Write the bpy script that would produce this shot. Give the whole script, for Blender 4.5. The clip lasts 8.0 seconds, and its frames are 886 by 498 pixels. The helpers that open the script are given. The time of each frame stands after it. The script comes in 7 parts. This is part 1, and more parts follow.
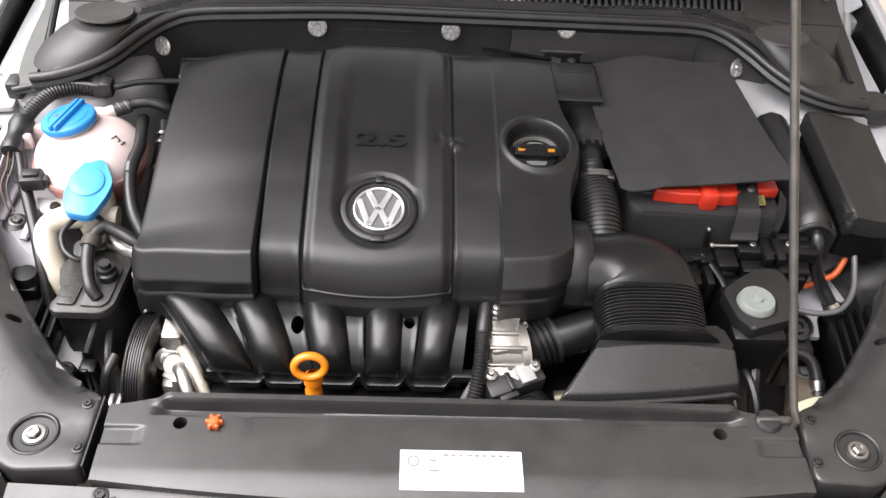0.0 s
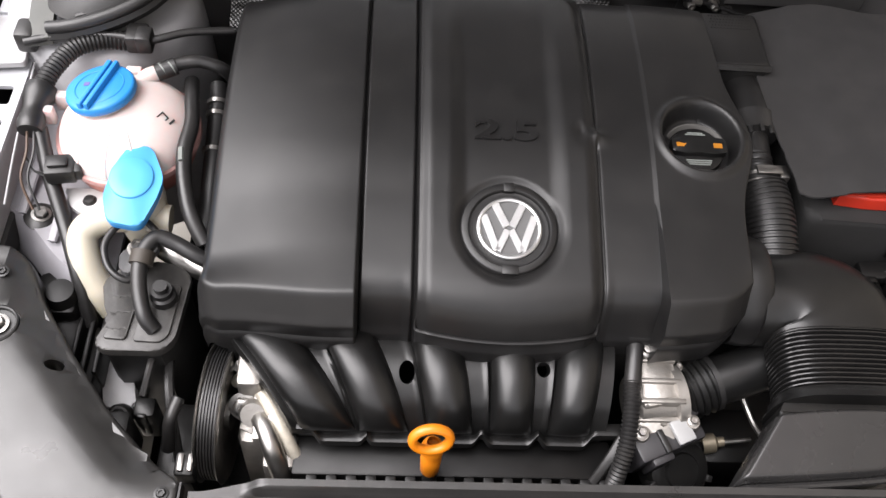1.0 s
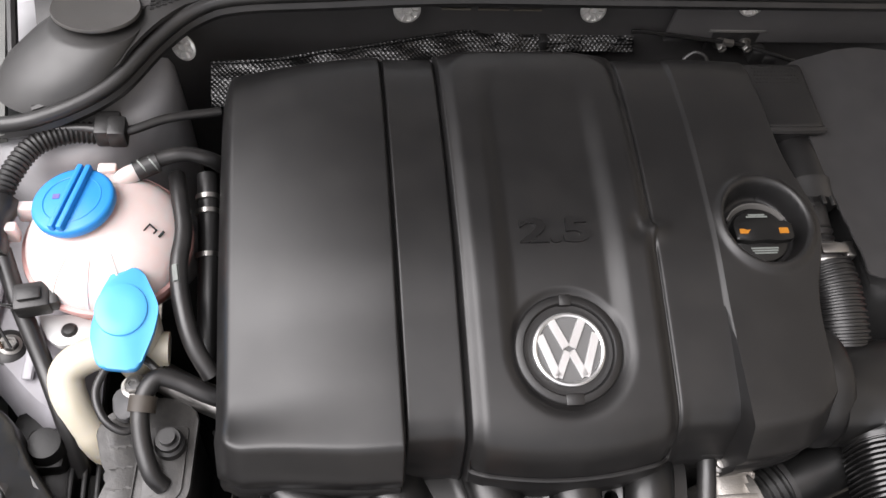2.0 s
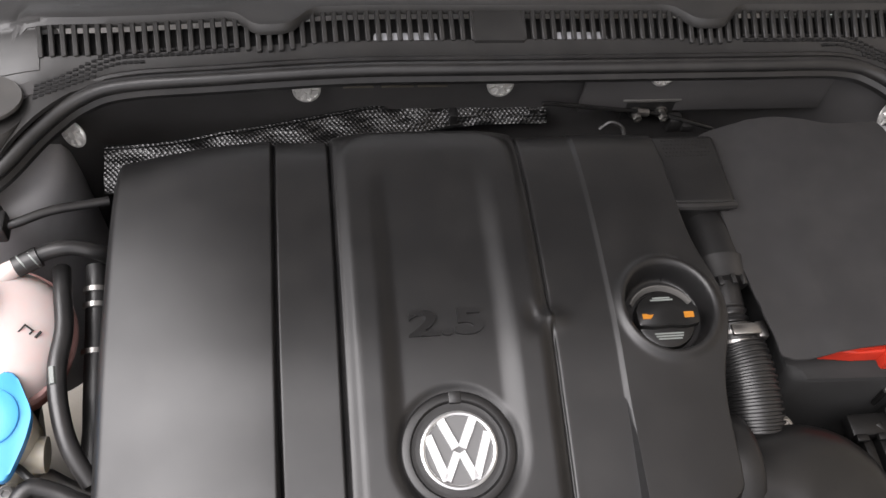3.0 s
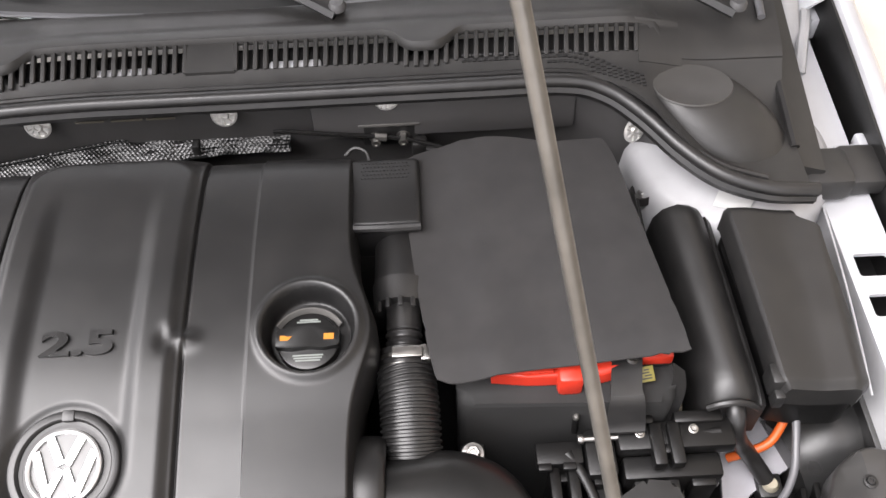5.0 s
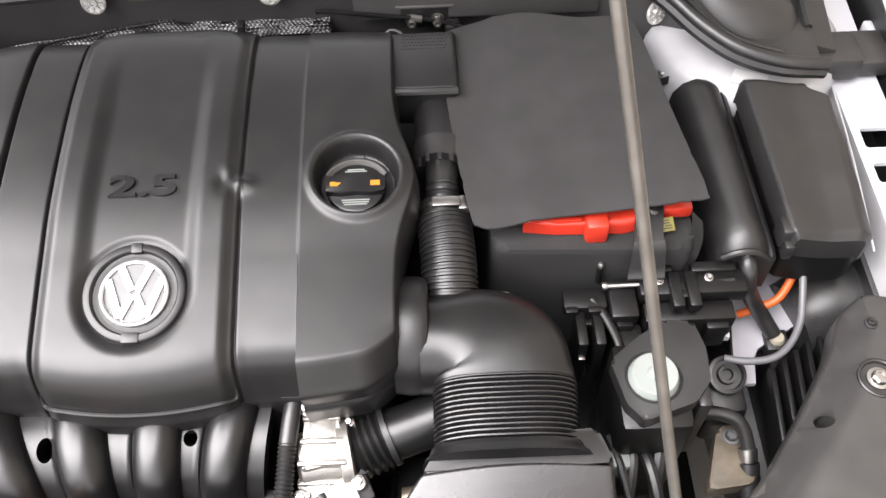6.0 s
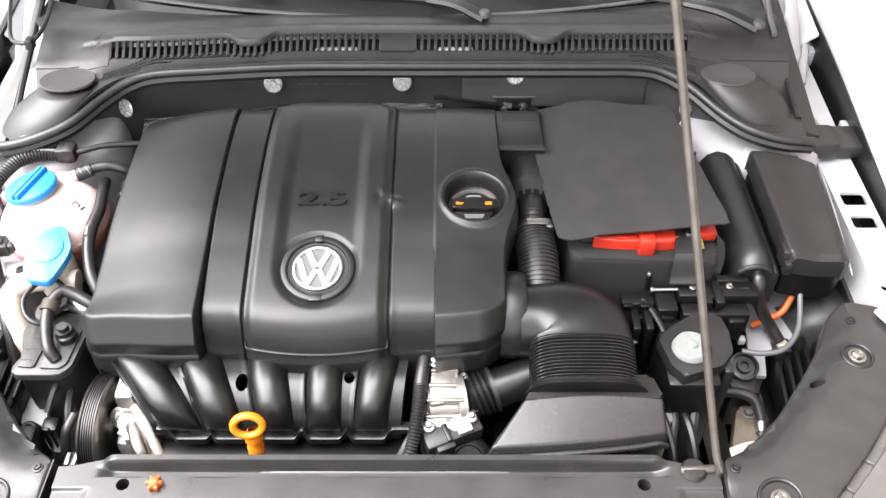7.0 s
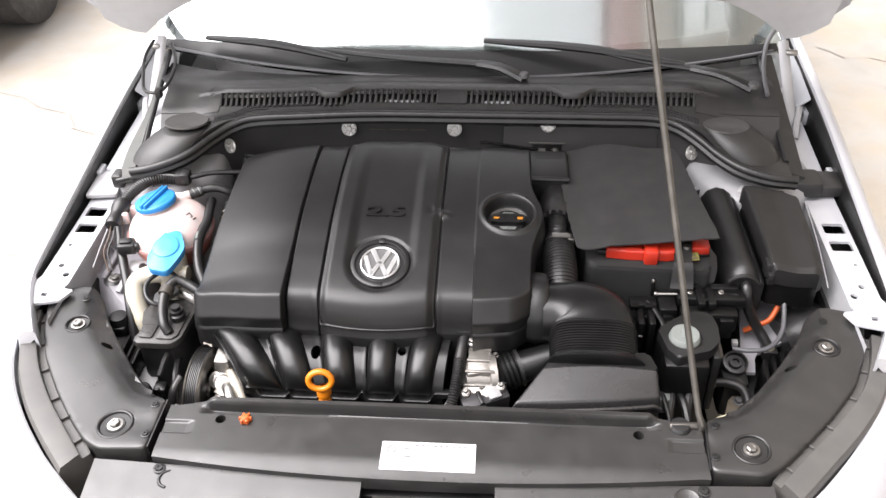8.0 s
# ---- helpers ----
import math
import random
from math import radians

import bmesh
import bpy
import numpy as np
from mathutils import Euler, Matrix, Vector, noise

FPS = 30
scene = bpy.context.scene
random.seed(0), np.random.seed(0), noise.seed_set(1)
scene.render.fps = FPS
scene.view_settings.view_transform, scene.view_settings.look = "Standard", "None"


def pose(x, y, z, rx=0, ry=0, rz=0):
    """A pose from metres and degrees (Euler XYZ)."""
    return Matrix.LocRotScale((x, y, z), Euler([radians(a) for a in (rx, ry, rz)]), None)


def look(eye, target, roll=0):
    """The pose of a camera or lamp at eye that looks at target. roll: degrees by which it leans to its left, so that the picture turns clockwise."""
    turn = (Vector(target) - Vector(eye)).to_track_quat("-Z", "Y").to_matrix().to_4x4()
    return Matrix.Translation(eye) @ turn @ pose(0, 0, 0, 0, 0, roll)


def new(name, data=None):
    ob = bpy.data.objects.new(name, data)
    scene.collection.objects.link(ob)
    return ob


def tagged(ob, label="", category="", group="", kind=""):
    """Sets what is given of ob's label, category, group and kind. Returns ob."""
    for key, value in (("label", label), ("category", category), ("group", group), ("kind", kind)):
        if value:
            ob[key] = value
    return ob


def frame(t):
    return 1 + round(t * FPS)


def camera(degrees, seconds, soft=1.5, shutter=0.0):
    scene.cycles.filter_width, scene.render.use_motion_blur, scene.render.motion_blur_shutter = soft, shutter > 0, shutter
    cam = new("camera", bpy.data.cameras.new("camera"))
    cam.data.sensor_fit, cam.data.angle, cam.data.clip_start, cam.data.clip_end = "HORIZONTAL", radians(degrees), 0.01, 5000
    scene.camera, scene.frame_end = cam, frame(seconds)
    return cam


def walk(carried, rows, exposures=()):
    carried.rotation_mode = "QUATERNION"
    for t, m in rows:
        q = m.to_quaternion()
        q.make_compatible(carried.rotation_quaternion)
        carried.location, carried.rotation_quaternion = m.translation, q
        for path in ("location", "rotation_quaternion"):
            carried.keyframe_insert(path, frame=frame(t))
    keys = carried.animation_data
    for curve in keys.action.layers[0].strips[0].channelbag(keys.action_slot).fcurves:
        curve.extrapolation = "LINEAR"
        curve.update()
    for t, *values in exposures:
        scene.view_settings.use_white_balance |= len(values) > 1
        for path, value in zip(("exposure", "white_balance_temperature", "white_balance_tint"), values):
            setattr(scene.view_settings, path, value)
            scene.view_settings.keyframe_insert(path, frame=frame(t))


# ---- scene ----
cam = camera(53.0, 8.0)
PATH = [
    (0, (-0.074, -0.611, 1.689), (0.023, 0.789, 0.264), 4.6),
    (0.2, (-0.084, -0.546, 1.669), (-0.059, 0.790, 0.181), 4.6),
    (0.5, (-0.129, -0.461, 1.639), (-0.126, 0.776, 0.068), 4.6),
    (0.7, (-0.168, -0.393, 1.639), (-0.125, 0.789, 0.027), 5.8),
    (1, (-0.244, -0.274, 1.627), (-0.105, 0.855, -0.018), 7.9),
    (1.3, (-0.316, -0.189, 1.602), (-0.088, 0.869, -0.080), 9.3),
    (1.5, (-0.351, -0.139, 1.598), (-0.087, 0.870, -0.109), 11.7),
    (2.8, (-0.301, 0.007, 1.628), (0.013, 1.072, -0.035), 11.1),
    (3, (-0.235, 0.008, 1.621), (0.067, 1.089, -0.034), 10.6),
    (3.5, (-0.051, 0.001, 1.620), (0.095, 1.118, -0.033), 3.7),
    (4, (0.091, -0.018, 1.625), (0.131, 1.137, -0.008), -1.1),
    (4.2, (0.130, -0.030, 1.623), (0.160, 1.143, 0.004), -0.8),
    (5.3, (0.280, -0.073, 1.637), (0.281, 1.106, 0.022), -3.5),
    (5.5, (0.273, -0.099, 1.611), (0.283, 1.048, -0.027), -3.3),
    (6, (0.214, -0.195, 1.623), (0.219, 0.927, -0.032), -2.1),
    (6.5, (0.118, -0.390, 1.696), (0.127, 0.899, 0.166), -2.5),
    (7, (0.077, -0.585, 1.776), (0.076, 0.818, 0.351), -0.0),
    (7.4, (0.100, -0.722, 1.820), (0.057, 0.759, 0.476), 0.7),
    (8, (0.116, -0.921, 1.861), (-0.020, 0.631, 0.607), -1.7),
]
walk(cam, [(t, look(eye, target, roll)) for t, eye, target, roll in PATH],
     exposures=[(0, 1.39), (1.5, 1.08), (2.9, 1.12), (3.5, 1.9), (4, 2.0), (5.3, 1.95), (6, 2.18), (6.5, 2.34), (7.2, 2.08), (8, 1.5)])

# ---- daylight: thin bright overcast, with the sun's wide glow on the passenger side ----
SUN_ELEVATION, SUN_TURN = radians(58), radians(264)
world = bpy.data.worlds.new("overcast_day")
scene.world = world
world.use_nodes = True
wn, wl = world.node_tree.nodes, world.node_tree.links
sky = wn.new("ShaderNodeTexSky")
sky.sky_type = "NISHITA"
sky.sun_disc = False
sky.sun_elevation, sky.sun_rotation = SUN_ELEVATION, SUN_TURN
sky.air_density, sky.dust_density, sky.ozone_density = 1.0, 4.0, 1.0
pale = wn.new("ShaderNodeHueSaturation")
pale.inputs["Saturation"].default_value = 0.18
wl.new(sky.outputs["Color"], pale.inputs["Color"])
veil = wn.new("ShaderNodeMix")
veil.data_type = "RGBA"
veil.inputs["Factor"].default_value = 0.75
veil.inputs["B"].default_value = (9.0, 8.72, 9.05, 1)
wl.new(pale.outputs["Color"], veil.inputs["A"])
wl.new(veil.outputs["Result"], wn["Background"].inputs["Color"])
wn["Background"].inputs["Strength"].default_value = 0.105

sun_data = bpy.data.lights.new("sun", "SUN")
sun_data.energy, sun_data.angle, sun_data.color = 4.4, radians(64), (1.0, 0.955, 0.965)
sun = new("sun", sun_data)
sun.matrix_world = look((0, 0, 0), (-math.sin(SUN_TURN) * math.cos(SUN_ELEVATION), -math.cos(SUN_TURN) * math.cos(SUN_ELEVATION), -math.sin(SUN_ELEVATION)))
sun.location = (0, -3, 6)


# ---- materials ----
def surface(name, color, rough=0.5, metal=0.0, vary=0.12, coarse=9.0, grain=900.0, bump=0.15, dust=0.0, dust_color=(0.12, 0.11, 0.10), coat=0.0, random_tint=0.0, mottled=0.0, mottle=60.0, uneven=0.06, spec=0.5):
    """A worn real surface: cloudy tone, fine grain in the relief, patches of dust, uneven gloss."""
    m = bpy.data.materials.new(name)
    m.use_nodes = True
    n, l = m.node_tree.nodes, m.node_tree.links
    b = n["Principled BSDF"]
    b.inputs["Metallic"].default_value = metal
    b.inputs["Specular IOR Level"].default_value = spec
    b.inputs["Coat Weight"].default_value = coat
    b.inputs["Coat Roughness"].default_value = 0.06
    co = n.new("ShaderNodeTexCoord")

    def noise_node(scale, detail, out="Fac"):
        t = n.new("ShaderNodeTexNoise")
        t.inputs["Scale"].default_value, t.inputs["Detail"].default_value = scale, detail
        l.new(co.outputs["Object"], t.inputs["Vector"])
        return t.outputs[out]

    def mixed(fac, a, c):
        x = n.new("ShaderNodeMix")
        x.data_type = "RGBA"
        for socket, value in ((x.inputs["Factor"], fac), (x.inputs["A"], a), (x.inputs["B"], c)):
            if isinstance(value, bpy.types.NodeSocket):
                l.new(value, socket)
            else:
                socket.default_value = value
        return x.outputs["Result"]

    def ranged(fac, lo, hi, to_lo, to_hi):
        x = n.new("ShaderNodeMapRange")
        l.new(fac, x.inputs["Value"])
        for key, v in (("From Min", lo), ("From Max", hi), ("To Min", to_lo), ("To Max", to_hi)):
            x.inputs[key].default_value = v
        return x.outputs["Result"]

    cloud, fine = noise_node(coarse, 5), noise_node(grain, 2)
    dark = (*(c * (1 - vary) for c in color), 1)
    light = (*(min(1, c * (1 + vary)) for c in color), 1)
    tone = mixed(ranged(cloud, 0.3, 0.7, 0, 1), dark, light)
    if mottled:
        tone = mixed(ranged(noise_node(mottle, 4), 0.45, 0.72, 0, mottled), tone, (*(c * 0.45 for c in color), 1))
    if dust:
        patch = ranged(noise_node(coarse * 3.1, 6), 0.42, 0.75, 0, dust)
        tone = mixed(patch, tone, (*dust_color, 1))
    if random_tint:
        info = n.new("ShaderNodeObjectInfo")
        hs = n.new("ShaderNodeHueSaturation")
        l.new(tone, hs.inputs["Color"])
        l.new(ranged(info.outputs["Random"], 0, 1, 1 - random_tint, 1 + random_tint), hs.inputs["Value"])
        tone = hs.outputs["Color"]
    l.new(tone, b.inputs["Base Color"])
    l.new(ranged(noise_node(coarse * 2.3, 4), 0.3, 0.7, max(0.03, rough - uneven), min(1, rough + uneven)), b.inputs["Roughness"])
    if bump:
        bp = n.new("ShaderNodeBump")
        bp.inputs["Strength"].default_value, bp.inputs["Distance"].default_value = bump, 0.0006
        l.new(fine, bp.inputs["Height"])
        l.new(bp.outputs["Normal"], b.inputs["Normal"])
    return m


COVER = surface("satin_black_plastic", (0.0056, 0.0054, 0.0055), 0.42, vary=0.10, grain=1600, bump=0.09, dust=0.03, uneven=0.022, spec=0.46)
PLASTIC = surface("grained_black_plastic", (0.0100, 0.0097, 0.0096), 0.42, vary=0.08, grain=1300, bump=0.22, dust=0.04)
RUNNER = surface("moulded_black_nylon", (0.0042, 0.0042, 0.0042), 0.34, vary=0.15, grain=700, bump=0.10, dust=0.03, uneven=0.03, spec=0.45)
CARRIER = surface("dusty_grey_plastic", (0.019, 0.0185, 0.018), 0.33, vary=0.06, grain=1500, bump=0.22, dust=0.06, spec=0.62)
COWL = surface("weathered_cowl_plastic", (0.0175, 0.017, 0.0166), 0.44, vary=0.08, grain=1200, bump=0.25, dust=0.06)
DEEP = surface("deep_black_plastic", (0.0085, 0.0083, 0.0083), 0.42, vary=0.25, grain=600, bump=0.2, dust=0.06, dust_color=(0.025, 0.023, 0.021))
# near black: the bay's deep shade is put into this plastic's colour
PITCH = surface("shade_black_plastic", (0.0032, 0.0031, 0.0031), 0.40, vary=0.25, grain=600, bump=0.2, dust=0.03, dust_color=(0.025, 0.023, 0.021), spec=0.3)
RUBBER = surface("black_rubber", (0.0105, 0.0102, 0.0103), 0.38, vary=0.2, grain=500, bump=0.15, dust=0.07)
HOSE = surface("glossy_black_hose", (0.008, 0.0078, 0.0078), 0.23, vary=0.1, grain=700, bump=0.1, dust=0.04, uneven=0.03)
FELT = surface("charcoal_felt_mat", (0.0118, 0.0111, 0.0113), 0.92, vary=0.06, grain=2200, bump=0.45, dust=0.04)
PAINT = surface("silver_white_paint", (0.43, 0.435, 0.455), 0.35, vary=0.03, grain=3000, bump=0.03, dust=0.05, coat=0.7)
BARE = surface("dull_grey_primer", (0.055, 0.055, 0.057), 0.48, vary=0.08, grain=800, bump=0.12, dust=0.25)
TRIM = surface("grey_lacquered_trim", (0.065, 0.063, 0.06), 0.45, vary=0.08, grain=900, bump=0.1, dust=0.2)
ALLOY = surface("cast_aluminium", (0.31, 0.295, 0.275), 0.44, metal=0.85, vary=0.15, coarse=30, grain=500, bump=0.5, dust=0.12)
STEEL = surface("zinc_steel", (0.34, 0.33, 0.315), 0.36, metal=1.0, vary=0.18, coarse=40, grain=700, bump=0.15, dust=0.1)
ZINC = surface("pale_zinc_plating", (0.62, 0.61, 0.59), 0.42, metal=0.7, vary=0.12, coarse=40, grain=700, bump=0.15, dust=0.1)
ROD = surface("worn_steel_rod", (0.115, 0.108, 0.098), 0.36, metal=0.75, vary=0.25, coarse=30, grain=700, bump=0.2, dust=0.25)
CHROME = surface("satin_chrome", (0.56, 0.56, 0.56), 0.36, metal=0.9, vary=0.03, grain=1500, bump=0.04)
TANK = surface("translucent_tank_plastic", (0.54, 0.45, 0.435), 0.42, vary=0.06, coarse=14, grain=600, bump=0.08)
CREAM = surface("cream_polythene", (0.42, 0.39, 0.32), 0.45, vary=0.08, coarse=14, grain=600, bump=0.1, dust=0.15, dust_color=(0.35, 0.30, 0.22))
BLUE = surface("blue_plastic", (0.016, 0.19, 0.50), 0.42, vary=0.06, grain=900, bump=0.08)
PALE_BLUE = surface("pale_blue_plastic", (0.06, 0.28, 0.55), 0.40, vary=0.06, grain=900, bump=0.08)
ORANGE = surface("orange_plastic", (0.50, 0.15, 0.006), 0.38, vary=0.08, grain=900, bump=0.08)
CLIP = surface("orange_red_plastic", (0.42, 0.075, 0.010), 0.45, vary=0.1, grain=900, bump=0.12)
RED = surface("red_plastic", (0.36, 0.020, 0.008), 0.42, vary=0.12, coarse=25, grain=900, bump=0.1)
WHITE = surface("white_label_film", (0.50, 0.50, 0.495), 0.35, vary=0.02, grain=1500, bump=0.03)
PRINT = surface("grey_print", (0.14, 0.14, 0.145), 0.5, vary=0.05, grain=1500, bump=0)
INK = surface("black_print", (0.008, 0.008, 0.008), 0.5, vary=0.05, grain=1500, bump=0)
AMBER = surface("amber_print", (0.30, 0.115, 0.006), 0.5, vary=0.05, grain=1500, bump=0)
YELLOW = surface("yellow_label", (0.13, 0.11, 0.02), 0.5, vary=0.1, grain=1500, bump=0.05)
PAPER = surface("yellowed_paper_tag", (0.34, 0.32, 0.22), 0.7, vary=0.1, grain=900, bump=0.1, dust=0.2)
GREY_CAP = surface("pale_grey_plastic", (0.150, 0.165, 0.155), 0.45, vary=0.06, coarse=20, grain=900, bump=0.12, dust=0.2)
CABLE = surface("grey_cable_sheath", (0.08, 0.08, 0.085), 0.42, vary=0.1, grain=900, bump=0.1)
TYRE = surface("tyre_rubber", (0.03, 0.029, 0.028), 0.75, vary=0.2, grain=300, bump=0.3, dust=0.3)
LINER = surface("hood_underside_paint", (0.50, 0.50, 0.51), 0.42, vary=0.06, grain=900, bump=0.1, dust=0.1)
PAD = surface("hood_insulation_felt", (0.11, 0.107, 0.106), 0.9, vary=0.12, grain=900, bump=0.5)
CONCRETE = surface("pale_concrete", (0.27, 0.255, 0.23), 0.85, vary=0.10, coarse=1.3, grain=160, bump=0.5, dust=0.7, dust_color=(0.28, 0.23, 0.165), mottled=0.22, mottle=7)


def foil_material():
    """Embossed aluminium heat shield: a grid of small dimples."""
    m = surface("embossed_aluminium_foil", (0.055, 0.055, 0.055), 0.36, metal=1.0, vary=0.3, coarse=30, grain=400, bump=0.0, dust=0.35, dust_color=(0.05, 0.05, 0.05))
    n, l = m.node_tree.nodes, m.node_tree.links
    co, cell, bp = n.new("ShaderNodeTexCoord"), n.new("ShaderNodeTexVoronoi"), n.new("ShaderNodeBump")
    cell.inputs["Scale"].default_value, cell.inputs["Randomness"].default_value = 240, 0.12
    bp.inputs["Strength"].default_value, bp.inputs["Distance"].default_value = 0.7, 0.002
    turn = n.new("ShaderNodeMapping")
    turn.inputs["Rotation"].default_value = (0, 0, radians(45))
    l.new(co.outputs["Object"], turn.inputs["Vector"])
    l.new(turn.outputs["Vector"], cell.inputs["Vector"])
    l.new(cell.outputs["Distance"], bp.inputs["Height"])
    l.new(bp.outputs["Normal"], n["Principled BSDF"].inputs["Normal"])
    return m


FOIL = foil_material()


def glass_material():
    """Tinted windscreen with a reflecting sun coat."""
    m = bpy.data.materials.new("windscreen_glass")
    m.use_nodes = True
    n, l = m.node_tree.nodes, m.node_tree.links
    b = n["Principled BSDF"]
    b.inputs["Base Color"].default_value = (0.70, 0.78, 0.76, 1)
    b.inputs["Roughness"].default_value = 0.02
    b.inputs["Transmission Weight"].default_value = 1.0
    b.inputs["IOR"].default_value = 1.5
    gloss, mix = n.new("ShaderNodeBsdfGlossy"), n.new("ShaderNodeMixShader")
    gloss.inputs["Color"].default_value = (0.92, 0.94, 0.94, 1)
    gloss.inputs["Roughness"].default_value = 0.11
    mix.inputs["Fac"].default_value = 0.17
    l.new(b.outputs["BSDF"], mix.inputs[1])
    l.new(gloss.outputs["BSDF"], mix.inputs[2])
    l.new(mix.outputs["Shader"], n["Material Output"].inputs["Surface"])
    return m


GLASS = glass_material()
bs = TANK.node_tree.nodes["Principled BSDF"].inputs
bs["Subsurface Weight"].default_value = 0.6
bs["Subsurface Radius"].default_value = (0.03, 0.012, 0.010)
bs["Subsurface Scale"].default_value = 0.5
bs = CREAM.node_tree.nodes["Principled BSDF"].inputs
bs["Subsurface Weight"].default_value = 0.4
bs["Subsurface Radius"].default_value = (0.02, 0.015, 0.008)
bs["Subsurface Scale"].default_value = 0.4


# ---- mesh tools ----
def sm(a, b, x):
    t = min(1.0, max(0.0, (x - a) / (b - a)))
    return t * t * (3 - 2 * t)


def link_mesh(name, bm, material, angle=40):
    bmesh.ops.recalc_face_normals(bm, faces=bm.faces)
    me = bpy.data.meshes.new(name)
    bm.to_mesh(me)
    bm.free()
    for p in me.polygons:
        p.use_smooth = True
    me.set_sharp_from_angle(angle=radians(angle))
    for m in material if isinstance(material, (list, tuple)) else [material]:
        me.materials.append(m)
    return new(name, me)


def part(name, bm, material, parent, label="", angle=40):
    """One mesh object under a thing or under a part."""
    ob = link_mesh(name, bm, material, angle)
    ob.parent = parent
    if parent.parent is None:
        ob.matrix_parent_inverse = Matrix.Translation(-Vector(parent.location))
    return tagged(ob, label)


def thing(name, label, category, at=(0, 0, 0), group="", kind=""):
    """An Empty at the thing's base, for its parts."""
    ob = new(name)
    ob.empty_display_size = 0.02
    ob.location = at
    return tagged(ob, label, category, group, kind)


def box(x0, x1, y0, y1, z0, z1, bevel=0.002, seg=2, m=None):
    bm = bmesh.new()
    bmesh.ops.create_cube(bm, size=1)
    bmesh.ops.scale(bm, vec=(x1 - x0, y1 - y0, z1 - z0), verts=bm.verts)
    if bevel:
        bmesh.ops.bevel(bm, geom=bm.edges[:], offset=min(bevel, 0.45 * min(x1 - x0, y1 - y0, z1 - z0)), segments=seg, affect="EDGES", profile=0.5)
    bmesh.ops.translate(bm, vec=((x0 + x1) / 2, (y0 + y1) / 2, (z0 + z1) / 2), verts=bm.verts)
    if m is not None:
        bm.transform(m)
    return bm


def join(*bms):
    """All the given bmeshes as one."""
    out = bms[0]
    for b in bms[1:]:
        me = bpy.data.meshes.new("join")
        b.to_mesh(me)
        b.free()
        out.from_mesh(me)
        bpy.data.meshes.remove(me)
    return out


def spline(pts, n):
    """n points evenly along a smooth curve through pts."""
    P = [Vector(p) for p in pts]
    if len(P) == 2:
        dense = [P[0].lerp(P[1], i / 20) for i in range(21)]
    else:
        P = [2 * P[0] - P[1], *P, 2 * P[-1] - P[-2]]
        dense = []
        for a, b, c, d in zip(P, P[1:], P[2:], P[3:]):
            for i in range(20):
                t = i / 20
                dense.append(0.5 * (2 * b + (c - a) * t + (2 * a - 5 * b + 4 * c - d) * t * t + (3 * b - a - 3 * c + d) * t ** 3))
        dense.append(P[-2])
    length = [0.0]
    for a, b in zip(dense, dense[1:]):
        length.append(length[-1] + (b - a).length)
    out, k = [], 0
    for i in range(n):
        s = length[-1] * i / (n - 1)
        while k < len(length) - 2 and length[k + 1] < s:
            k += 1
        f = (s - length[k]) / max(1e-9, length[k + 1] - length[k])
        out.append(dense[k].lerp(dense[k + 1], min(1, f)))
    return out, length[-1]


def loft(rings, closed=True, caps=True):
    """A skin over rings of equally many points."""
    bm = bmesh.new()
    rows = [[bm.verts.new(p) for p in r] for r in rings]
    k = len(rows[0])
    for a, b in zip(rows, rows[1:]):
        for i in range(k if closed else k - 1):
            j = (i + 1) % k
            bm.faces.new((a[i], a[j], b[j], b[i]))
    if caps and closed:
        bm.faces.new(rows[0][::-1])
        bm.faces.new(rows[-1])
    return bm


def tube(pts, r, n=32, seg=12, flat=1.0, up=(0, 0, 1), ripple=0.0, pitch=0.004):
    """A hose along a smooth curve: r a radius or (s from 0 to 1) -> radius; ripple: depth of its rings."""
    if ripple:
        n = max(n, int(spline(pts, 3)[1] / pitch * 4) + 1)
    c, length = spline(pts, n)
    rings, side = [], None
    for i, p in enumerate(c):
        d = (c[min(i + 1, n - 1)] - c[max(i - 1, 0)]).normalized()
        side = d.cross(Vector(up)) if side is None else side - d * side.dot(d)
        if side.length < 1e-4:
            side = d.cross(Vector((1, 0, 0)))
        side.normalize()
        top = side.cross(d)
        s = i / (n - 1)
        rr = (r(s) if callable(r) else r)
        if ripple:
            rr += ripple * (0.5 + 0.5 * math.cos(i * math.pi / 2))
        rings.append([p + side * (rr * math.cos(a)) + top * (rr * flat * math.sin(a)) for a in (2 * math.pi * k / seg for k in range(seg))])
    return loft(rings)


def lathe(profile, m=None, seg=40):
    """A turned form about z from (radius, height) pairs, then posed by m."""
    bm = bmesh.new()
    rows = []
    for r, h in profile:
        if r < 1e-6:
            rows.append([bm.verts.new((0, 0, h))])
        else:
            rows.append([bm.verts.new((r * math.cos(2 * math.pi * k / seg), r * math.sin(2 * math.pi * k / seg), h)) for k in range(seg)])
    for a, b in zip(rows, rows[1:]):
        for k in range(seg):
            j = (k + 1) % seg
            if len(a) == 1 and len(b) == 1:
                continue
            if len(a) == 1:
                bm.faces.new((a[0], b[j], b[k]))
            elif len(b) == 1:
                bm.faces.new((a[k], a[j], b[0]))
            else:
                bm.faces.new((a[k], a[j], b[j], b[k]))
    if m is not None:
        bm.transform(m)
    return bm


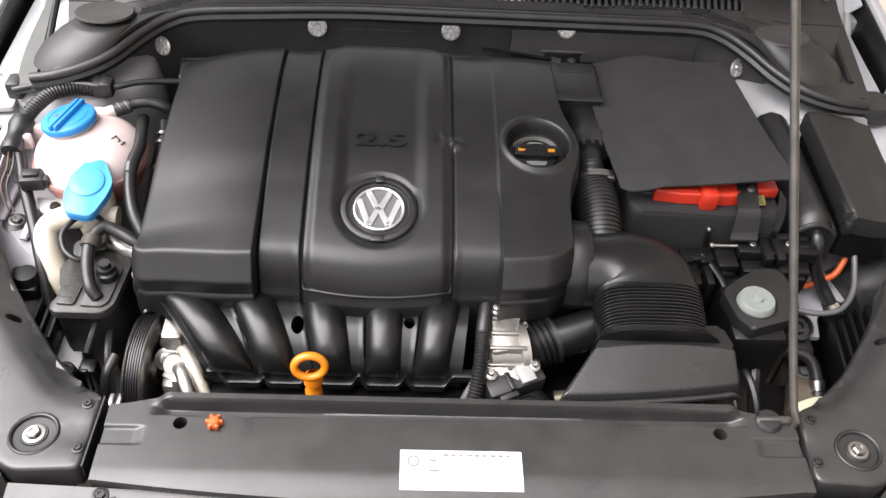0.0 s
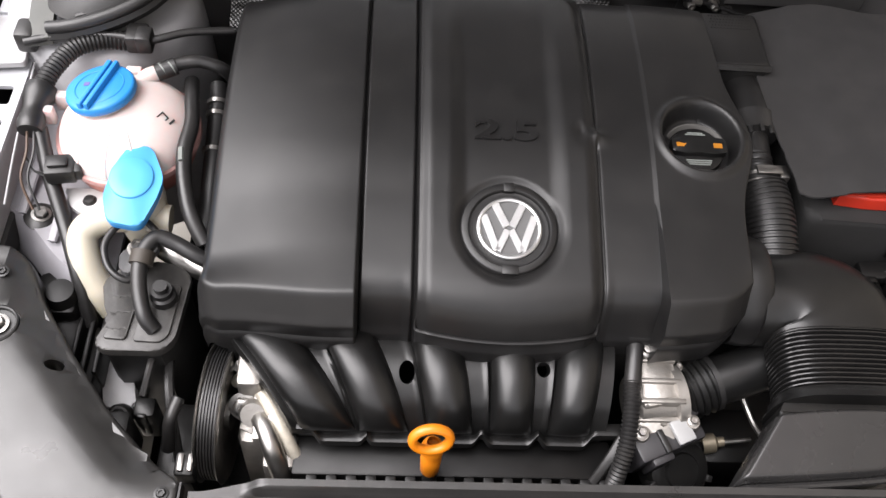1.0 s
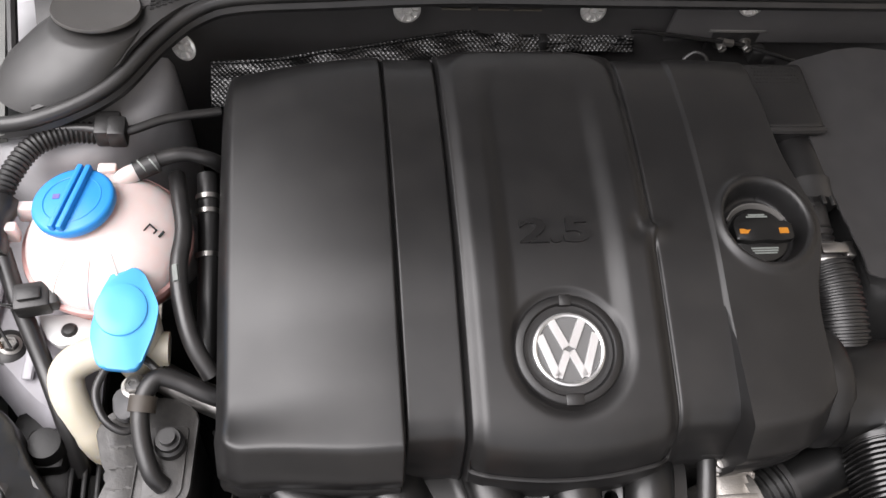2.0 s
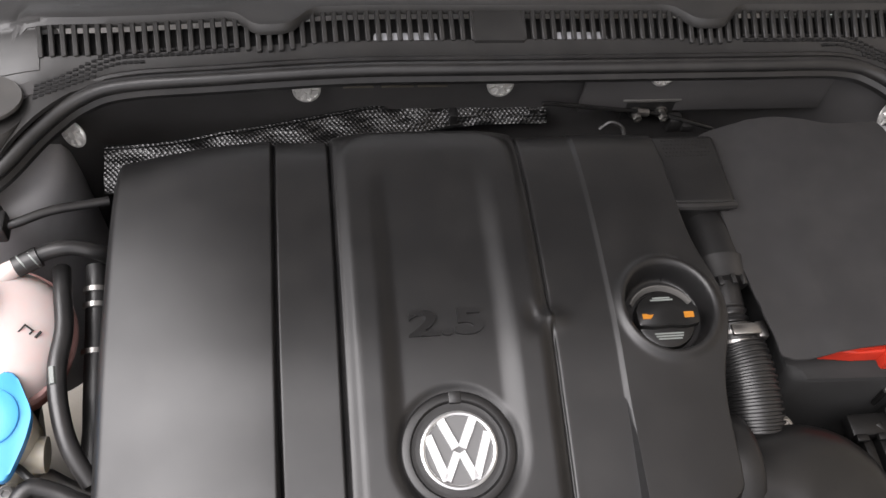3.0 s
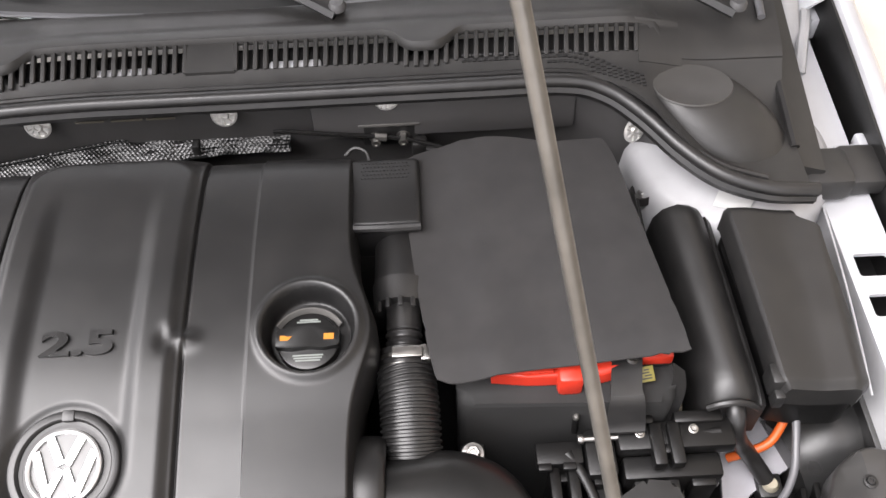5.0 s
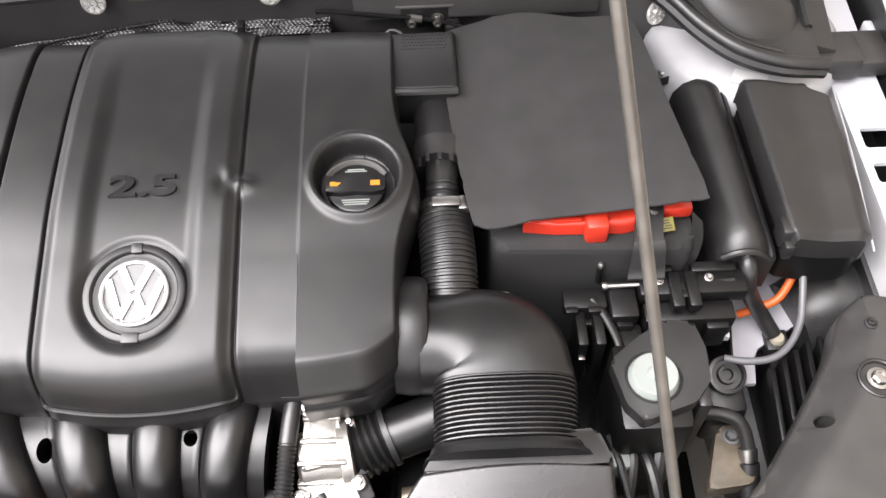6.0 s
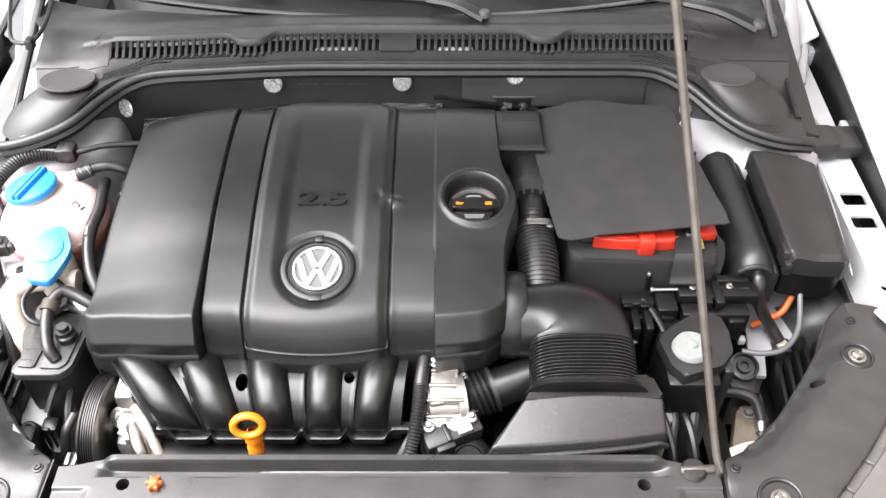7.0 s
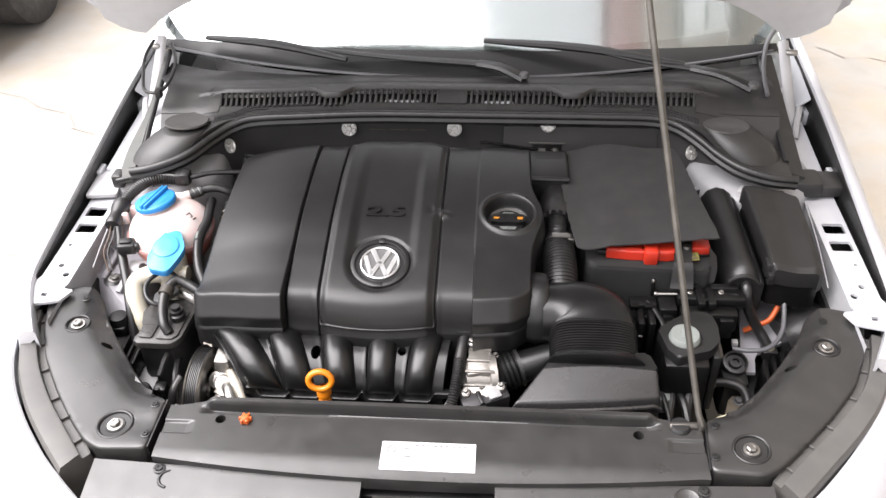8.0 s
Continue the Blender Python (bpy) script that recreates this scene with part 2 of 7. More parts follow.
def prism(outline, z0, z1, bevel=0.003, seg=2, m=None, tops=None):
    """A plate with the given outline (x, y), from z0 up to z1; tops: (x, y) -> lift of the whole column."""
    bm = bmesh.new()
    low = [bm.verts.new((x, y, z0)) for x, y in outline]
    top = [bm.verts.new((x, y, z1)) for x, y in outline]
    cap = bm.faces.new(top)
    bm.faces.new(low[::-1])
    for i in range(len(outline)):
        j = (i + 1) % len(outline)
        bm.faces.new((low[i], low[j], top[j], top[i]))
    if bevel:
        bmesh.ops.bevel(bm, geom=list(cap.edges), offset=bevel, segments=seg, affect="EDGES", profile=0.5)
    if tops:
        for v in bm.verts:
            v.co.z += tops(v.co.x, v.co.y)
    if m is not None:
        bm.transform(m)
    return bm


def smooth_outline(pts, n=64):
    """A closed smooth outline through the given corners."""
    P = [Vector((*p, 0)) for p in pts]
    out = []
    k = len(P)
    per = max(2, n // k)
    for i in range(k):
        a, b, c, d = P[i - 1], P[i], P[(i + 1) % k], P[(i + 2) % k]
        for q in range(per):
            t = q / per
            v = 0.5 * (2 * b + (c - a) * t + (2 * a - 5 * b + 4 * c - d) * t * t + (3 * b - a - 3 * c + d) * t ** 3)
            out.append((v.x, v.y))
    return out


def rounded(pts, r, seg=4):
    """A polygon with its corners rounded by about r metres."""
    out, k = [], len(pts)
    for i in range(k):
        p, a, b = Vector(pts[i]), Vector(pts[i - 1]), Vector(pts[(i + 1) % k])
        u, w = a - p, b - p
        q = min(r, 0.45 * u.length, 0.45 * w.length)
        u, w = p + u.normalized() * q, p + w.normalized() * q
        for s in range(seg + 1):
            t = s / seg
            v = u.lerp(p, t).lerp(p.lerp(w, t), t)
            out.append((v.x, v.y))
    return out


def sheet(fn, nu, nv, thick, us=None, vs=None):
    """A bent plate: fn(u, v) gives its upper side; thick metres down."""
    us = us or [i / nu for i in range(nu + 1)]
    vs = vs or [i / nv for i in range(nv + 1)]
    bm = bmesh.new()
    top = [[bm.verts.new(fn(u, v)) for u in us] for v in vs]
    low = [[bm.verts.new(p.co - Vector((0, 0, thick))) for p in row] for row in top]
    a, b = len(vs) - 1, len(us) - 1
    for i in range(a):
        for j in range(b):
            bm.faces.new((top[i][j], top[i][j + 1], top[i + 1][j + 1], top[i + 1][j]))
            bm.faces.new((low[i][j], low[i + 1][j], low[i + 1][j + 1], low[i][j + 1]))
    for i in range(a):
        bm.faces.new((top[i][0], top[i + 1][0], low[i + 1][0], low[i][0]))
        bm.faces.new((top[i][b], low[i][b], low[i + 1][b], top[i + 1][b]))
    for j in range(b):
        bm.faces.new((top[0][j], low[0][j], low[0][j + 1], top[0][j + 1]))
        bm.faces.new((top[a][j], top[a][j + 1], low[a][j + 1], low[a][j]))
    return bm


def gridded(outline, top, thick, step=0.008, edge=0.0):
    """A plate over an outline, filled by a fine grid: top(x, y) is its upper side; edge: how far its rim is rounded down."""
    bm = bmesh.new()
    bm.faces.new([bm.verts.new((x, y, 0)) for x, y in outline])
    for axis in (0, 1):
        lo, hi = min(p[axis] for p in outline), max(p[axis] for p in outline)
        n = max(2, int((hi - lo) / step))
        for k in range(1, n):
            at = lo + (hi - lo) * k / n
            co, no = ((at, 0, 0), (1, 0, 0)) if axis == 0 else ((0, at, 0), (0, 1, 0))
            bmesh.ops.bisect_plane(bm, geom=bm.verts[:] + bm.edges[:] + bm.faces[:], plane_co=co, plane_no=no, dist=1e-6)
    bmesh.ops.remove_doubles(bm, verts=bm.verts, dist=step * 0.22)
    upper = bm.faces[:]
    got = bmesh.ops.extrude_face_region(bm, geom=upper)["geom"]
    raised = {v for v in got if isinstance(v, bmesh.types.BMVert)}
    for v in bm.verts:
        z = top(v.co.x, v.co.y)
        v.co.z = z if v in raised else z - thick
    if edge:
        rims = [e for e in bm.edges if all(v in raised for v in e.verts) and any(abs(f.normal.z) < 0.5 for f in e.link_faces)]
        bm.normal_update()
        rims = [e for e in bm.edges if all(v in raised for v in e.verts) and len(e.link_faces) == 2 and min(abs(f.normal.z) for f in e.link_faces) < 0.3 < max(abs(f.normal.z) for f in e.link_faces)]
        bmesh.ops.bevel(bm, geom=rims, offset=edge, segments=3, affect="EDGES", profile=0.5)
    return bm


def carved(bm, *cutters):
    """bm with the cutters' volumes taken out of it, so that holes are real holes."""
    for cutter in cutters:
        obs = []
        for b in (bm, cutter):
            bmesh.ops.recalc_face_normals(b, faces=b.faces)
            me = bpy.data.meshes.new("carve")
            b.to_mesh(me)
            b.free()
            obs.append(new("carve", me))
        mod = obs[0].modifiers.new("cut", "BOOLEAN")
        mod.operation, mod.solver, mod.object = "DIFFERENCE", "EXACT", obs[1]
        done = bpy.data.meshes.new_from_object(obs[0].evaluated_get(bpy.context.evaluated_depsgraph_get()))
        bm = bmesh.new()
        bm.from_mesh(done)
        bpy.data.meshes.remove(done)
        for ob in obs:
            me = ob.data
            bpy.data.objects.remove(ob)
            bpy.data.meshes.remove(me)
    return bm


def drill(x, y, z, r, deep=0.05, m=None):
    """A round cutter that reaches deep below z."""
    return lathe([(0, 0.01), (r, 0.01), (r, -deep), (0, -deep)], m or pose(x, y, z), 28)


def lettering(text, size, m, depth=0.001, stretch=1.0, bold=0.0):
    """Raised letters in the built-in font, centred, posed by m."""
    c = bpy.data.curves.new("letters", "FONT")
    c.body, c.size, c.extrude, c.align_x, c.align_y, c.offset = text, size, depth, "CENTER", "CENTER", bold
    ob = new("letters", c)
    me = bpy.data.meshes.new_from_object(ob.evaluated_get(bpy.context.evaluated_depsgraph_get()))
    bm = bmesh.new()
    bm.from_mesh(me)
    bmesh.ops.scale(bm, vec=(stretch, 1, 1), verts=bm.verts)
    bm.transform(m)
    bpy.data.objects.remove(ob)
    bpy.data.curves.remove(c)
    bpy.data.meshes.remove(me)
    return bm


def bolt_head(m, r=0.007, h=0.006):
    """A hex flange bolt head along local z."""
    bm = lathe([(0, 0), (r * 1.5, 0), (r * 1.5, 0.0015), (r * 1.05, 0.002)], None, 20)
    hexa = lathe([(r, 0.001), (r, h - 0.001), (r * 0.86, h), (r * 0.5, h), (r * 0.45, h - 0.0015), (0, h - 0.0015)], None, 6)
    bm = join(bm, hexa)
    bm.transform(m)
    return bm


# ---- ground ----
ground = thing("ground", "pale sunlit concrete yard with cracks and joints", "ground", (0, 0, 0), kind="structure")
bm = bmesh.new()
bmesh.ops.create_grid(bm, x_segments=60, y_segments=60, size=600)
part("concrete_sheet", bm, CONCRETE, ground)
CRACK = surface("crack_filler", (0.22, 0.20, 0.18), 0.9, vary=0.2, grain=200, bump=0.3)
for pts in ([(1.7, 4.2), (2.3, 3.4), (2.5, 2.6), (3.3, 1.9), (3.5, 1.2)], [(1.2, 3.0), (2.1, 2.7), (2.7, 2.9), (4.1, 2.5)],
            [(-6.0, 3.9), (-3.2, 2.9), (-1.9, 2.3), (-1.2, 1.8)], [(-5.0, 1.0), (-2.5, 1.25), (-1.1, 1.3)], [(1.0, 0.9), (1.9, 1.3), (2.8, 1.1), (4.5, 1.6)]):
    c, _ = spline([(x, y, 0) for x, y in pts], 40)
    rings = []
    for i, p in enumerate(c):
        w = 0.006 + 0.006 * noise.noise(p * 5)
        j = noise.noise(p * 9) * 0.05
        rings.append([p + Vector((j - w, j, 0.004)), p + Vector((j + w, j, 0.004))])
    part("crack", loft(rings, closed=False, caps=False), CRACK, ground)


# ---- house beside the yard, seen in the windscreen ----
house = thing("house", "tall cream plastered house with a dark red top storey", "house", (2.6, 2.0, 0))
PLASTER = surface("cream_plaster", (0.20, 0.178, 0.148), 0.85, vary=0.08, coarse=1.5, grain=120, bump=0.4)
BRICK_RED = surface("dark_red_paint", (0.15, 0.045, 0.035), 0.7, vary=0.15, coarse=2, grain=150, bump=0.3)
PANE = surface("window_pane", (0.02, 0.028, 0.026), 0.06, vary=0.1, bump=0)
FRAME = surface("pale_window_frame", (0.42, 0.42, 0.40), 0.5, vary=0.05)
openings = [(y, z) for y in (-2.4, 1.96, 5.2) for z in (1.3, 4.75)]
part("wall", carved(box(2.6, 2.85, -5.0, 9.0, 0.0, 7.8, 0.01), *[box(2.4, 3.0, y, y + 1.5, z, z + 1.65, 0) for y, z in openings]), PLASTER, house, "cream plaster wall")
part("top_storey", box(2.59, 2.85, -5.0, 9.0, 7.8, 10.1, 0.01), BRICK_RED, house, "dark red painted top storey")
part("eaves", box(2.50, 3.0, -5.2, 9.2, 10.1, 10.3, 0.02), BRICK_RED, house, "dark red eaves board")
for y, z in openings:
    win = part("window", join(box(2.64, 2.70, y, y + 1.5, z, z + 0.07, 0.005), box(2.64, 2.70, y, y + 1.5, z + 1.58, z + 1.65, 0.005), box(2.64, 2.70, y, y + 0.07, z + 0.07, z + 1.58, 0.005), box(2.64, 2.70, y + 1.43, y + 1.5, z + 0.07, z + 1.58, 0.005), box(2.64, 2.70, y + 0.07, y + 1.43, z + 0.78, z + 0.83, 0.005)), FRAME, house, "pale window frame")
    part("pane", box(2.67, 2.68, y + 0.07, y + 1.43, z + 0.07, z + 0.78, 0), PANE, win, "dark window pane")
    part("pane", box(2.67, 2.68, y + 0.07, y + 1.43, z + 0.83, z + 1.58, 0), PANE, win, "dark window pane")
    part("sill", box(2.52, 2.64, y - 0.08, y + 1.58, z - 0.08, z, 0.01), FRAME, win, "pale window sill")

# ---- another car parked behind ----
parked = thing("parked_car", "dark parked car with a black tyre", "car", (-3.1, 4.2, 0))
DARK_CAR = surface("dark_brown_paint", (0.02, 0.016, 0.014), 0.4, vary=0.1, coat=0.5)
hull = [(-0.85, 0.20), (-0.88, 0.45), (-0.84, 0.85), (-0.62, 1.40), (0.62, 1.40), (0.84, 0.85), (0.88, 0.45), (0.85, 0.20)]
part("body", loft([[(-3.1 + x * k, 2.4 + y, 0.20 + (z - 0.20) * h) for x, z in hull] for y, k, h in ((0, 0.80, 0.45), (0.25, 0.96, 0.52), (1.1, 1.0, 0.58), (1.9, 1.0, 1.0), (3.3, 1.0, 1.0), (4.0, 0.98, 0.62), (4.3, 0.86, 0.5))]), DARK_CAR, parked)
for x in (-2.28, -3.92):
    for y in (3.15, 5.75):
        w = part("wheel", lathe([(0, -0.06), (0.06, -0.08), (0.17, -0.07), (0.20, -0.09), (0.20, 0.09), (0.17, 0.07), (0.06, 0.08), (0, 0.06)], pose(x, y, 0.31, 0, 90, 0), 32), BARE, parked, "grey wheel rim")
        part("tyre", lathe([(0.195, -0.09), (0.27, -0.10), (0.305, -0.08), (0.31, 0), (0.305, 0.08), (0.27, 0.10), (0.195, 0.09)], pose(x, y, 0.31, 0, 90, 0), 40), TYRE, w, "black tyre")


# ---- car body round the engine bay ----
car = thing("car_body", "silver-white car front with the engine bay open", "car", (0, 0.3, 0))


TOWER = surface("pale_grey_body_paint", (0.37, 0.37, 0.38), 0.42, vary=0.06, grain=900, bump=0.08, dust=0.2)


def mirrored(bm, side):
    if side < 0:
        bm.transform(Matrix.Diagonal((-1, 1, 1, 1)))
    return bm


def body_side(bm, side):
    """Body panels: mirrored about the body's own middle."""
    if side < 0:
        bm.transform(Matrix.Translation((0.030, 0, 0)) @ Matrix.Diagonal((-1, 1, 1, 1)))
    return bm


def fender_x(y):
    return 0.812 + 0.004 * sm(0.3, 0.9, y) - 0.010 * sm(0.8, 1.3, y)


def fender_z(y):
    return 0.778 + 0.12 * max(0, y - 0.30) - 0.10 * max(0, 0.24 - y) ** 1.5


def fender(side):
    rows = []
    for i in range(41):
        y = 0.16 + 1.30 * i / 40
        x, z = fender_x(y), fender_z(y)
        nose = 0.10 * sm(0.34, 0.05, y)
        prof = [(-0.004, -0.050), (-0.004, -0.004), (-0.001, 0.001), (0.004, 0.002), (0.015, 0.000), (0.028, -0.012), (0.039, -0.045), (0.048, -0.10), (0.060, -0.20), (0.064, -0.32), (0.058, -0.48), (0.052, -0.48), (0.054, -0.30), (0.040, -0.10), (0.018, -0.035), (0.003, -0.02)]
        rows.append([(x + a - nose, y, z + b) for a, b in prof])
    return body_side(loft(rows), side)


def flange(side):
    """The painted inner edge of the wing, with its two square slots and holes."""
    plate = prism(rounded([(0.737, 0.300), (0.742, 0.285), (0.720, 0.282), (0.735, 0.252), (0.800, 0.236), (0.806, 0.300), (0.797, 0.320), (0.797, 0.66), (0.737, 0.66)], 0.004), 0.762, 0.768, 0.0012, 1)
    cuts = [prism(rounded([(0.748, y0), (0.789, y0), (0.789, y1), (0.748, y1)], 0.005), 0.75, 0.78, 0) for y0, y1 in ((0.456, 0.486), (0.511, 0.543))]
    cuts += [drill(x, y, 0.768, r, 0.02) for x, y, r in ((0.752, 0.325, 0.007), (0.772, 0.352, 0.006), (0.780, 0.415, 0.004))]
    cuts.append(box(0.765, 0.777, 0.262, 0.272, 0.75, 0.78, 0))
    return body_side(carved(plate, *cuts), side)


for side in (-1, 1):
    part("fender", fender(side), PAINT, car, "silver-white painted front wing")
    part("wing_flange", flange(side), PAINT, car, "bare painted flange with square slots")
    # rear half of the flange, a lower ledge towards the hinge
    part("hinge_ledge", body_side(sheet(lambda u, v: ((0.716 if side > 0 else 0.706) + (0.076 if side > 0 else 0.087) * u, 0.66 + 0.37 * v, (0.776 if side > 0 else 0.786) + 0.018 * v + 0.02 * sm(0.75, 1.0, v)), 3, 20, 0.006), side), PAINT, car, "pale painted ledge below the wing edge")
    # black wall strip added as the shade in the slot inside the wing edge
    part("wing_liner", body_side(loft([[(fender_x(y) - 0.0075, y, fender_z(y) - 0.005), (fender_x(y) - 0.0045, y, fender_z(y) - 0.005), (fender_x(y) - 0.0045, y, 0.70), (fender_x(y) - 0.0075, y, 0.70)] for y in (0.25 + 0.05 * i for i in range(23))]), side), DEEP, car, "black strip for the shade inside the wing edge")
    for y0, deep, tall in ((0.690 if side > 0 else 0.650, 0.016, 0.010), (0.925, 0.026, 0.024)):
        part("hinge_bracket", body_side(join(box(0.770, 0.806, y0, y0 + deep, 0.768, 0.776 + 0.5 * tall, 0.004), box(0.796, 0.8085, y0 - 0.01, y0 + deep + 0.008, 0.772, 0.782 + tall, 0.003)), side), PAINT, car, "white painted bracket joining wing and ledge")
    if side < 0:
        part("wing_plate", body_side(prism(rounded([(0.738, 0.570), (0.803, 0.562), (0.806, 0.650), (0.756, 0.655), (0.742, 0.612)], 0.005), 0.776, 0.784, 0.002), side), TOWER, car, "grey painted plate joining wing and flange")
    # body paint made greyer, with the open hood's shade put into the colour
    part("hinge_plate", body_side(join(sheet(lambda u, v: (0.744 + 0.036 * u + 0.010 * v, 0.990 + 0.17 * v - 0.02 * u, 0.797 + 0.050 * sm(0.1, 0.8, v) + 0.010 * math.sin(math.pi * u)), 8, 14, 0.006), tube([(0.768, 1.000, 0.802), (0.760, 0.955, 0.796), (0.754, 0.900, 0.790)], lambda s: 0.017 - 0.010 * s, 16, 10, flat=0.5)), side), surface("shaded_hinge_paint", (0.20, 0.20, 0.205), 0.4, dust=0.15), car, "body-coloured hinge plate greyed for shade, with rounded foot")
    part("hinge_web", body_side(sheet(lambda u, v: (0.768 + 0.036 * u, 0.930 - 0.012 * u + 0.37 * v, (0.800 + 0.03 * v) * (1 - u) + (fender_z(0.93 + 0.37 * v) - 0.012) * u), 6, 16, 0.004), side), PAINT, car, "white painted web between hinge and wing")
    # TOWER grey instead of body paint, again for the shade under the hood
    part("hinge_base", body_side(join(tube([(0.762, 0.865, 0.786), (0.757, 0.885, 0.81), (0.752, 0.92, 0.852), (0.744, 0.965, 0.905), (0.738, 0.995, 0.945)], 0.013, 24, 10, flat=0.45), tube([(0.804, 0.990, 0.800), (0.785, 0.92, 0.812), (0.766, 0.86, 0.806), (0.760, 0.83, 0.788)], 0.008, 16, 8)), side), TOWER, car, "painted hood hinge bolted to the ledge")
    part("hinge_pin", lathe([(0.0, -0.013), (0.006, -0.013), (0.007, -0.011), (0.007, 0.011), (0.006, 0.013), (0.0, 0.013)], pose(0.015 + side * 0.741, 0.978, 0.925, 0, 90, 0), 20), STEEL, car, "steel hinge pin")
    inner = sheet(lambda u, v: (side * (0.738 - 0.05 * v ** 2) + (0.030 if side < 0 else 0), 0.20 + 1.1 * u, 0.764 + 0.06 * max(0, 0.2 + 1.1 * u - 0.66) - 0.42 * v), 16, 8, 0.004)
    part("inner_wing", inner, TOWER, car, "pale grey painted inner wing panel")
    # dark box at the gap's bottom, in place of its shade
    part("gap_filler", body_side(box(0.730, 0.815, 0.25, 1.30, 0.66, 0.70, 0.003), side), DEEP, car, "dark filler for the shade behind the wing edge")
    shift = 0.030 if side < 0 else 0.0
    bead = tube([(side * 0.735 + shift, 0.64, 0.772), (side * 0.731 + shift, 0.52, 0.764), (side * 0.727 + shift, 0.44, 0.756), (side * 0.722 + shift, 0.37, 0.748)], 0.0015, 24, 6)
    part("seam_bead", bead, TOWER, car)
    # strut tower
    tower = loft([[(side * (0.632 + 0.128 * k * math.cos(a)), 0.695 + 0.130 * k * math.sin(a), z) for a in (2 * math.pi * i / 48 for i in range(48))]
                  for z, k in ((0.45, 1.12), (0.70, 1.04), (0.772, 1.0), (0.792, 0.96), (0.80, 0.88), (0.802, 0.60))])
    part("strut_tower", tower, TOWER, car, "light grey painted suspension tower")
    part("chassis_rail", mirrored(box(0.600, 0.735, -0.02, 0.60, 0.44, 0.53, 0.012), side), BARE, car, "grey painted chassis rail with dust")
    # wheel under the wing
    wheel = part("wheel", lathe([(0.0, -0.07), (0.19, -0.07), (0.205, -0.085), (0.205, 0.085), (0.19, 0.07), (0.0, 0.07)], pose(side * 0.79, 0.46, 0.312, 0, 90, 0), 48), BARE, car, "road wheel under the wing")
    part("tyre", lathe([(0.200, -0.095), (0.27, -0.10), (0.305, -0.085), (0.312, -0.06), (0.312, 0.06), (0.305, 0.085), (0.27, 0.10), (0.200, 0.095)], pose(side * 0.79, 0.46, 0.312, 0, 90, 0), 64), TYRE, wheel, "black tyre")

BUMPER = [(0.0, -0.262), (0.20, -0.256), (0.40, -0.215), (0.50, -0.160), (0.578, -0.098), (0.628, -0.048), (0.683, 0.018), (0.730, 0.090), (0.764, 0.170), (0.780, 0.250)]
edge, _ = spline([(-x, y, 0) for x, y in reversed(BUMPER[1:])] + [(x, y, 0) for x, y in BUMPER], 90)
rows = []
for i, p in enumerate(edge):
    along = edge[min(i + 1, 89)] - edge[max(i - 1, 0)]
    out = Vector((along.y, -along.x, 0)).normalized()
    top = 0.700 + 0.034 * sm(0.42, 0.58, abs(p.x))
    rows.append([p + out * o + Vector((0, 0, top + z)) for o, z in ((0.002, -0.03), (0.0, -0.004), (0.004, 0.0), (0.022, -0.010), (0.060, -0.045), (0.095, -0.11), (0.110, -0.20), (0.108, -0.33), (0.090, -0.46), (0.070, -0.46), (0.085, -0.30), (0.050, -0.10))])
part("bumper", loft(rows), PAINT, car, "silver-white bumper skin")
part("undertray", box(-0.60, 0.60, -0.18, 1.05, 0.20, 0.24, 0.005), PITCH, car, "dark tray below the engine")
part("radiator_pack", box(-0.42, 0.43, -0.10, 0.022, 0.24, 0.70, 0.006), DEEP, car, "black radiator pack behind the grille")

BULKHEAD = surface("dark_bulkhead_lining", (0.048, 0.046, 0.046), 0.6, vary=0.12, grain=1200, bump=0.3, dust=0.1, dust_color=(0.04, 0.036, 0.032))
FIREWALL = [(-0.56, 0.69), (-0.50, 0.715), (-0.45, 0.742), (-0.30, 0.750), (0.0, 0.752), (0.30, 0.750), (0.45, 0.742), (0.50, 0.715), (0.56, 0.69)]
fw, _ = spline([(x, y, 0) for x, y in FIREWALL], 60)
rows = []
for z, back in ((0.25, 0.03), (0.60, 0.03), (0.72, 0.022), (0.76, 0.016), (0.80, 0.004), (0.86, 0.0), (0.885, 0.0)):
    rows.append([(p.x, p.y + back, z) for p in fw] + [(p.x, p.y + back + 0.02, z) for p in reversed(fw)])
part("firewall", loft(rows), BULKHEAD, car, "dark insulated bulkhead below the cowl seal")
part("bulkhead_panel", box(0.11, 0.44, 0.742, 0.7475, 0.80, 0.862, 0.002), BULKHEAD, car, "dark insulating panel")
for x, y, z, turn in ((-0.488, 0.703, 0.825, -30), (-0.228, 0.742, 0.850, 0), (0.003, 0.744, 0.852, 0), (0.205, 0.744, 0.866, 0), (0.509, 0.706, 0.827, 30)):
    m = pose(x, y, z, 72, 0, turn)
    petals = [[m @ Vector((r * math.cos(2 * math.pi * k / 64), r * math.sin(2 * math.pi * k / 64), h + w * (0.0022 if (k // 4) % 2 else 0.0))) for k in range(64)]
              for r, h, w in ((0.0005, 0.003, 0), (0.003, 0.003, 0), (0.0035, 0.005, 0), (0.0055, 0.005, 0), (0.0065, 0.002, 0), (0.007, 0.0008, 1), (0.0135, 0.0008, 1), (0.014, 0.0025, 0), (0.0165, 0.0015, 0), (0.0165, 0.0, 0))]
    part("push_nut", loft(petals), ZINC, car, "star-shaped steel push nut", angle=30)
for x0, x1 in ((-0.185, -0.149), (-0.140, -0.101), (-0.096, -0.060)):
    part("print_dash", box(x0, x1, 0.7478, 0.7500, 0.8440, 0.8465, 0.0004), surface("faded_print", (0.09, 0.08, 0.065), 0.6), car, "faded printed dash")

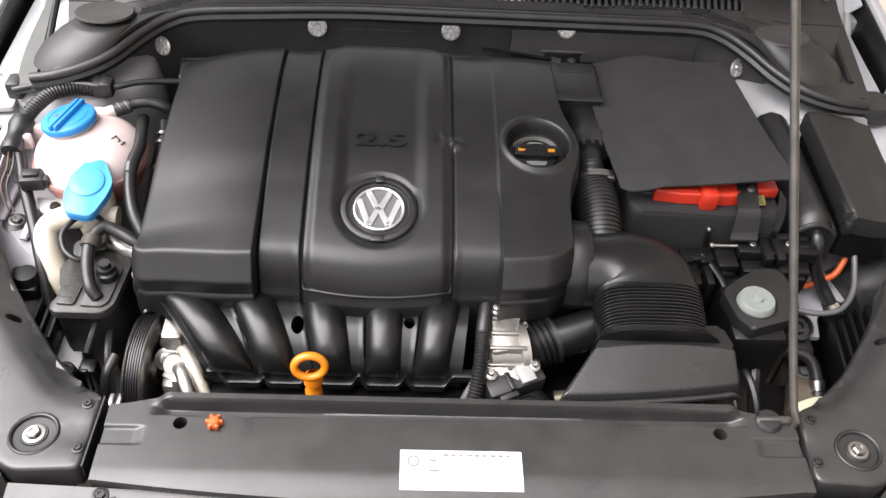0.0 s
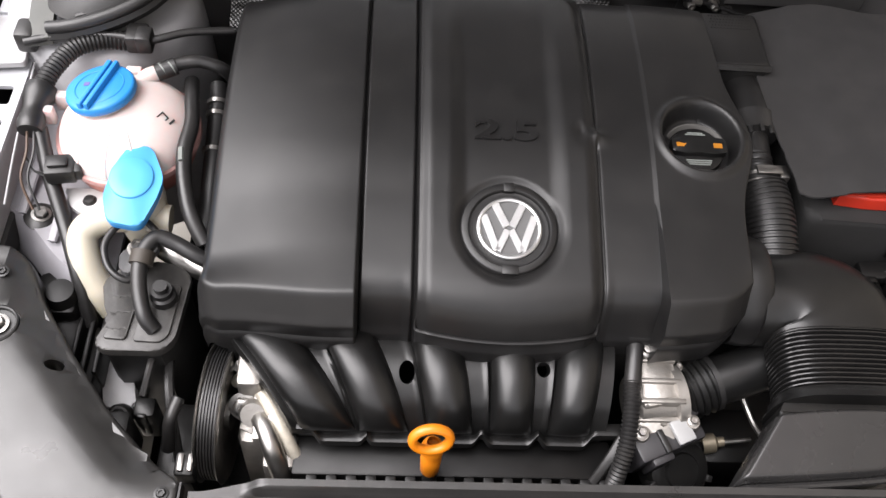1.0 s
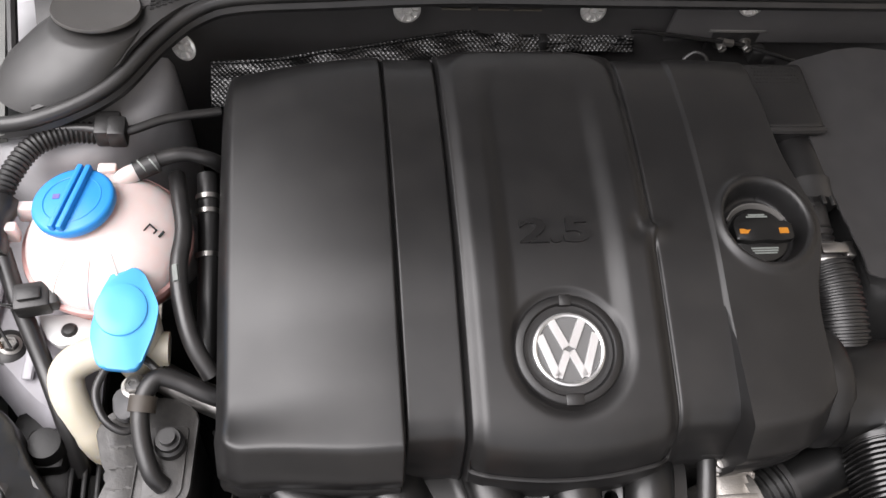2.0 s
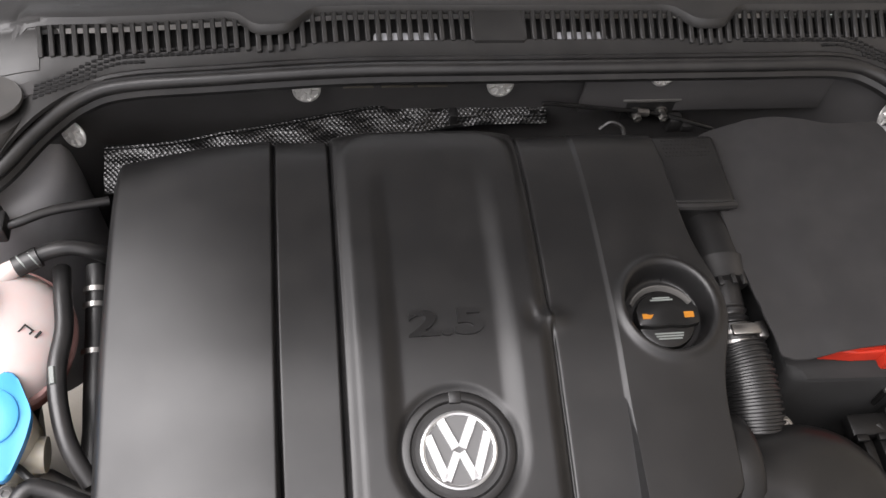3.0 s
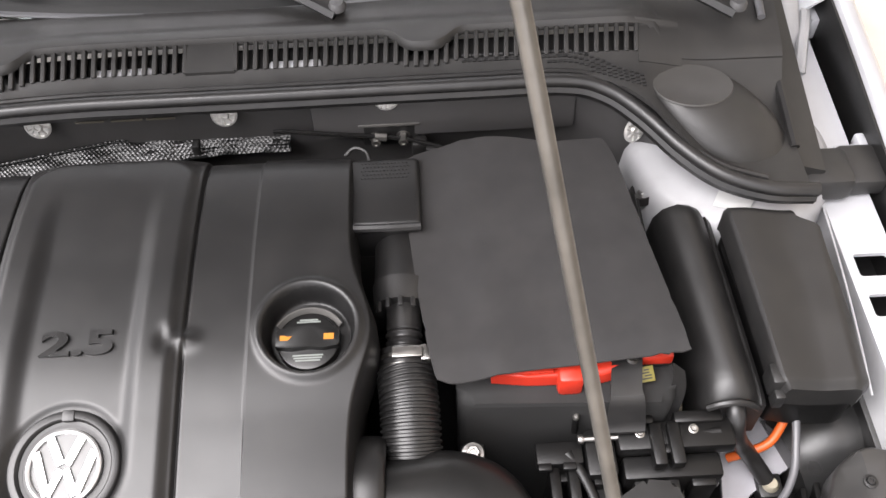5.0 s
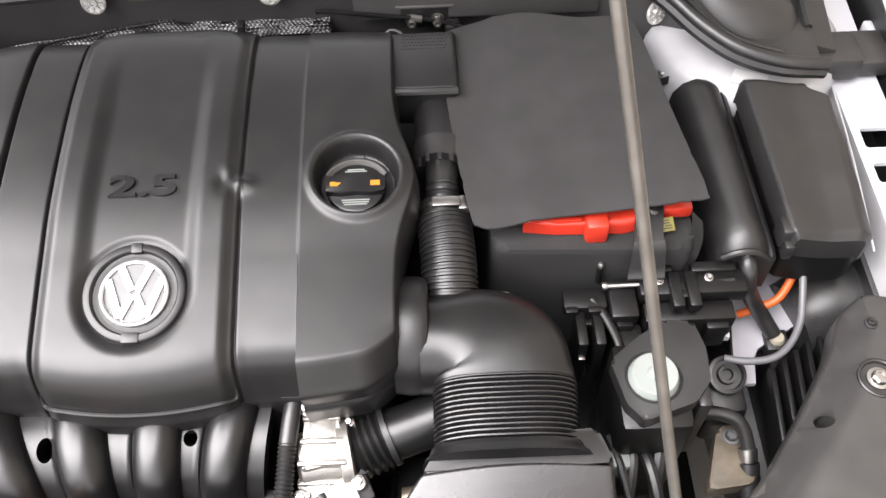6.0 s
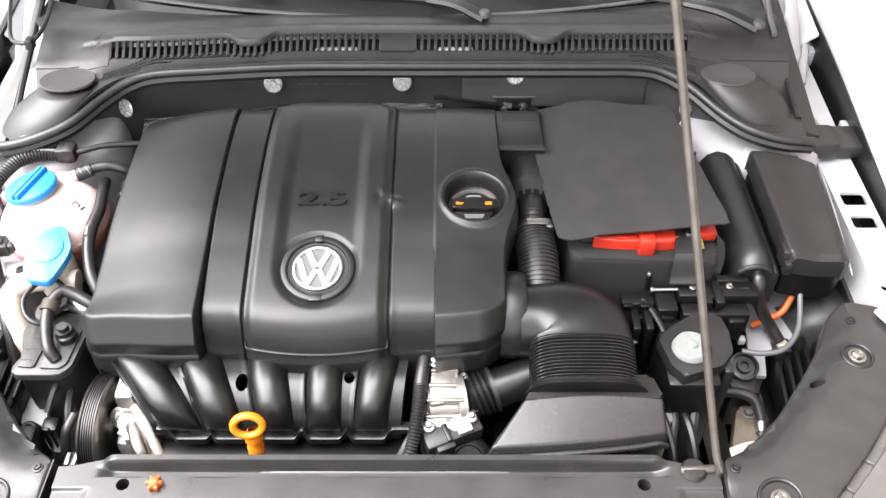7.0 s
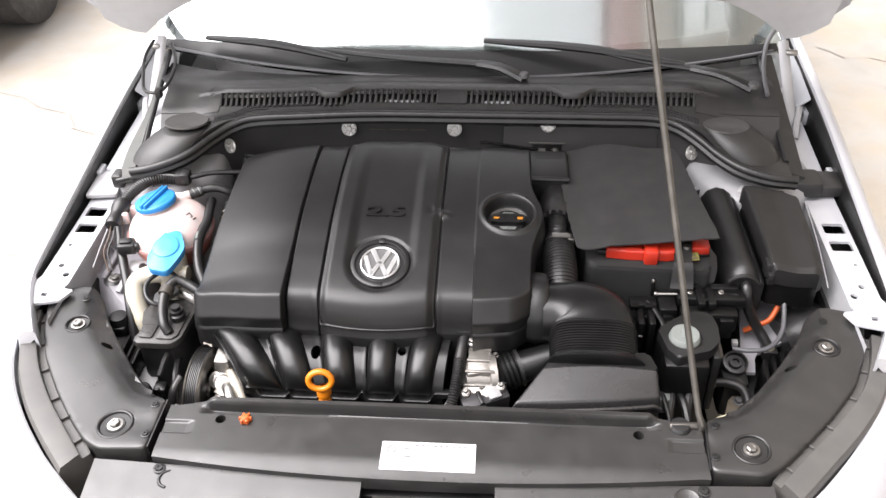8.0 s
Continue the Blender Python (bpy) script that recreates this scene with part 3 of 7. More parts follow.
# windscreen: bent glass with the dashboard dark behind it
def screen(u, v):
    x = (u - 0.5) * (1.50 - 0.24 * v)
    bow = (2 * (u - 0.5)) ** 2
    return (x, 0.861 + 0.150 * bow + 0.86 * v, 0.909 + 0.006 * bow + 0.47 * v)


# black band laid on the glass as the hood's dark reflection
part("frit_band", sheet(lambda u, v: tuple(Vector(screen(0.01 + 0.98 * u, (0.075 - 0.055 * (2 * u - 1) ** 2) * v)) + Vector((0, 0, 0.003))), 24, 3, 0.002), INK, car, "black band at the glass edge for the hood's reflection")
part("screen_edge", tube([Vector(screen(0.02 + 0.96 * i / 24, 0)) + Vector((0, -0.004, 0.007)) for i in range(25)], 0.0042, 96, 8, flat=0.7), CABLE, car, "grey rubber strip along the glass edge")
part("windscreen", sheet(screen, 24, 16, 0.005), GLASS, car, "bright reflecting windscreen glass")
part("dashboard", sheet(lambda u, v: ((u - 0.5) * 1.30, 1.02 + 0.12 * (2 * u - 1) ** 2 + 0.45 * v, 0.90 + 0.08 * sm(0, 0.5, v)), 16, 10, 0.05), PAD, car, "dark dashboard top behind the glass")


# cabin and tail behind the windscreen
def shell_ring(y, half, low, belt, top, roof):
    """One cross-section of the body: sill, belt line and roof."""
    side = [(half * 0.94, low), (half, low + 0.12), (half * 1.01, (low + belt) / 2), (half * 0.97, belt), (roof, top - 0.10), (roof * 0.90, top - 0.03), (roof * 0.5, top)]
    return [(0.015 + x, y, z) for x, z in side] + [(0.015 - x, y, z) for x, z in reversed(side)]


part("cabin", loft([shell_ring(1.42, 0.86, 0.22, 0.93, 1.00, 0.70), shell_ring(1.62, 0.87, 0.22, 0.94, 1.16, 0.66), shell_ring(1.86, 0.875, 0.22, 0.95, 1.40, 0.60), shell_ring(2.3, 0.88, 0.22, 0.96, 1.455, 0.58), shell_ring(2.9, 0.88, 0.22, 0.98, 1.43, 0.57), shell_ring(3.35, 0.875, 0.24, 1.0, 1.24, 0.60), shell_ring(3.60, 0.86, 0.26, 1.0, 1.08, 0.64), shell_ring(4.05, 0.83, 0.30, 0.95, 1.02, 0.66), shell_ring(4.20, 0.76, 0.40, 0.85, 0.95, 0.60)]), PAINT, car, "silver-white cabin and tail")
for side in (-1, 1):
    part("windscreen_pillar", body_side(tube([(0.742, 1.14, 0.975), (0.70, 1.30, 1.07), (0.645, 1.62, 1.25), (0.60, 1.87, 1.38)], 0.028, 20, 10), side), PAINT, car, "painted windscreen pillar")
    part("side_window", body_side(loft([[(0.872 - 0.002, y0, 0.985), (0.872, y0, 0.985), (0.66, y0 + d, 1.30), (0.655, y0 + d, 1.30)] for y0, d in ((1.75, 0.22), (2.05, 0.05), (2.35, 0.0))]), side), PANE, car, "dark side window")
    rw = part("wheel", lathe([(0.0, -0.07), (0.19, -0.07), (0.205, -0.085), (0.205, 0.085), (0.19, 0.07), (0.0, 0.07)], pose(0.015 + side * 0.79, 3.1, 0.312, 0, 90, 0), 48), BARE, car, "road wheel under the wing")
    part("tyre", lathe([(0.200, -0.095), (0.27, -0.10), (0.305, -0.085), (0.312, -0.06), (0.312, 0.06), (0.305, 0.085), (0.27, 0.10), (0.200, 0.095)], pose(0.015 + side * 0.79, 3.1, 0.312, 0, 90, 0), 64), TYRE, rw, "black tyre")


# ---- hood, held open ----
hood = thing("hood", "silver-white hood propped open on a steel rod", "car hood", (0, 0.90, 1.09))
HOOD_ANGLE = 56


def hood_point(u, v, lift=0.0):
    """u across, v from the rear edge to the nose."""
    half = 0.832 - 0.14 * v ** 2
    s = abs(2 * u - 1)
    ear = 0.172 * (s / 0.885) ** 5 if s < 0.885 else 0.172 * (1 - 0.85 * ((s - 0.885) / 0.115) ** 2)
    x = (2 * u - 1) * half
    along = 1.04 * v * (1 - 0.10 * (2 * u - 1) ** 2 * v) - ear * (1 - v) ** 3
    z = 0.06 * (1 - (2 * u - 1) ** 2) + 0.05 * math.sin(math.pi * v) + lift
    return Matrix.Rotation(radians(-HOOD_ANGLE), 4, "X") @ Vector((x, -along, z)) + Vector((0, 0.90, 1.09))


part("skin", loft([[hood_point(i / 72, j / 20, 0.012) for i in range(73)] + [hood_point(i / 72, j / 20, 0.0) for i in range(72, -1, -1)] for j in range(21)]), PAINT, hood)
part("inner_panel", loft([[hood_point(0.015 + 0.97 * i / 72, 0.01 + 0.98 * j / 20, -0.002) for i in range(73)] + [hood_point(0.015 + 0.97 * i / 72, 0.01 + 0.98 * j / 20, -0.02) for i in range(72, -1, -1)] for j in range(21)]), LINER, hood, "pale painted inner panel")
# unseen pad, added to darken what the engine cover reflects
part("insulation", loft([[hood_point(0.13 + 0.74 * i / 24, 0.13 + 0.74 * j / 20, -0.020 - 0.010 * (1 if 0 < i < 24 and 0 < j < 20 else 0)) for i in range(25)] + [hood_point(0.13 + 0.74 * i / 24, 0.13 + 0.74 * j / 20, -0.019) for i in range(24, -1, -1)] for j in range(21)]), PAD, hood, "dark felt insulation, unseen, added for its reflection")
for a, b, c, d in ((0.12, 0.88, 0.05, 0.10), (0.06, 0.11, 0.12, 0.86), (0.89, 0.94, 0.12, 0.86), (0.14, 0.86, 0.90, 0.95)):
    part("stiffener", loft([[hood_point(a + (b - a) * i / 16, c + (d - c) * j / 12, -0.018 - (0.010 if 0 < i < 16 and 0 < j < 12 else 0)) for i in range(17)] + [hood_point(a + (b - a) * i / 16, c + (d - c) * j / 12, -0.012) for i in range(16, -1, -1)] for j in range(13)]), LINER, hood, "pressed stiffening rib")
for side in (-1, 1):
    part("hinge", tube([(side * 0.735, 1.16, 0.93), (side * 0.735, 1.08, 0.97), (side * 0.725, 1.03, 1.01), (side * 0.69, 0.97, 1.06)], 0.013, 20, 8, flat=0.5), PAINT, hood, "painted gooseneck hinge arm")

# ---- prop rod ----
rod = thing("prop_rod", "worn steel rod propping the hood open", "prop rod", (0.425, 0.026, 0.75))
d = Vector((-0.205, 0.455, 1.0))
p0 = Vector((0.432, 0.014, 0.752))
part("rod", tube([p0 + Vector((0.004, 0.003, -0.012)), p0 + Vector((0.001, 0, 0.012)), p0 + d * 0.06, p0 + d * 0.5, p0 + d * 0.86], 0.0052, 40, 12), ROD, rod)
part("pivot", tube([(0.385, 0.020, 0.752), (0.405, 0.020, 0.753), (0.430, 0.022, 0.752)], 0.006, 10, 10), ROD, rod, "bent pivot end of the rod")
part("grommet", lathe([(0.0, 0), (0.016, 0), (0.017, 0.004), (0.014, 0.009), (0.0, 0.010)], pose(0.402, 0.020, 0.7485), 24), RUBBER, rod, "black rubber grommet")


# ---- front panel over the radiator ----
carrier = thing("radiator_support_cover", "dusty dark grey plastic cover over the radiator support", "panel", (0, -0.02, 0.74))


def carrier_z(x, y):
    inner = 1 - sm(0.352, 0.372, abs(x))
    lip = 0.013 * sm(0.0255, 0.0285, y) * inner
    channel = -0.009 * (sm(0.0110, 0.0140, y) - sm(0.0235, 0.0265, y)) * inner
    front = -0.006 * sm(-0.06, -0.11, y)
    groove = -0.004 * (sm(-0.032, -0.028, y) - sm(-0.008, -0.004, y)) * sm(0.378, 0.386, abs(x))
    return 0.7505 + lip + channel + front + groove


def carrier_edge(x, v):
    front = -0.078 - 0.022 * (1 - min(1, abs(x) / 0.42) ** 2) if abs(x) < 0.44 else -0.07
    back = 0.036 - 0.010 * sm(0.36, 0.42, abs(x))
    return front + (back - front) * v


part("centre_panel", carved(sheet(lambda u, v: (-0.425 + 0.86 * u, carrier_edge(-0.425 + 0.86 * u, v), carrier_z(-0.425 + 0.86 * u, carrier_edge(-0.425 + 0.86 * u, v))), 172, 90, 0.026), drill(-0.335, 0.0, 0.75, 0.0085), drill(0.335, 0.0, 0.75, 0.0085)), CARRIER, carrier)
HEAD = [(0.437, 0.035), (0.470, 0.060), (0.530, 0.118), (0.590, 0.195), (0.632, 0.255), (0.652, 0.300), (0.680, 0.312), (0.728, 0.300), (0.742, 0.262), (0.722, 0.190), (0.690, 0.125), (0.640, 0.055), (0.590, -0.005), (0.545, -0.052), (0.515, -0.070), (0.437, -0.066)]


def bracket_z(x, y):
    """The bracket's top: a flat deck that slopes down to its inner edge and rolls off outside."""
    mid_x = 0.475 + 0.215 * sm(-0.07, 0.30, y)
    across = (x - mid_x) / 0.075
    groove = 0.004 * (sm(-0.032, -0.028, y) - sm(-0.008, -0.004, y)) * sm(0.474, 0.466, x)
    return 0.754 - 0.006 * max(0, across - 0.35) ** 2 - 0.026 * sm(-0.22, -0.62, across) * sm(0.030, 0.075, y) - groove


for side in (-1, 1):
    head = part("headlamp_bracket", mirrored(carved(gridded(rounded(HEAD, 0.012), bracket_z, 0.038, 0.016, 0.005), drill(0.594, 0.164, 0.754, 0.0085, 0.06), drill(0.503, -0.021, 0.754, 0.0300, 0.004), drill(0.661, 0.206, 0.754, 0.0235, 0.004)), side), CARRIER, carrier, "grey plastic bracket over the headlamp")
    part("seam", mirrored(box(0.4345, 0.4365, -0.064, 0.034, 0.735, 0.7545, 0), side), DEEP, head)
    for x, y, r in ((0.503, -0.021, 0.026), (0.661, 0.206, 0.020)):
        m = pose(side * x, y, 0.7500)
        cup = part("bolt_cup", lathe([(r * 1.13, -0.001), (r * 1.13, 0.0045), (r * 1.06, 0.0055), (r * 0.98, 0.0045), (r * 0.93, 0.0012), (r * 0.62, 0.0008), (r * 0.58, 0.0024), (0, 0.0024)], m, 36), PLASTIC, head, "recessed round bolt seat")
        part("bolt", bolt_head(m @ pose(0, 0, 0.0022), 0.0085, 0.008), STEEL, cup, "zinc hex bolt")
    for x, y in ((0.452, 0.034 - 0.012), (0.446, -0.040), (0.672, 0.272)):
        part("screw", bolt_head(pose(side * x, y, 0.754), 0.0048, 0.004), DEEP, head, "black pan-head screw")
    # ribbed channel and lamp housing outside the bracket
    inside, _ = spline([(0.531, -0.066, 0), (0.582, -0.007, 0), (0.635, 0.053, 0), (0.687, 0.124, 0), (0.720, 0.190, 0), (0.740, 0.250, 0)], 45)
    outside, _ = spline([(0.566, -0.108, 0), (0.625, -0.045, 0), (0.680, 0.020, 0), (0.727, 0.092, 0), (0.760, 0.170, 0), (0.776, 0.245, 0)], 45)
    across = [[p.lerp(q, f) for f in (0.0, 0.05, 0.27, 0.30, 0.36, 0.90, 1.0, 1.0)] for p, q in zip(inside, outside)]
    height = (0.737, 0.7345, 0.7345, 0.7465, 0.7475, 0.744, 0.735, 0.62)
    lamp = part("headlamp_housing", mirrored(loft([[c + Vector((0, 0, h)) for c, h in zip(row, height)] + [row[0] + Vector((0, 0, 0.62))] for row in across]), side), TRIM, carrier, "grey top edge of the headlamp housing")
    for k in (4, 11, 17, 26, 34, 41):
        a, b = inside[k].lerp(outside[k], 0.04), inside[k].lerp(outside[k], 0.28)
        part("lamp_rib", mirrored(box(-(b - a).length / 2, (b - a).length / 2, -0.0018, 0.0018, 0, 0.007, 0.0006, 1, pose((a.x + b.x) / 2, (a.y + b.y) / 2, 0.733, 0, 0, math.degrees(math.atan2(b.y - a.y, b.x - a.x)))), side), TRIM, lamp)

# the lamp brackets sit a little towards the driver's side at their rear ends
for ob in carrier.children_recursive:
    if ob.name.split(".")[0] in ("headlamp_bracket", "seam", "bolt_cup", "bolt", "screw", "headlamp_housing", "lamp_rib"):
        for v in ob.data.vertices:
            v.co.x += (0.014 if v.co.x > 0 else 0.006) * sm(-0.06, 0.15, v.co.y)

# front trim in two wings with the lock recess between
for a, b in ((-0.52, -0.092), (0.112, 0.53)):
    part("front_trim", sheet(lambda u, v: (a + (b - a) * u, -0.24 + 0.142 * v + (0.018 * abs((a + (b - a) * u)) / 0.44) * v, 0.700 + 0.036 * v ** 0.6), 24, 12, 0.015), CARRIER, carrier, "grey plastic trim above the grille")
part("lock_recess", box(-0.09, 0.11, -0.24, -0.105, 0.66, 0.700, 0.004), DEEP, carrier, "dark recess for the hood lock")
part("lock_plate", join(box(-0.075, -0.012, -0.20, -0.112, 0.70, 0.722, 0.003), box(0.050, 0.100, -0.20, -0.112, 0.70, 0.724, 0.003), tube([(-0.01, -0.15, 0.722), (0.01, -0.128, 0.728), (0.04, -0.128, 0.728), (0.055, -0.15, 0.722)], 0.004, 14, 8)), CARRIER, carrier, "grey hood lock plate")
for x, y in ((-0.411, -0.090), (0.425, -0.090)):
    part("trim_screw", bolt_head(pose(x, y, 0.735), 0.0065, 0.004), PLASTIC, carrier)
part("trim_hook", tube([(-0.393, -0.092, 0.7335), (-0.403, -0.097, 0.7335), (-0.407, -0.107, 0.733), (-0.403, -0.117, 0.732), (-0.394, -0.121, 0.7305)], 0.0026, 24, 6), DEEP, carrier)
part("trim_boss", lathe([(0.020, -0.004), (0.020, 0.002), (0.018, 0.0035), (0.015, 0.002), (0, 0.002)], pose(0.398, -0.106, 0.7325, 6, 0, 0), 36), CARRIER, carrier, "round boss moulded in the trim")

sticker = thing("label_sticker", "white paper service label stuck on the panel", "label", (0.008, -0.057, 0.748))
part("film", sheet(lambda u, v: (-0.066 + 0.147 * u, -0.084 + 0.052 * v, carrier_z(-0.066 + 0.147 * u, -0.084 + 0.052 * v) + 0.0012), 12, 4, 0.0008), WHITE, sticker)
zl = lambda y: carrier_z(0, y) + 0.0016
part("emblem_print", lathe([(0.0055, 0), (0.0075, 0), (0.0075, 0.0003), (0.0055, 0.0003)], pose(-0.050, -0.047, zl(-0.047)), 24), PRINT, sticker)
for k in range(9):
    part("print_bar", box(-0.014 + 0.0095 * k, -0.0075 + 0.0095 * k - 0.001 * (k % 3), -0.0402, -0.0372, zl(-0.039), zl(-0.039) + 0.0003, 0), PRINT, sticker)
for x0, x1, y in ((-0.031, -0.022, -0.046), (-0.031, -0.019, -0.060)):
    part("print_bar", box(x0, x1, y - 0.0014, y + 0.0014, zl(y), zl(y) + 0.0003, 0), PRINT, sticker)

clip = thing("orange_clip", "small orange plastic clip stuck in the panel", "clip", (-0.293, -0.001, 0.75))
part("head", lathe([(0, 0.011), (0.005, 0.0105), (0.0075, 0.008), (0.0085, 0.004), (0.0075, 0.0), (0, 0)], pose(-0.293, -0.001, 0.7505), 12), CLIP, clip)
part("ribs", join(*[box(-0.0105, 0.0105, -0.002, 0.002, 0.001, 0.009, 0.001, m=pose(-0.293, -0.001, 0.7505, 0, 0, 60 * k)) for k in range(3)]), CLIP, clip)


# ---- cowl below the windscreen ----
CAP = surface("greyed_cowl_plastic", (0.045, 0.043, 0.041), 0.42, vary=0.06, grain=1200, bump=0.2, dust=0.1)
cowl = thing("cowl_panel", "weathered dark plastic cowl with air grille", "cowl", (0, 0.8, 0.88))
SEAL = [(-0.668, 0.600, 0.841), (-0.635, 0.602, 0.846), (-0.59, 0.618, 0.853), (-0.55, 0.643, 0.862), (-0.51, 0.690, 0.875), (-0.47, 0.722, 0.886), (-0.42, 0.734, 0.893), (-0.30, 0.732, 0.896), (0.0, 0.730, 0.897),
        (0.30, 0.732, 0.896), (0.42, 0.734, 0.893), (0.47, 0.722, 0.886), (0.51, 0.690, 0.875), (0.55, 0.643, 0.862), (0.59, 0.608, 0.854), (0.64, 0.590, 0.848), (0.695, 0.588, 0.843)]
seal_line, _ = spline(SEAL, 241)


def seal_at(x):
    k = min(range(len(seal_line)), key=lambda i: abs(seal_line[i].x - x))
    return seal_line[k].y, seal_line[k].z


def cowl_z(x, y):
    fy, fz = seal_at(x)
    mid = 0.897 + 0.019 * sm(0.735, 0.795, y) + 0.010 * sm(0.797, 0.802, y) - 0.004 * sm(0.81, 0.83, y) - 0.012 * sm(0.84, 0.90, y) - 0.008 * sm(0.90, 0.95, y)
    back = 0.889 + 0.025 * sm(0.735, 0.84, y) - 0.020 * sm(0.84, 0.95, y)
    edge = fz + (back - fz) * sm(0.712, 0.768, y)
    return mid + (edge - mid) * sm(0.49, 0.60, abs(x))


def scallop(x):
    """Dips in the rear rim of the grille."""
    return 0.026 * max(math.exp(-((x - 0.255) / 0.034) ** 4), math.exp(-((x + 0.262) / 0.034) ** 4))


def front_sheet(u, v):
    x = -0.645 + 1.335 * u
    fy, fz = seal_at(x)
    y = fy + (max(0.764, fy + 0.02) - fy) * v
    return (x, y, cowl_z(x, y) - 0.001)


def rear_sheet(u, v):
    x = -0.69 + 1.38 * u + 0.045 * sm(0.1, 0.0, u) * sm(0.7, 0.3, v)
    start = max(0.797 - scallop(x), seal_at(x)[0] + 0.02) if abs(x) < 0.53 else 0.758 + 0.039 * sm(0.545, 0.53, abs(x))
    end = 0.858 + 0.150 * (x / 0.75) ** 2
    y = start + (end - start) * v
    drop = 0.006 * sm(0.05, 0.0, v) * (1 if abs(x) < 0.53 else 0)
    return (x, y, cowl_z(x, max(y, 0.803) if abs(x) < 0.53 else y) - drop)


part("front_rim", sheet(front_sheet, 160, 8, 0.006), COWL, cowl)
part("rear_panel", sheet(rear_sheet, 160, 24, 0.006), COWL, cowl)
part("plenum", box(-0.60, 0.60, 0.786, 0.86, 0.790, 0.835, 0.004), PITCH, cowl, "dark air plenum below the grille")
part("grille_bridge", sheet(lambda u, v: (-0.033 + 0.059 * u, 0.760 + 0.042 * v, 0.9075 + 0.013 * v), 4, 4, 0.006), COWL, cowl)
part("grille_end", sheet(lambda u, v: (0.512 + 0.054 * u, 0.750 + 0.054 * v, cowl_z(0.512 + 0.054 * u, 0.750 + 0.054 * v) + 0.0004), 16, 20, 0.006), COWL, cowl)
part("grille_end", sheet(lambda u, v: (-0.566 + 0.054 * u, 0.750 + 0.054 * v, cowl_z(-0.566 + 0.054 * u, 0.750 + 0.054 * v) + 0.0004), 16, 20, 0.006), COWL, cowl)
# near-black sheets added as the shade between the grille bars
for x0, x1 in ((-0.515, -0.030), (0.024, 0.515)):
    part("grille_backing", sheet(lambda u, v: (x0 + (x1 - x0) * u, 0.762 + 0.034 * v, cowl_z(x0 + (x1 - x0) * u, 0.762 + 0.034 * v) - 0.0085), 60, 6, 0.003), PITCH, cowl, "black sheet for the shade between the grille bars")
slat_mesh = None
for x0, x1 in ((-0.512, -0.034), (0.027, 0.512)):
    count = round((x1 - x0) / 0.0122)
    for k in range(count + 1):
        x = x0 + (x1 - x0) * k / count
        if slat_mesh is None:
            ob = part("slat", box(-0.0028, 0.0028, -0.019, 0.019, -0.007, 0, 0.001, 1, pose(0, 0, 0, 20, 0, 0)), COWL, cowl)
            slat_mesh = ob.data
        else:
            ob = new("slat", slat_mesh)
            ob.parent = cowl
            ob.matrix_parent_inverse = Matrix.Translation(-Vector(cowl.location))
        skew = -6 * x / 0.5
        ob.matrix_basis = pose(x, 0.7795 - 0.5 * scallop(x) * 0.6, cowl_z(x, 0.7795) + 0.001, 0, 0, skew)
for x0, x1 in ((-0.150, -0.075), (0.066, 0.130)):
    part("linkage_bracket", box(x0, x1, 0.763, 0.782, 0.852, 0.9035, 0.003), PAINT, cowl, "steel wiper linkage under the grille")
part("linkage_bar", tube([(0.05, 0.79, 0.862), (0.20, 0.80, 0.866), (0.36, 0.79, 0.862)], 0.007, 16, 8), BARE, cowl, "grey wiper linkage bar")
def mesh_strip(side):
    """Rows of dark boxes beside the grille's end, colouring the shade of mesh openings."""
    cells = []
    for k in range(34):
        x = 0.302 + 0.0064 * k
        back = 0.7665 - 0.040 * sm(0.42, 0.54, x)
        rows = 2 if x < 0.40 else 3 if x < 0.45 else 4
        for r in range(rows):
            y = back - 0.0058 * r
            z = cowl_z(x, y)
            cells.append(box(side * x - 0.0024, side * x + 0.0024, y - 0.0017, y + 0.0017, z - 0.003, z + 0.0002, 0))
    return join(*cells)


# nothing is cut here: dark cells give the openings' shade by colour
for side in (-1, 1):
    tagged(part("mesh_strip", mesh_strip(side), DEEP, cowl, "rows of dark cells for shaded mesh openings"), "rows of dark cells for shaded mesh openings", kind="stuff")
RAIL = surface("greyed_rail_plastic", (0.046, 0.048, 0.043), 0.5, vary=0.08, grain=900, bump=0.12, dust=0.2)


def tower_cap(side):
    """A flat disc on a skirt that spreads forward and outward down to the cowl."""
    cy = 0.714 if side > 0 else 0.697
    rings = []
    for k, z, dx, dy in ((0.068, -0.052, 0.046, -0.036), (0.063, -0.030, 0.034, -0.028), (0.056, -0.012, 0.015, -0.013), (0.0495, -0.003, 0.002, -0.002), (0.0478, -0.001, 0, 0)):
        rings.append([(side * (0.571 + dx) + k * math.cos(a), cy + dy + 0.84 * k * math.sin(a), 0.890 + z - 0.10 * 0.84 * k * math.sin(a)) for a in (2 * math.pi * i / 56 for i in range(56))])
    cap = part("tower_cap", loft(rings), COWL, cowl, "plastic skirt over the suspension tower")
    part("cap_disc", lathe([(0.0470, -0.003), (0.0470, 0.0), (0.0462, 0.0010), (0.0455, 0.0007), (0.0, 0.0010)], pose(side * 0.571, cy, 0.890, -6, 0, 0) @ Matrix.Diagonal((1.0, 0.84, 1, 1)), 56), CAP, cap, "flat worn grey disc")


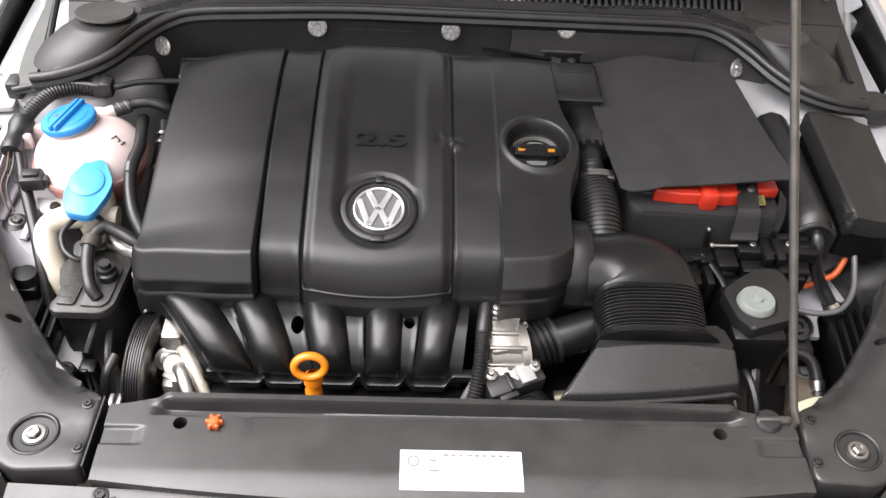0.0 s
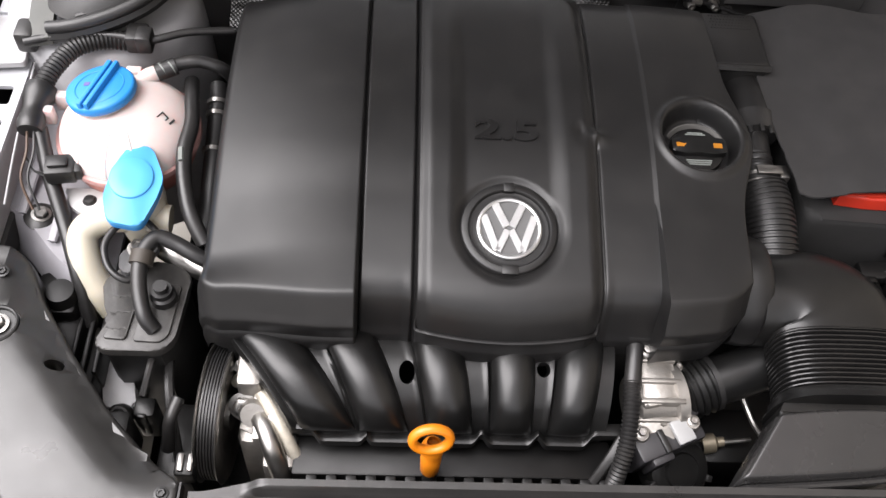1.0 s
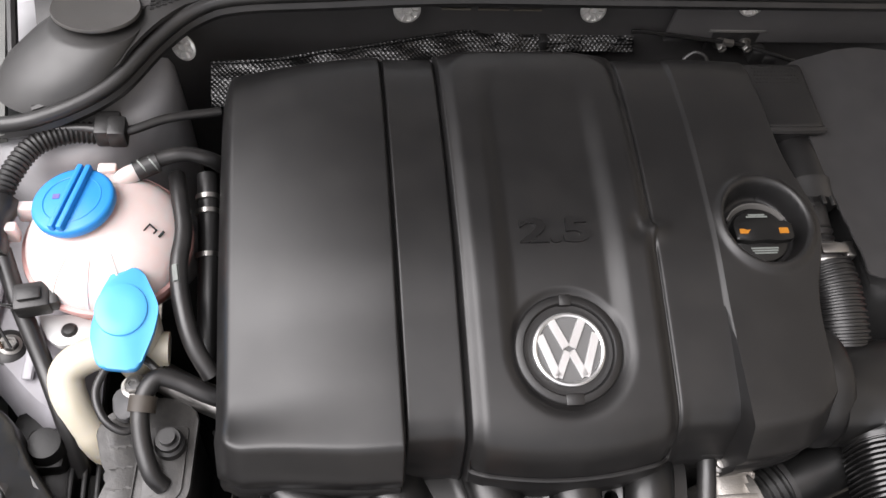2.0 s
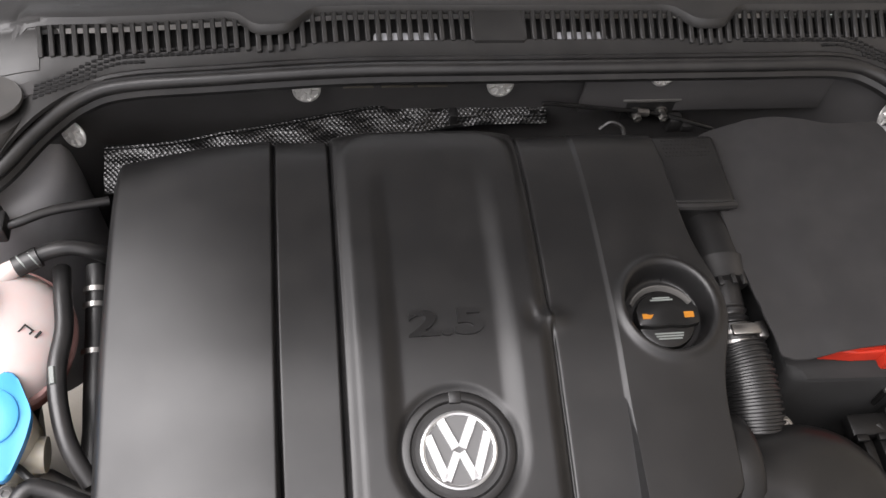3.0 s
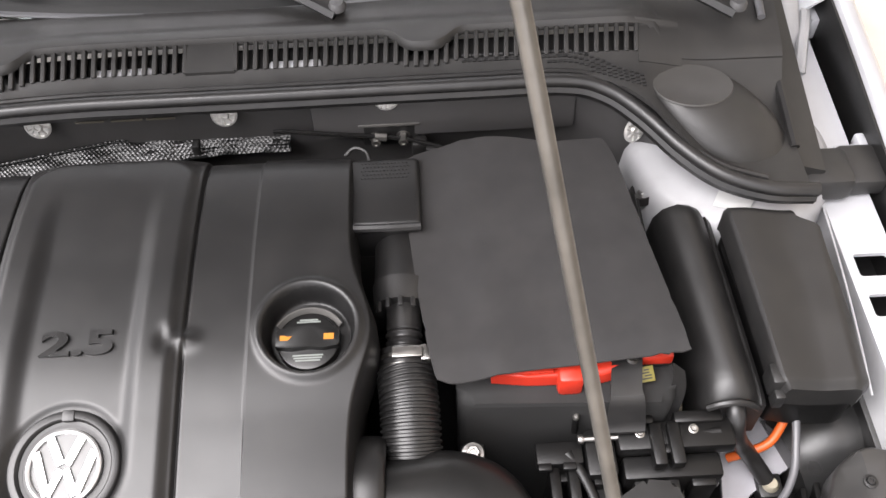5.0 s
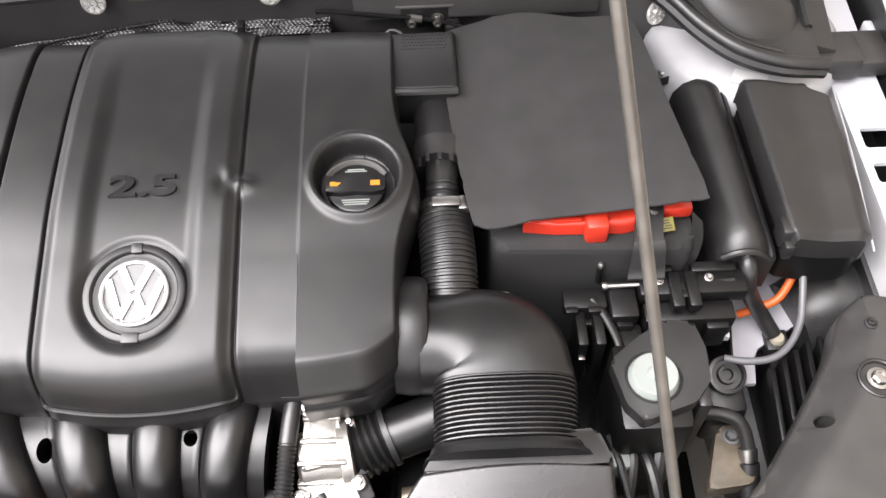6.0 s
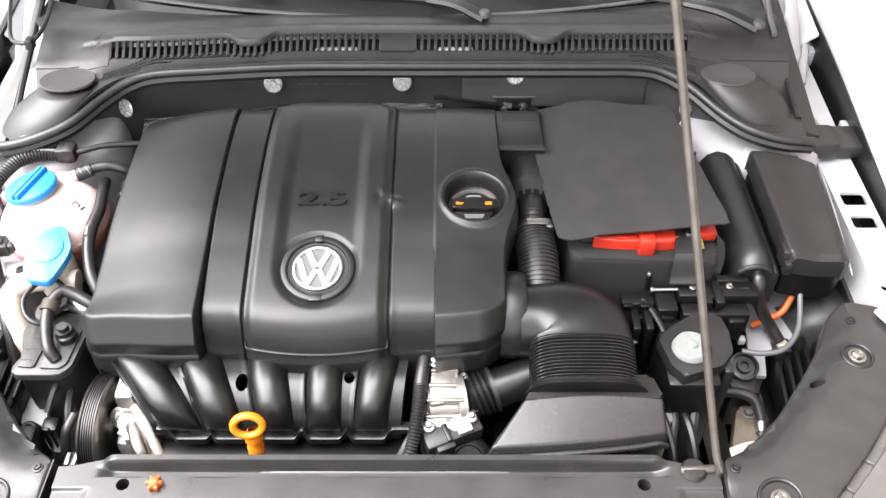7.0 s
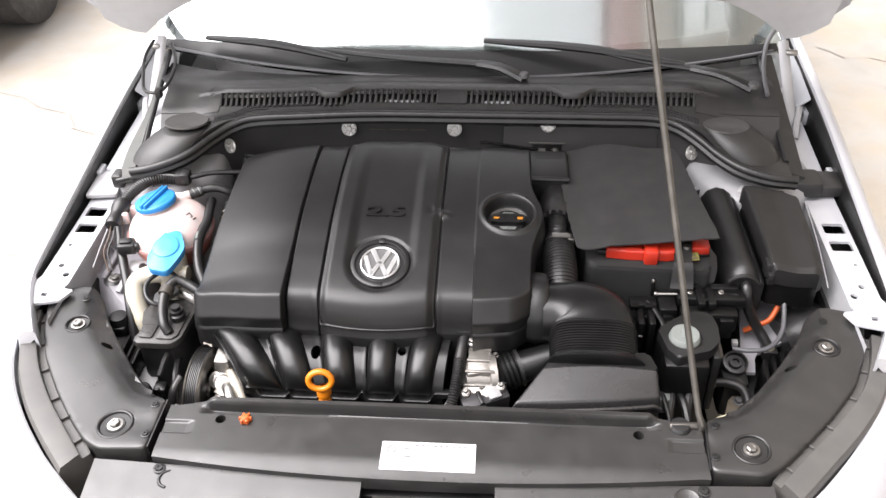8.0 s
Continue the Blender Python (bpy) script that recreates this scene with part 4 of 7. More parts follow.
for side in (-1, 1):
    tower_cap(side)
    if side > 0:
        rail = sheet(lambda u, v: (0.690 + 0.036 * u + 0.004 * v, 0.63 + 0.46 * v, 0.832 + 0.085 * v - 0.012 * u), 4, 16, 0.012)
    else:
        rail = sheet(lambda u, v: (-(0.664 + 0.042 * v + (0.033 - 0.022 * sm(0.1, 0.5, v)) * u), 0.588 + 0.50 * v, 0.834 + 0.100 * v - 0.008 * u), 4, 16, 0.012)
    part("side_rail", rail, COWL if side > 0 else RAIL, cowl, "grey plastic rail beside the cowl")
    part("side_lip", tube([(0.688, 0.65, 0.842), (0.688, 0.78, 0.868), (0.688, 0.93, 0.897), (0.690, 1.06, 0.920)] if side > 0 else [(-0.660, 0.65, 0.846), (-0.674, 0.78, 0.872), (-0.688, 0.93, 0.900), (-0.700, 1.06, 0.925)], 0.006, 24, 8), RUBBER, cowl)
    part("end_block", join(box(0.70, 0.765, 0.615, 0.675, 0.776, 0.815, 0.010), box(0.76, 0.812, 0.625, 0.690, 0.772, 0.800, 0.008)) if side > 0 else box(-0.715, -0.690, 0.590, 0.625, 0.800, 0.832, 0.006), COWL, cowl, "grey rubber end block of the cowl")

seal = thing("hood_seal", "black rubber seal along the cowl edge", "seal", (0, 0.73, 0.88))
part("bulb", tube([(x, y - 0.006, z + 0.002) for x, y, z in SEAL], 0.0085, 200, 10), RUBBER, seal)
part("lip", tube([(x, y + 0.0075, z + 0.003) for x, y, z in SEAL[1:-1]], 0.0045, 200, 8), RUBBER, seal)
part("channel", tube([(x, y - 0.002, z - 0.012) for x, y, z in SEAL], 0.011, 200, 8), RUBBER, seal)


def wiper(pivot, elbow, tip0, tip1, label):
    w = thing("wiper", label, "wiper", pivot, "wipers")
    P, E_, A, B = (Vector(v) for v in (pivot, elbow, tip0, tip1))
    part("arm", tube([P, P.lerp(E_, 0.5) + Vector((0, 0, 0.008)), E_], lambda s: 0.016 - 0.003 * s, 20, 8, flat=0.6), DEEP, w)
    part("arm_rod", tube([E_, E_.lerp((A + B) / 2, 0.5), (A + B) / 2 + Vector((0, 0, 0.012))], lambda s: 0.010 - 0.005 * s, 14, 8, flat=0.6), DEEP, w)
    part("pivot_nut", lathe([(0.011, 0), (0.011, 0.006), (0.008, 0.010), (0, 0.011)], pose(*pivot) @ pose(0, 0, 0.004), 20), BARE, w)
    part("blade", tube([A, A.lerp(B, 0.5) + Vector((0, 0.004, 0.008)), B], lambda s: 0.007 + 0.005 * math.sin(math.pi * s), 30, 8, flat=0.8), DEEP, w, "black rubber wiper blade")
    return w


wiper((0.151, 0.838, 0.926), (0.050, 0.884, 0.938), (-0.590, 0.968, 0.954), (-0.245, 0.876, 0.948), "black wiper arm lying across the lower windscreen")
wiper((0.634, 0.800, 0.928), (0.516, 0.868, 0.940), (0.060, 0.940, 0.966), (0.500, 0.878, 0.944), "black wiper arm on the driver's glass edge")

# the cowl and its seal bend forward and down towards the tank side
for owner in (cowl, seal):
    for ob in owner.children:
        if ob.name.startswith("slat"):
            k = sm(-0.12, -0.50, ob.matrix_basis.translation.x)
            ob.matrix_basis = Matrix.Translation((0, -0.013 * k, -0.008 * k)) @ ob.matrix_basis
        else:
            for v in ob.data.vertices:
                k = sm(-0.12, -0.50, v.co.x)
                v.co += Vector((0, -0.013 * k, -0.008 * k))


# ---- engine block below the cover ----
engine = thing("engine_block", "dark engine block deep under its plastic cover", "engine", (-0.12, 0.4, 0.24))
# block parts coloured near black for the shade deep in the bay
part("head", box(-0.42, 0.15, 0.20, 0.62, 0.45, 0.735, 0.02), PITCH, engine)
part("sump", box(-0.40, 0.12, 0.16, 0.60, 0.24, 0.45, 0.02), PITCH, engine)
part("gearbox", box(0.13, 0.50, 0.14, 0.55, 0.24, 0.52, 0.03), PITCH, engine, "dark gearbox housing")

# ---- engine cover ----
cover = thing("engine_cover", "satin black plastic engine cover with raised centre panel", "engine cover", (-0.12, 0.42, 0.74))
BACKBONE = [(0.668, 0.800), (0.664, 0.838), (0.655, 0.860), (0.636, 0.872), (0.60, 0.878), (0.52, 0.879), (0.405, 0.869), (0.33, 0.853), (0.275, 0.8395), (0.246, 0.8315), (0.232, 0.8255), (0.2225, 0.8170), (0.2165, 0.8045), (0.2115, 0.788), (0.207, 0.770), (0.203, 0.758)]
bone, _ = spline([(0, y, z) for y, z in BACKBONE], 301)
# the outer panels run flat to a sharp crease, with a plain slanted face and a skirt below it
OUTBONE = BACKBONE[:7] + [(0.33, 0.8545), (0.275, 0.8462), (0.240, 0.8412), (0.220, 0.8384), (0.2120, 0.8371), (0.2090, 0.8355), (0.2065, 0.8325), (0.2020, 0.8245), (0.1940, 0.8100), (0.1895, 0.8022), (0.1880, 0.7985), (0.1880, 0.7920), (0.1905, 0.775), (0.193, 0.758)]
outbone, _ = spline([(0, y, z) for y, z in OUTBONE], 301)
G1, G2, G3, G4 = -0.267, -0.207, 0.000, 0.064


def cover_lift(x, y):
    h = 0.007 * sm(G2 - 0.001, G2 + 0.014, x) * (1 - sm(G3 - 0.014, G3 + 0.001, x))
    h *= 1 - sm(0.034, 0.052, math.hypot(max(0, abs(x + 0.1035) - 0.052), max(0, y - 0.612)))
    h -= 0.004 * sm(G1 - 0.004, G1 + 0.004, x) * (1 - sm(G2 - 0.002, G2 + 0.004, x))
    h -= 0.003 * sm(G3 - 0.002, G3 + 0.004, x) * (1 - sm(G4 - 0.001, G4 + 0.002, x))
    across = abs(x + 0.1045) if y > 0.293 else math.hypot(x + 0.1045, y - 0.293)
    h -= 0.008 * (1 - sm(0.046, 0.068, across)) * (1 - sm(0.50, 0.63, y))
    h -= 0.003 * (1 - sm(0.0545, 0.0610, math.hypot(x + 0.1045, y - 0.295)))
    for g in (G1, G2, G3):
        fill = math.exp(-((y - 0.412) / 0.012) ** 2) if g == G3 else 0.0
        h -= (0.0046 if g == G3 else 0.0066) * (1 - fill) * math.exp(-((x - g) / 0.0019) ** 2)
    h += 0.005 * math.exp(-((x - 0.001) / 0.013) ** 2 - ((y - 0.412) / 0.009) ** 2)
    h -= 0.005 * math.exp(-((x + 0.018) / 0.008) ** 2 - ((y - 0.412) / 0.012) ** 2)
    r = math.hypot(x - 0.125, y - 0.420)
    h += 0.0042 * math.exp(-((r - 0.0510) / 0.0048) ** 2)
    h -= 0.024 * (1 - sm(0.0405, 0.0475, r))
    return h


def cover_point(x, k):
    p = bone[k] if G1 <= x <= G4 + 0.001 else outbone[k]
    y, z = p.y, p.z
    front = sm(0.27, 0.20, y)
    mid = max(0, 1 - ((x + 0.104) / 0.115) ** 2)
    y += front * (0.012 * sm(-0.29, -0.42, x) + 0.024 * max(0, (-0.412 - x) / 0.032) ** 2 - 0.018 * mid + 0.012 * sm(0.06, 0.17, x) + 0.030 * max(0, (x - 0.125) / 0.045) ** 2)
    y += 0.010 * sm(0.60, 0.655, p.y) * max(0, 1 - ((x + 0.1035) / 0.105) ** 4)
    drop = 0.038 * max(0, (G1 - x) / 0.177) ** 1.6 + 0.006 * max(0, (x - 0.06) / 0.12) ** 2
    z -= drop * (1 - 0.5 * front)
    edge = 0.170 + 0.023 * math.exp(-((p.y - 0.42) / 0.060) ** 2)
    if x > 0.09:
        x = 0.09 + (x - 0.09) * (edge - 0.09) / 0.08
    lift = cover_lift(x, y)
    z += lift * (1 - 0.35 * front)
    y -= lift * 0.65 * front
    if x < -0.428:
        z -= 0.040 * ((-0.428 - x) / 0.016) ** 2
    if x > edge - 0.007:
        z -= 0.035 * ((x - edge + 0.007) / 0.007) ** 2
    return (x, y, z)


cols = sorted({round(-0.444 + 0.614 * i / 230, 5) for i in range(231)} | {round(g + d * 0.0008, 5) for g in (G1, G2, G3) for d in range(-7, 8)} | {round(0.066 + 0.0013 * d, 5) for d in range(0, 80)})
part("shell", sheet(lambda u, v: cover_point(u, int(v)), 0, 0, 0.03, us=cols, vs=list(range(301))), COVER, cover, angle=60)


def on_cover(x, y):
    k = min(range(40, 260), key=lambda i: abs(bone[i].y - y))
    return Vector(cover_point(x, k))


rim = [Vector(cover_point(G2 + 0.004 + (G3 - G2 - 0.008) * i / 16, 290)) + Vector((0, -0.0015, 0.0)) for i in range(17)]
rim = [Vector(cover_point(G2 + 0.003, 282)) + Vector((-0.0005, -0.0005, 0))] + rim + [Vector(cover_point(G3 - 0.003, 282)) + Vector((0.0005, -0.0005, 0))]
part("front_rim", tube(rim, lambda s: 0.0026 * min(1, 12 * s + 0.15, 12 * (1 - s) + 0.15), 80, 8), COVER, cover, "raised rim along the centre panel's front")
eb = on_cover(-0.1045, 0.295)
em = pose(-0.1045, 0.295, eb.z, 14, 0, 0)
collar = part("emblem_collar", lathe([(0.0405, 0.0005), (0.0440, 0.0008), (0.0450, 0.0045), (0.0462, 0.0056), (0.0520, 0.0056), (0.0535, 0.0045), (0.0548, 0.0002)], em, 64), COVER, cover, "raised black collar round the emblem")
for ang in (90, 270):
    m = em @ pose(0, 0, 0, 0, 0, ang)
    part("collar_gap", box(0.043, 0.054, -0.006 if ang == 90 else -0.009, 0.006 if ang == 90 else 0.009, 0.0, 0.0066, 0.001, m=m), COVER, collar)
em = em @ Matrix.Diagonal((0.93, 0.93, 1, 1))
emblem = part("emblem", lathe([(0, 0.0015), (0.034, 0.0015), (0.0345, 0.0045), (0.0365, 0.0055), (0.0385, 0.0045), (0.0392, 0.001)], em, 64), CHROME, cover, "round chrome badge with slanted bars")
part("emblem_field", lathe([(0, 0.0022), (0.0338, 0.0022), (0.0338, 0.0018), (0, 0.0018)], em, 48), surface("grey_badge_field", (0.085, 0.085, 0.085), 0.45, vary=0.1), emblem)


def bar(ax, ay, bx, by, w):
    a, b = Vector((ax, ay)), Vector((bx, by))
    n = (b - a).normalized()
    n = Vector((-n.y, n.x)) * w / 2
    return prism([tuple(a - n), tuple(b - n), tuple(b + n), tuple(a + n)], 0.0022, 0.0046, 0.0006, 1, em)


for s in (-1, 1):
    part("badge_bar", join(bar(s * 0.017, 0.031, s * 0.003, 0.002, 0.0092), bar(s * 0.0305, 0.016, s * 0.0145, -0.029, 0.0090), bar(s * 0.0145, -0.029, s * 0.002, -0.002, 0.0085)), CHROME, emblem)
part("lettering", lettering("2.5", 0.0360, pose(-0.105, 0.412, on_cover(-0.1, 0.412).z + 0.0010, 8, 0, 0), 0.0026, 1.72, 0.0010), surface("glossy_black_letters", (0.0075, 0.0073, 0.0074), 0.30, vary=0.05, bump=0), cover, "raised displacement figures")

# dimpled end of the cover towards the battery, with its hose spigot
end = part("dimpled_end", box(0.158, 0.243, 0.549, 0.650, 0.80, 0.862, 0.007, 3), COVER, cover, "block with a dimpled field at the cover's side")
dots = []
for r in range(5):
    for k in range(13):
        dots.append(lathe([(0.0015, -0.001), (0.0013, 0.0006), (0, 0.0009)], pose(0.1765 + 0.0043 * k + 0.0021 * (r % 2), 0.6185 + 0.0056 * r, 0.862), 6))
part("dimples", join(*dots), DEEP, end)
part("end_ledge", tube([(0.160, 0.550, 0.858), (0.20, 0.548, 0.859), (0.242, 0.550, 0.857)], 0.005, 10, 8), COVER, end)
spigot = part("hose_spigot", tube([(0.218, 0.556, 0.815), (0.218, 0.525, 0.816), (0.217, 0.492, 0.815)], 0.0305, 12, 32), COVER, cover, "short black hose spigot")
part("spigot_rim", tube([(0.2175, 0.497, 0.8155), (0.217, 0.470, 0.813)], lambda s: 0.0325 - 0.002 * s, 6, 32), RUBBER, spigot, "darker stepped rim")
for k in range(5):
    a = radians(40 + 25 * k)
    part("latch", box(-0.0025, 0.0025, -0.010, 0.002, -0.002, 0.002, 0.0008, m=pose(0.217 + 0.031 * math.cos(a), 0.466, 0.813 + 0.031 * math.sin(a), 0, 90 - math.degrees(a), 0)), DEEP, spigot)
ear = part("duct_collar", loft([[(0.170 + dx, 0.277 + k * 0.064 * math.cos(a) * (1.0 if math.sin(a) > 0 else 1.05), 0.762 + k * 0.064 * math.sin(a)) for a in (2 * math.pi * i / 40 for i in range(40))] for dx, k in ((-0.010, 0.96), (0.004, 1.0), (0.012, 1.0), (0.020, 0.985), (0.026, 0.95), (0.028, 0.90), (0.028, 0.80), (0.0, 0.80))]), COVER, cover, "rounded collar where the air duct plugs in")

oil_cap = thing("oil_filler_cap", "black oil filler cap with amber symbols", "oil cap", (0.125, 0.416, 0.84))
cz = on_cover(0.125, 0.412).z
cm = pose(0.1235, 0.413, cz + 0.002, 5, 0, 0) @ Matrix.Diagonal((0.93, 0.93, 1, 1))
body = part("body", lathe([(0.0335, -0.01), (0.0345, 0.006), (0.033, 0.010), (0.030, 0.011), (0, 0.011)], cm, 48), RUNNER, oil_cap)
part("grip", prism(rounded([(-0.035, -0.010), (-0.018, -0.0125), (0, -0.0105), (0.018, -0.0125), (0.035, -0.010), (0.035, 0.011), (0.0, 0.015), (-0.035, 0.011)], 0.003), 0.010, 0.019, 0.0025, 2, cm), RUNNER, oil_cap, "raised grip bar across the cap")
# pale arc along the bowl's far rim, a glint put in as shape and colour
part("bowl_glint", loft([[cm @ Vector((r * math.cos(a), r * math.sin(a), z)) for a in (radians(30 + 5 * i) for i in range(25))] for r, z in ((0.037, 0.004), (0.0405, 0.009), (0.042, 0.009), (0.038, 0.0035))], closed=False, caps=False), TRIM, oil_cap, "grey arc for the glint on the filler neck's rim")
for x, pts in ((-0.0235, [(-0.006, -0.003), (0.003, -0.003), (0.007, 0.002), (0.003, 0.0015), (-0.002, 0.003), (-0.006, 0.003)]), (0.0235, [(-0.0055, -0.0035), (0.0055, -0.0035), (0.0055, 0.0035), (-0.0055, 0.0035)])):
    part("amber_symbol", prism([(x + a, b) for a, b in pts], 0.0190, 0.0196, 0, 1, cm), AMBER, oil_cap, "amber printed symbol")
for y, w in ((-0.0175, 0.0165), (-0.0205, 0.0155), (-0.0235, 0.0135), (0.0225, 0.013), (0.0250, 0.010)):
    part("print_bar", box(-w, w, y - 0.0009, y + 0.0009, 0.0110, 0.0114, 0, m=cm), GREY_CAP, oil_cap)


# ---- intake manifold ----
manifold = thing("intake_manifold", "black ribbed plastic intake manifold with five runners", "intake manifold", (-0.17, 0.15, 0.66))
RUNNERS = ((-0.360, -0.281, 0.0340), (-0.272, -0.225, 0.0300), (-0.177, -0.156, 0.0282), (-0.0925, -0.092, 0.0262), (-0.014, -0.029, 0.0262))
web_line, _ = spline([(0, 0.275, 0.725), (0, 0.235, 0.736), (0, 0.205, 0.744), (0, 0.172, 0.741), (0, 0.146, 0.728), (0, 0.130, 0.712), (0, 0.121, 0.700), (0, 0.117, 0.690)], 70)


def runner_row(k, number):
    """Points across one runner and the web to its right, at step k down the moulding."""
    p = web_line[k]
    slant = min(1.0, (0.200 - p.y) / 0.10) if p.y < 0.200 else (0.200 - p.y) / 0.10 * 0.8
    shrink = 1 - 0.12 * max(0, slant)

    def centre(n):
        return RUNNERS[n][0] + (RUNNERS[n][1] - RUNNERS[n][0]) * slant

    c, half = centre(number), RUNNERS[number][2] * shrink
    stop = centre(number + 1) - RUNNERS[number + 1][2] * shrink if number < 4 else 0.026 - 0.012 * max(0, slant)
    fade = math.sqrt(max(0.0, 1 - max(0.0, (k / 69 - 0.72) / 0.26) ** 2))
    n = Vector((0, -0.35 - 0.35 * k / 69, 0.9 - 0.3 * k / 69)).normalized()
    out = []
    if number == 0:
        for d in (0.0115, 0.010, 0.0085, 0.005, 0.0015):
            out.append(Vector((c - half - d, p.y, p.z - (0.008 if d > 0.011 else 0))) + n * (0.004 * fade if 0.004 < d < 0.01 else 0))
    for i in range(25):
        a = -math.cos(math.pi * i / 24)
        out.append(Vector((c + half * a, p.y, p.z)) + n * (0.024 * fade * (1 - abs(a) ** 2.4) ** 0.56))
    for i in range(1, 9):
        x = c + half + (stop - c - half) * i / 8
        ridge = 0.0028 * math.exp(-((stop - x - 0.0035) / 0.0018) ** 2) if number < 4 else 0
        out.append(Vector((x, p.y, p.z)) + n * (ridge * fade))
    return out


for number in range(5):
    rows = [runner_row(k, number) for k in range(70)]
    ring = [r + [q - Vector((0, -0.004, 0.022)) for q in reversed(r)] for r in rows]
    body = loft(ring)
    if number == 1:
        body = carved(body, lathe([(0, 0.03), (0.0105, 0.03), (0.0105, -0.03), (0, -0.03)], pose(-0.2105, 0.167, 0.742, 28, 0, 0) @ Matrix.Diagonal((0.85, 1.25, 1, 1)), 24))
    if number == 3:
        body = carved(body, lathe([(0, 0.03), (0.0085, 0.03), (0.0085, -0.03), (0, -0.03)], pose(-0.0575, 0.174, 0.743, 26, 0, 0) @ Matrix.Diagonal((0.9, 1.0, 1, 1)), 24))
    part("runner", body, RUNNER, manifold, angle=55)
wave = []
for i in range(121):
    x = -0.330 + 0.372 * i / 120
    near = min(abs(x - low) for _, low, _ in RUNNERS)
    dip = sm(0.034, 0.020, near)
    wave.append((x, 0.119 - 0.009 * dip, 0.699 - 0.011 * dip))
part("flange", loft([[(x, y + 0.012, z - 0.002), (x, y + 0.001, z + 0.0015), (x, y - 0.003, z), (x, y - 0.004, z - 0.010), (x, y + 0.012, z - 0.014)] for x, y, z in wave]), RUNNER, manifold, "scalloped mounting flange")
part("head_ledge", box(-0.335, 0.03, 0.078, 0.125, 0.630, 0.662, 0.004), PITCH, manifold, "ridged ledge below the manifold")
for k in range(16):
    part("ledge_rib", box(-0.318 + 0.022 * k, -0.306 + 0.022 * k, 0.066, 0.078, 0.650, 0.664, 0.002), DEEP, manifold)
part("link_rod", tube([(0.005, 0.075, 0.66), (0.022, 0.095, 0.685), (0.036, 0.115, 0.70)], 0.006, 10, 8, flat=0.6), PLASTIC, manifold)

dip = thing("dipstick", "orange plastic oil dipstick with ring handle", "dipstick", (-0.181, 0.082, 0.66))
rm = pose(-0.185, 0.081, 0.762, 72, 0, 4)
rings = []
for i in range(40):
    a = 2 * math.pi * i / 40
    c = Vector((0.0195 * math.cos(a), 0.0165 * math.sin(a), 0))
    o = Vector((math.cos(a), math.sin(a), 0))
    rings.append([rm @ (c + o * 0.0052 * math.cos(b) + Vector((0, 0, 0.0058 * math.sin(b)))) for b in (2 * math.pi * j / 12 for j in range(12))])
rings.append(rings[0])
part("ring", loft(rings, caps=False), ORANGE, dip, "orange ring handle")
part("stopper", lathe([(0.0065, 0.022), (0.010, 0.018), (0.0125, 0.010), (0.0125, 0.004), (0.0095, 0.001), (0.0095, -0.006), (0.0115, -0.010), (0.0105, -0.035), (0.0085, -0.040), (0, -0.040)], pose(-0.182, 0.083, 0.722, -8, 0, 0), 28), ORANGE, dip, "orange funnel-shaped stopper")
part("tube", tube([(-0.181, 0.080, 0.69), (-0.179, 0.078, 0.60), (-0.176, 0.09, 0.50)], 0.0085, 16, 12), DEEP, dip)


# ---- alternator side: pulley, belt and casting ----
pulley = thing("belt_pulley", "ribbed black belt on a bright pulley beside the castings", "pulley", (-0.425, 0.165, 0.55))
ax = pose(-0.424, 0.160, 0.640, 0, 90, -4) @ Matrix.Diagonal((1.17, 1.17, 0.64, 1))
part("rim", lathe([(0.045, -0.021), (0.0690, -0.021), (0.0705, -0.0190), (0.0690, -0.0165), (0.064, -0.0155), (0.064, 0.0155), (0.0690, 0.0165), (0.0705, 0.0190), (0.0690, 0.021), (0.040, 0.019), (0.035, 0.012), (0.018, 0.012), (0.018, 0.022), (0, 0.022)], ax, 72), STEEL, pulley, "bright steel pulley rim")
belt = []
for k in range(6):
    h = -0.0145 + 0.0052 * k
    belt += [(0.0655, h), (0.0672, h + 0.0012), (0.0672, h + 0.0036), (0.0655, h + 0.0048)]
part("belt", lathe([(0.0640, -0.015), *belt, (0.0640, 0.0155)], ax, 72), RUBBER, pulley, "ribbed black drive belt")
cast = thing("accessory_bracket", "raw cast aluminium bracket and coolant pipe", "bracket", (-0.37, 0.16, 0.45))
part("casting", join(box(-0.402, -0.335, 0.10, 0.215, 0.50, 0.655, 0.012), box(-0.405, -0.375, 0.15, 0.225, 0.62, 0.700, 0.008), box(-0.36, -0.315, 0.075, 0.13, 0.55, 0.640, 0.010)), ALLOY, cast)
part("lug", lathe([(0, 0.012), (0.014, 0.012), (0.017, 0.006), (0.017, -0.02), (0, -0.02)], pose(-0.385, 0.135, 0.66, 40, 0, 0), 24), ALLOY, cast)
part("bolt", bolt_head(pose(-0.392, 0.200, 0.698, 20, 0, 0), 0.008, 0.010), STEEL, cast)
part("bolt", bolt_head(pose(-0.402, 0.196, 0.664, 30, 0, 0), 0.0095, 0.014), STEEL, cast)
part("bolt", bolt_head(pose(-0.398, 0.142, 0.662, 45, 0, 0), 0.011, 0.009), STEEL, cast)
part("web", join(box(-0.408, -0.345, 0.165, 0.182, 0.60, 0.672, 0.004), box(-0.384, -0.372, 0.10, 0.21, 0.60, 0.668, 0.003), box(-0.372, -0.335, 0.075, 0.118, 0.60, 0.648, 0.006)), ALLOY, cast, "raw cast webs")
part("boss", lathe([(0, 0.015), (0.016, 0.014), (0.019, 0.0), (0.019, -0.03), (0, -0.03)], pose(-0.352, 0.108, 0.645, 50, 0, 10), 24), ALLOY, cast)
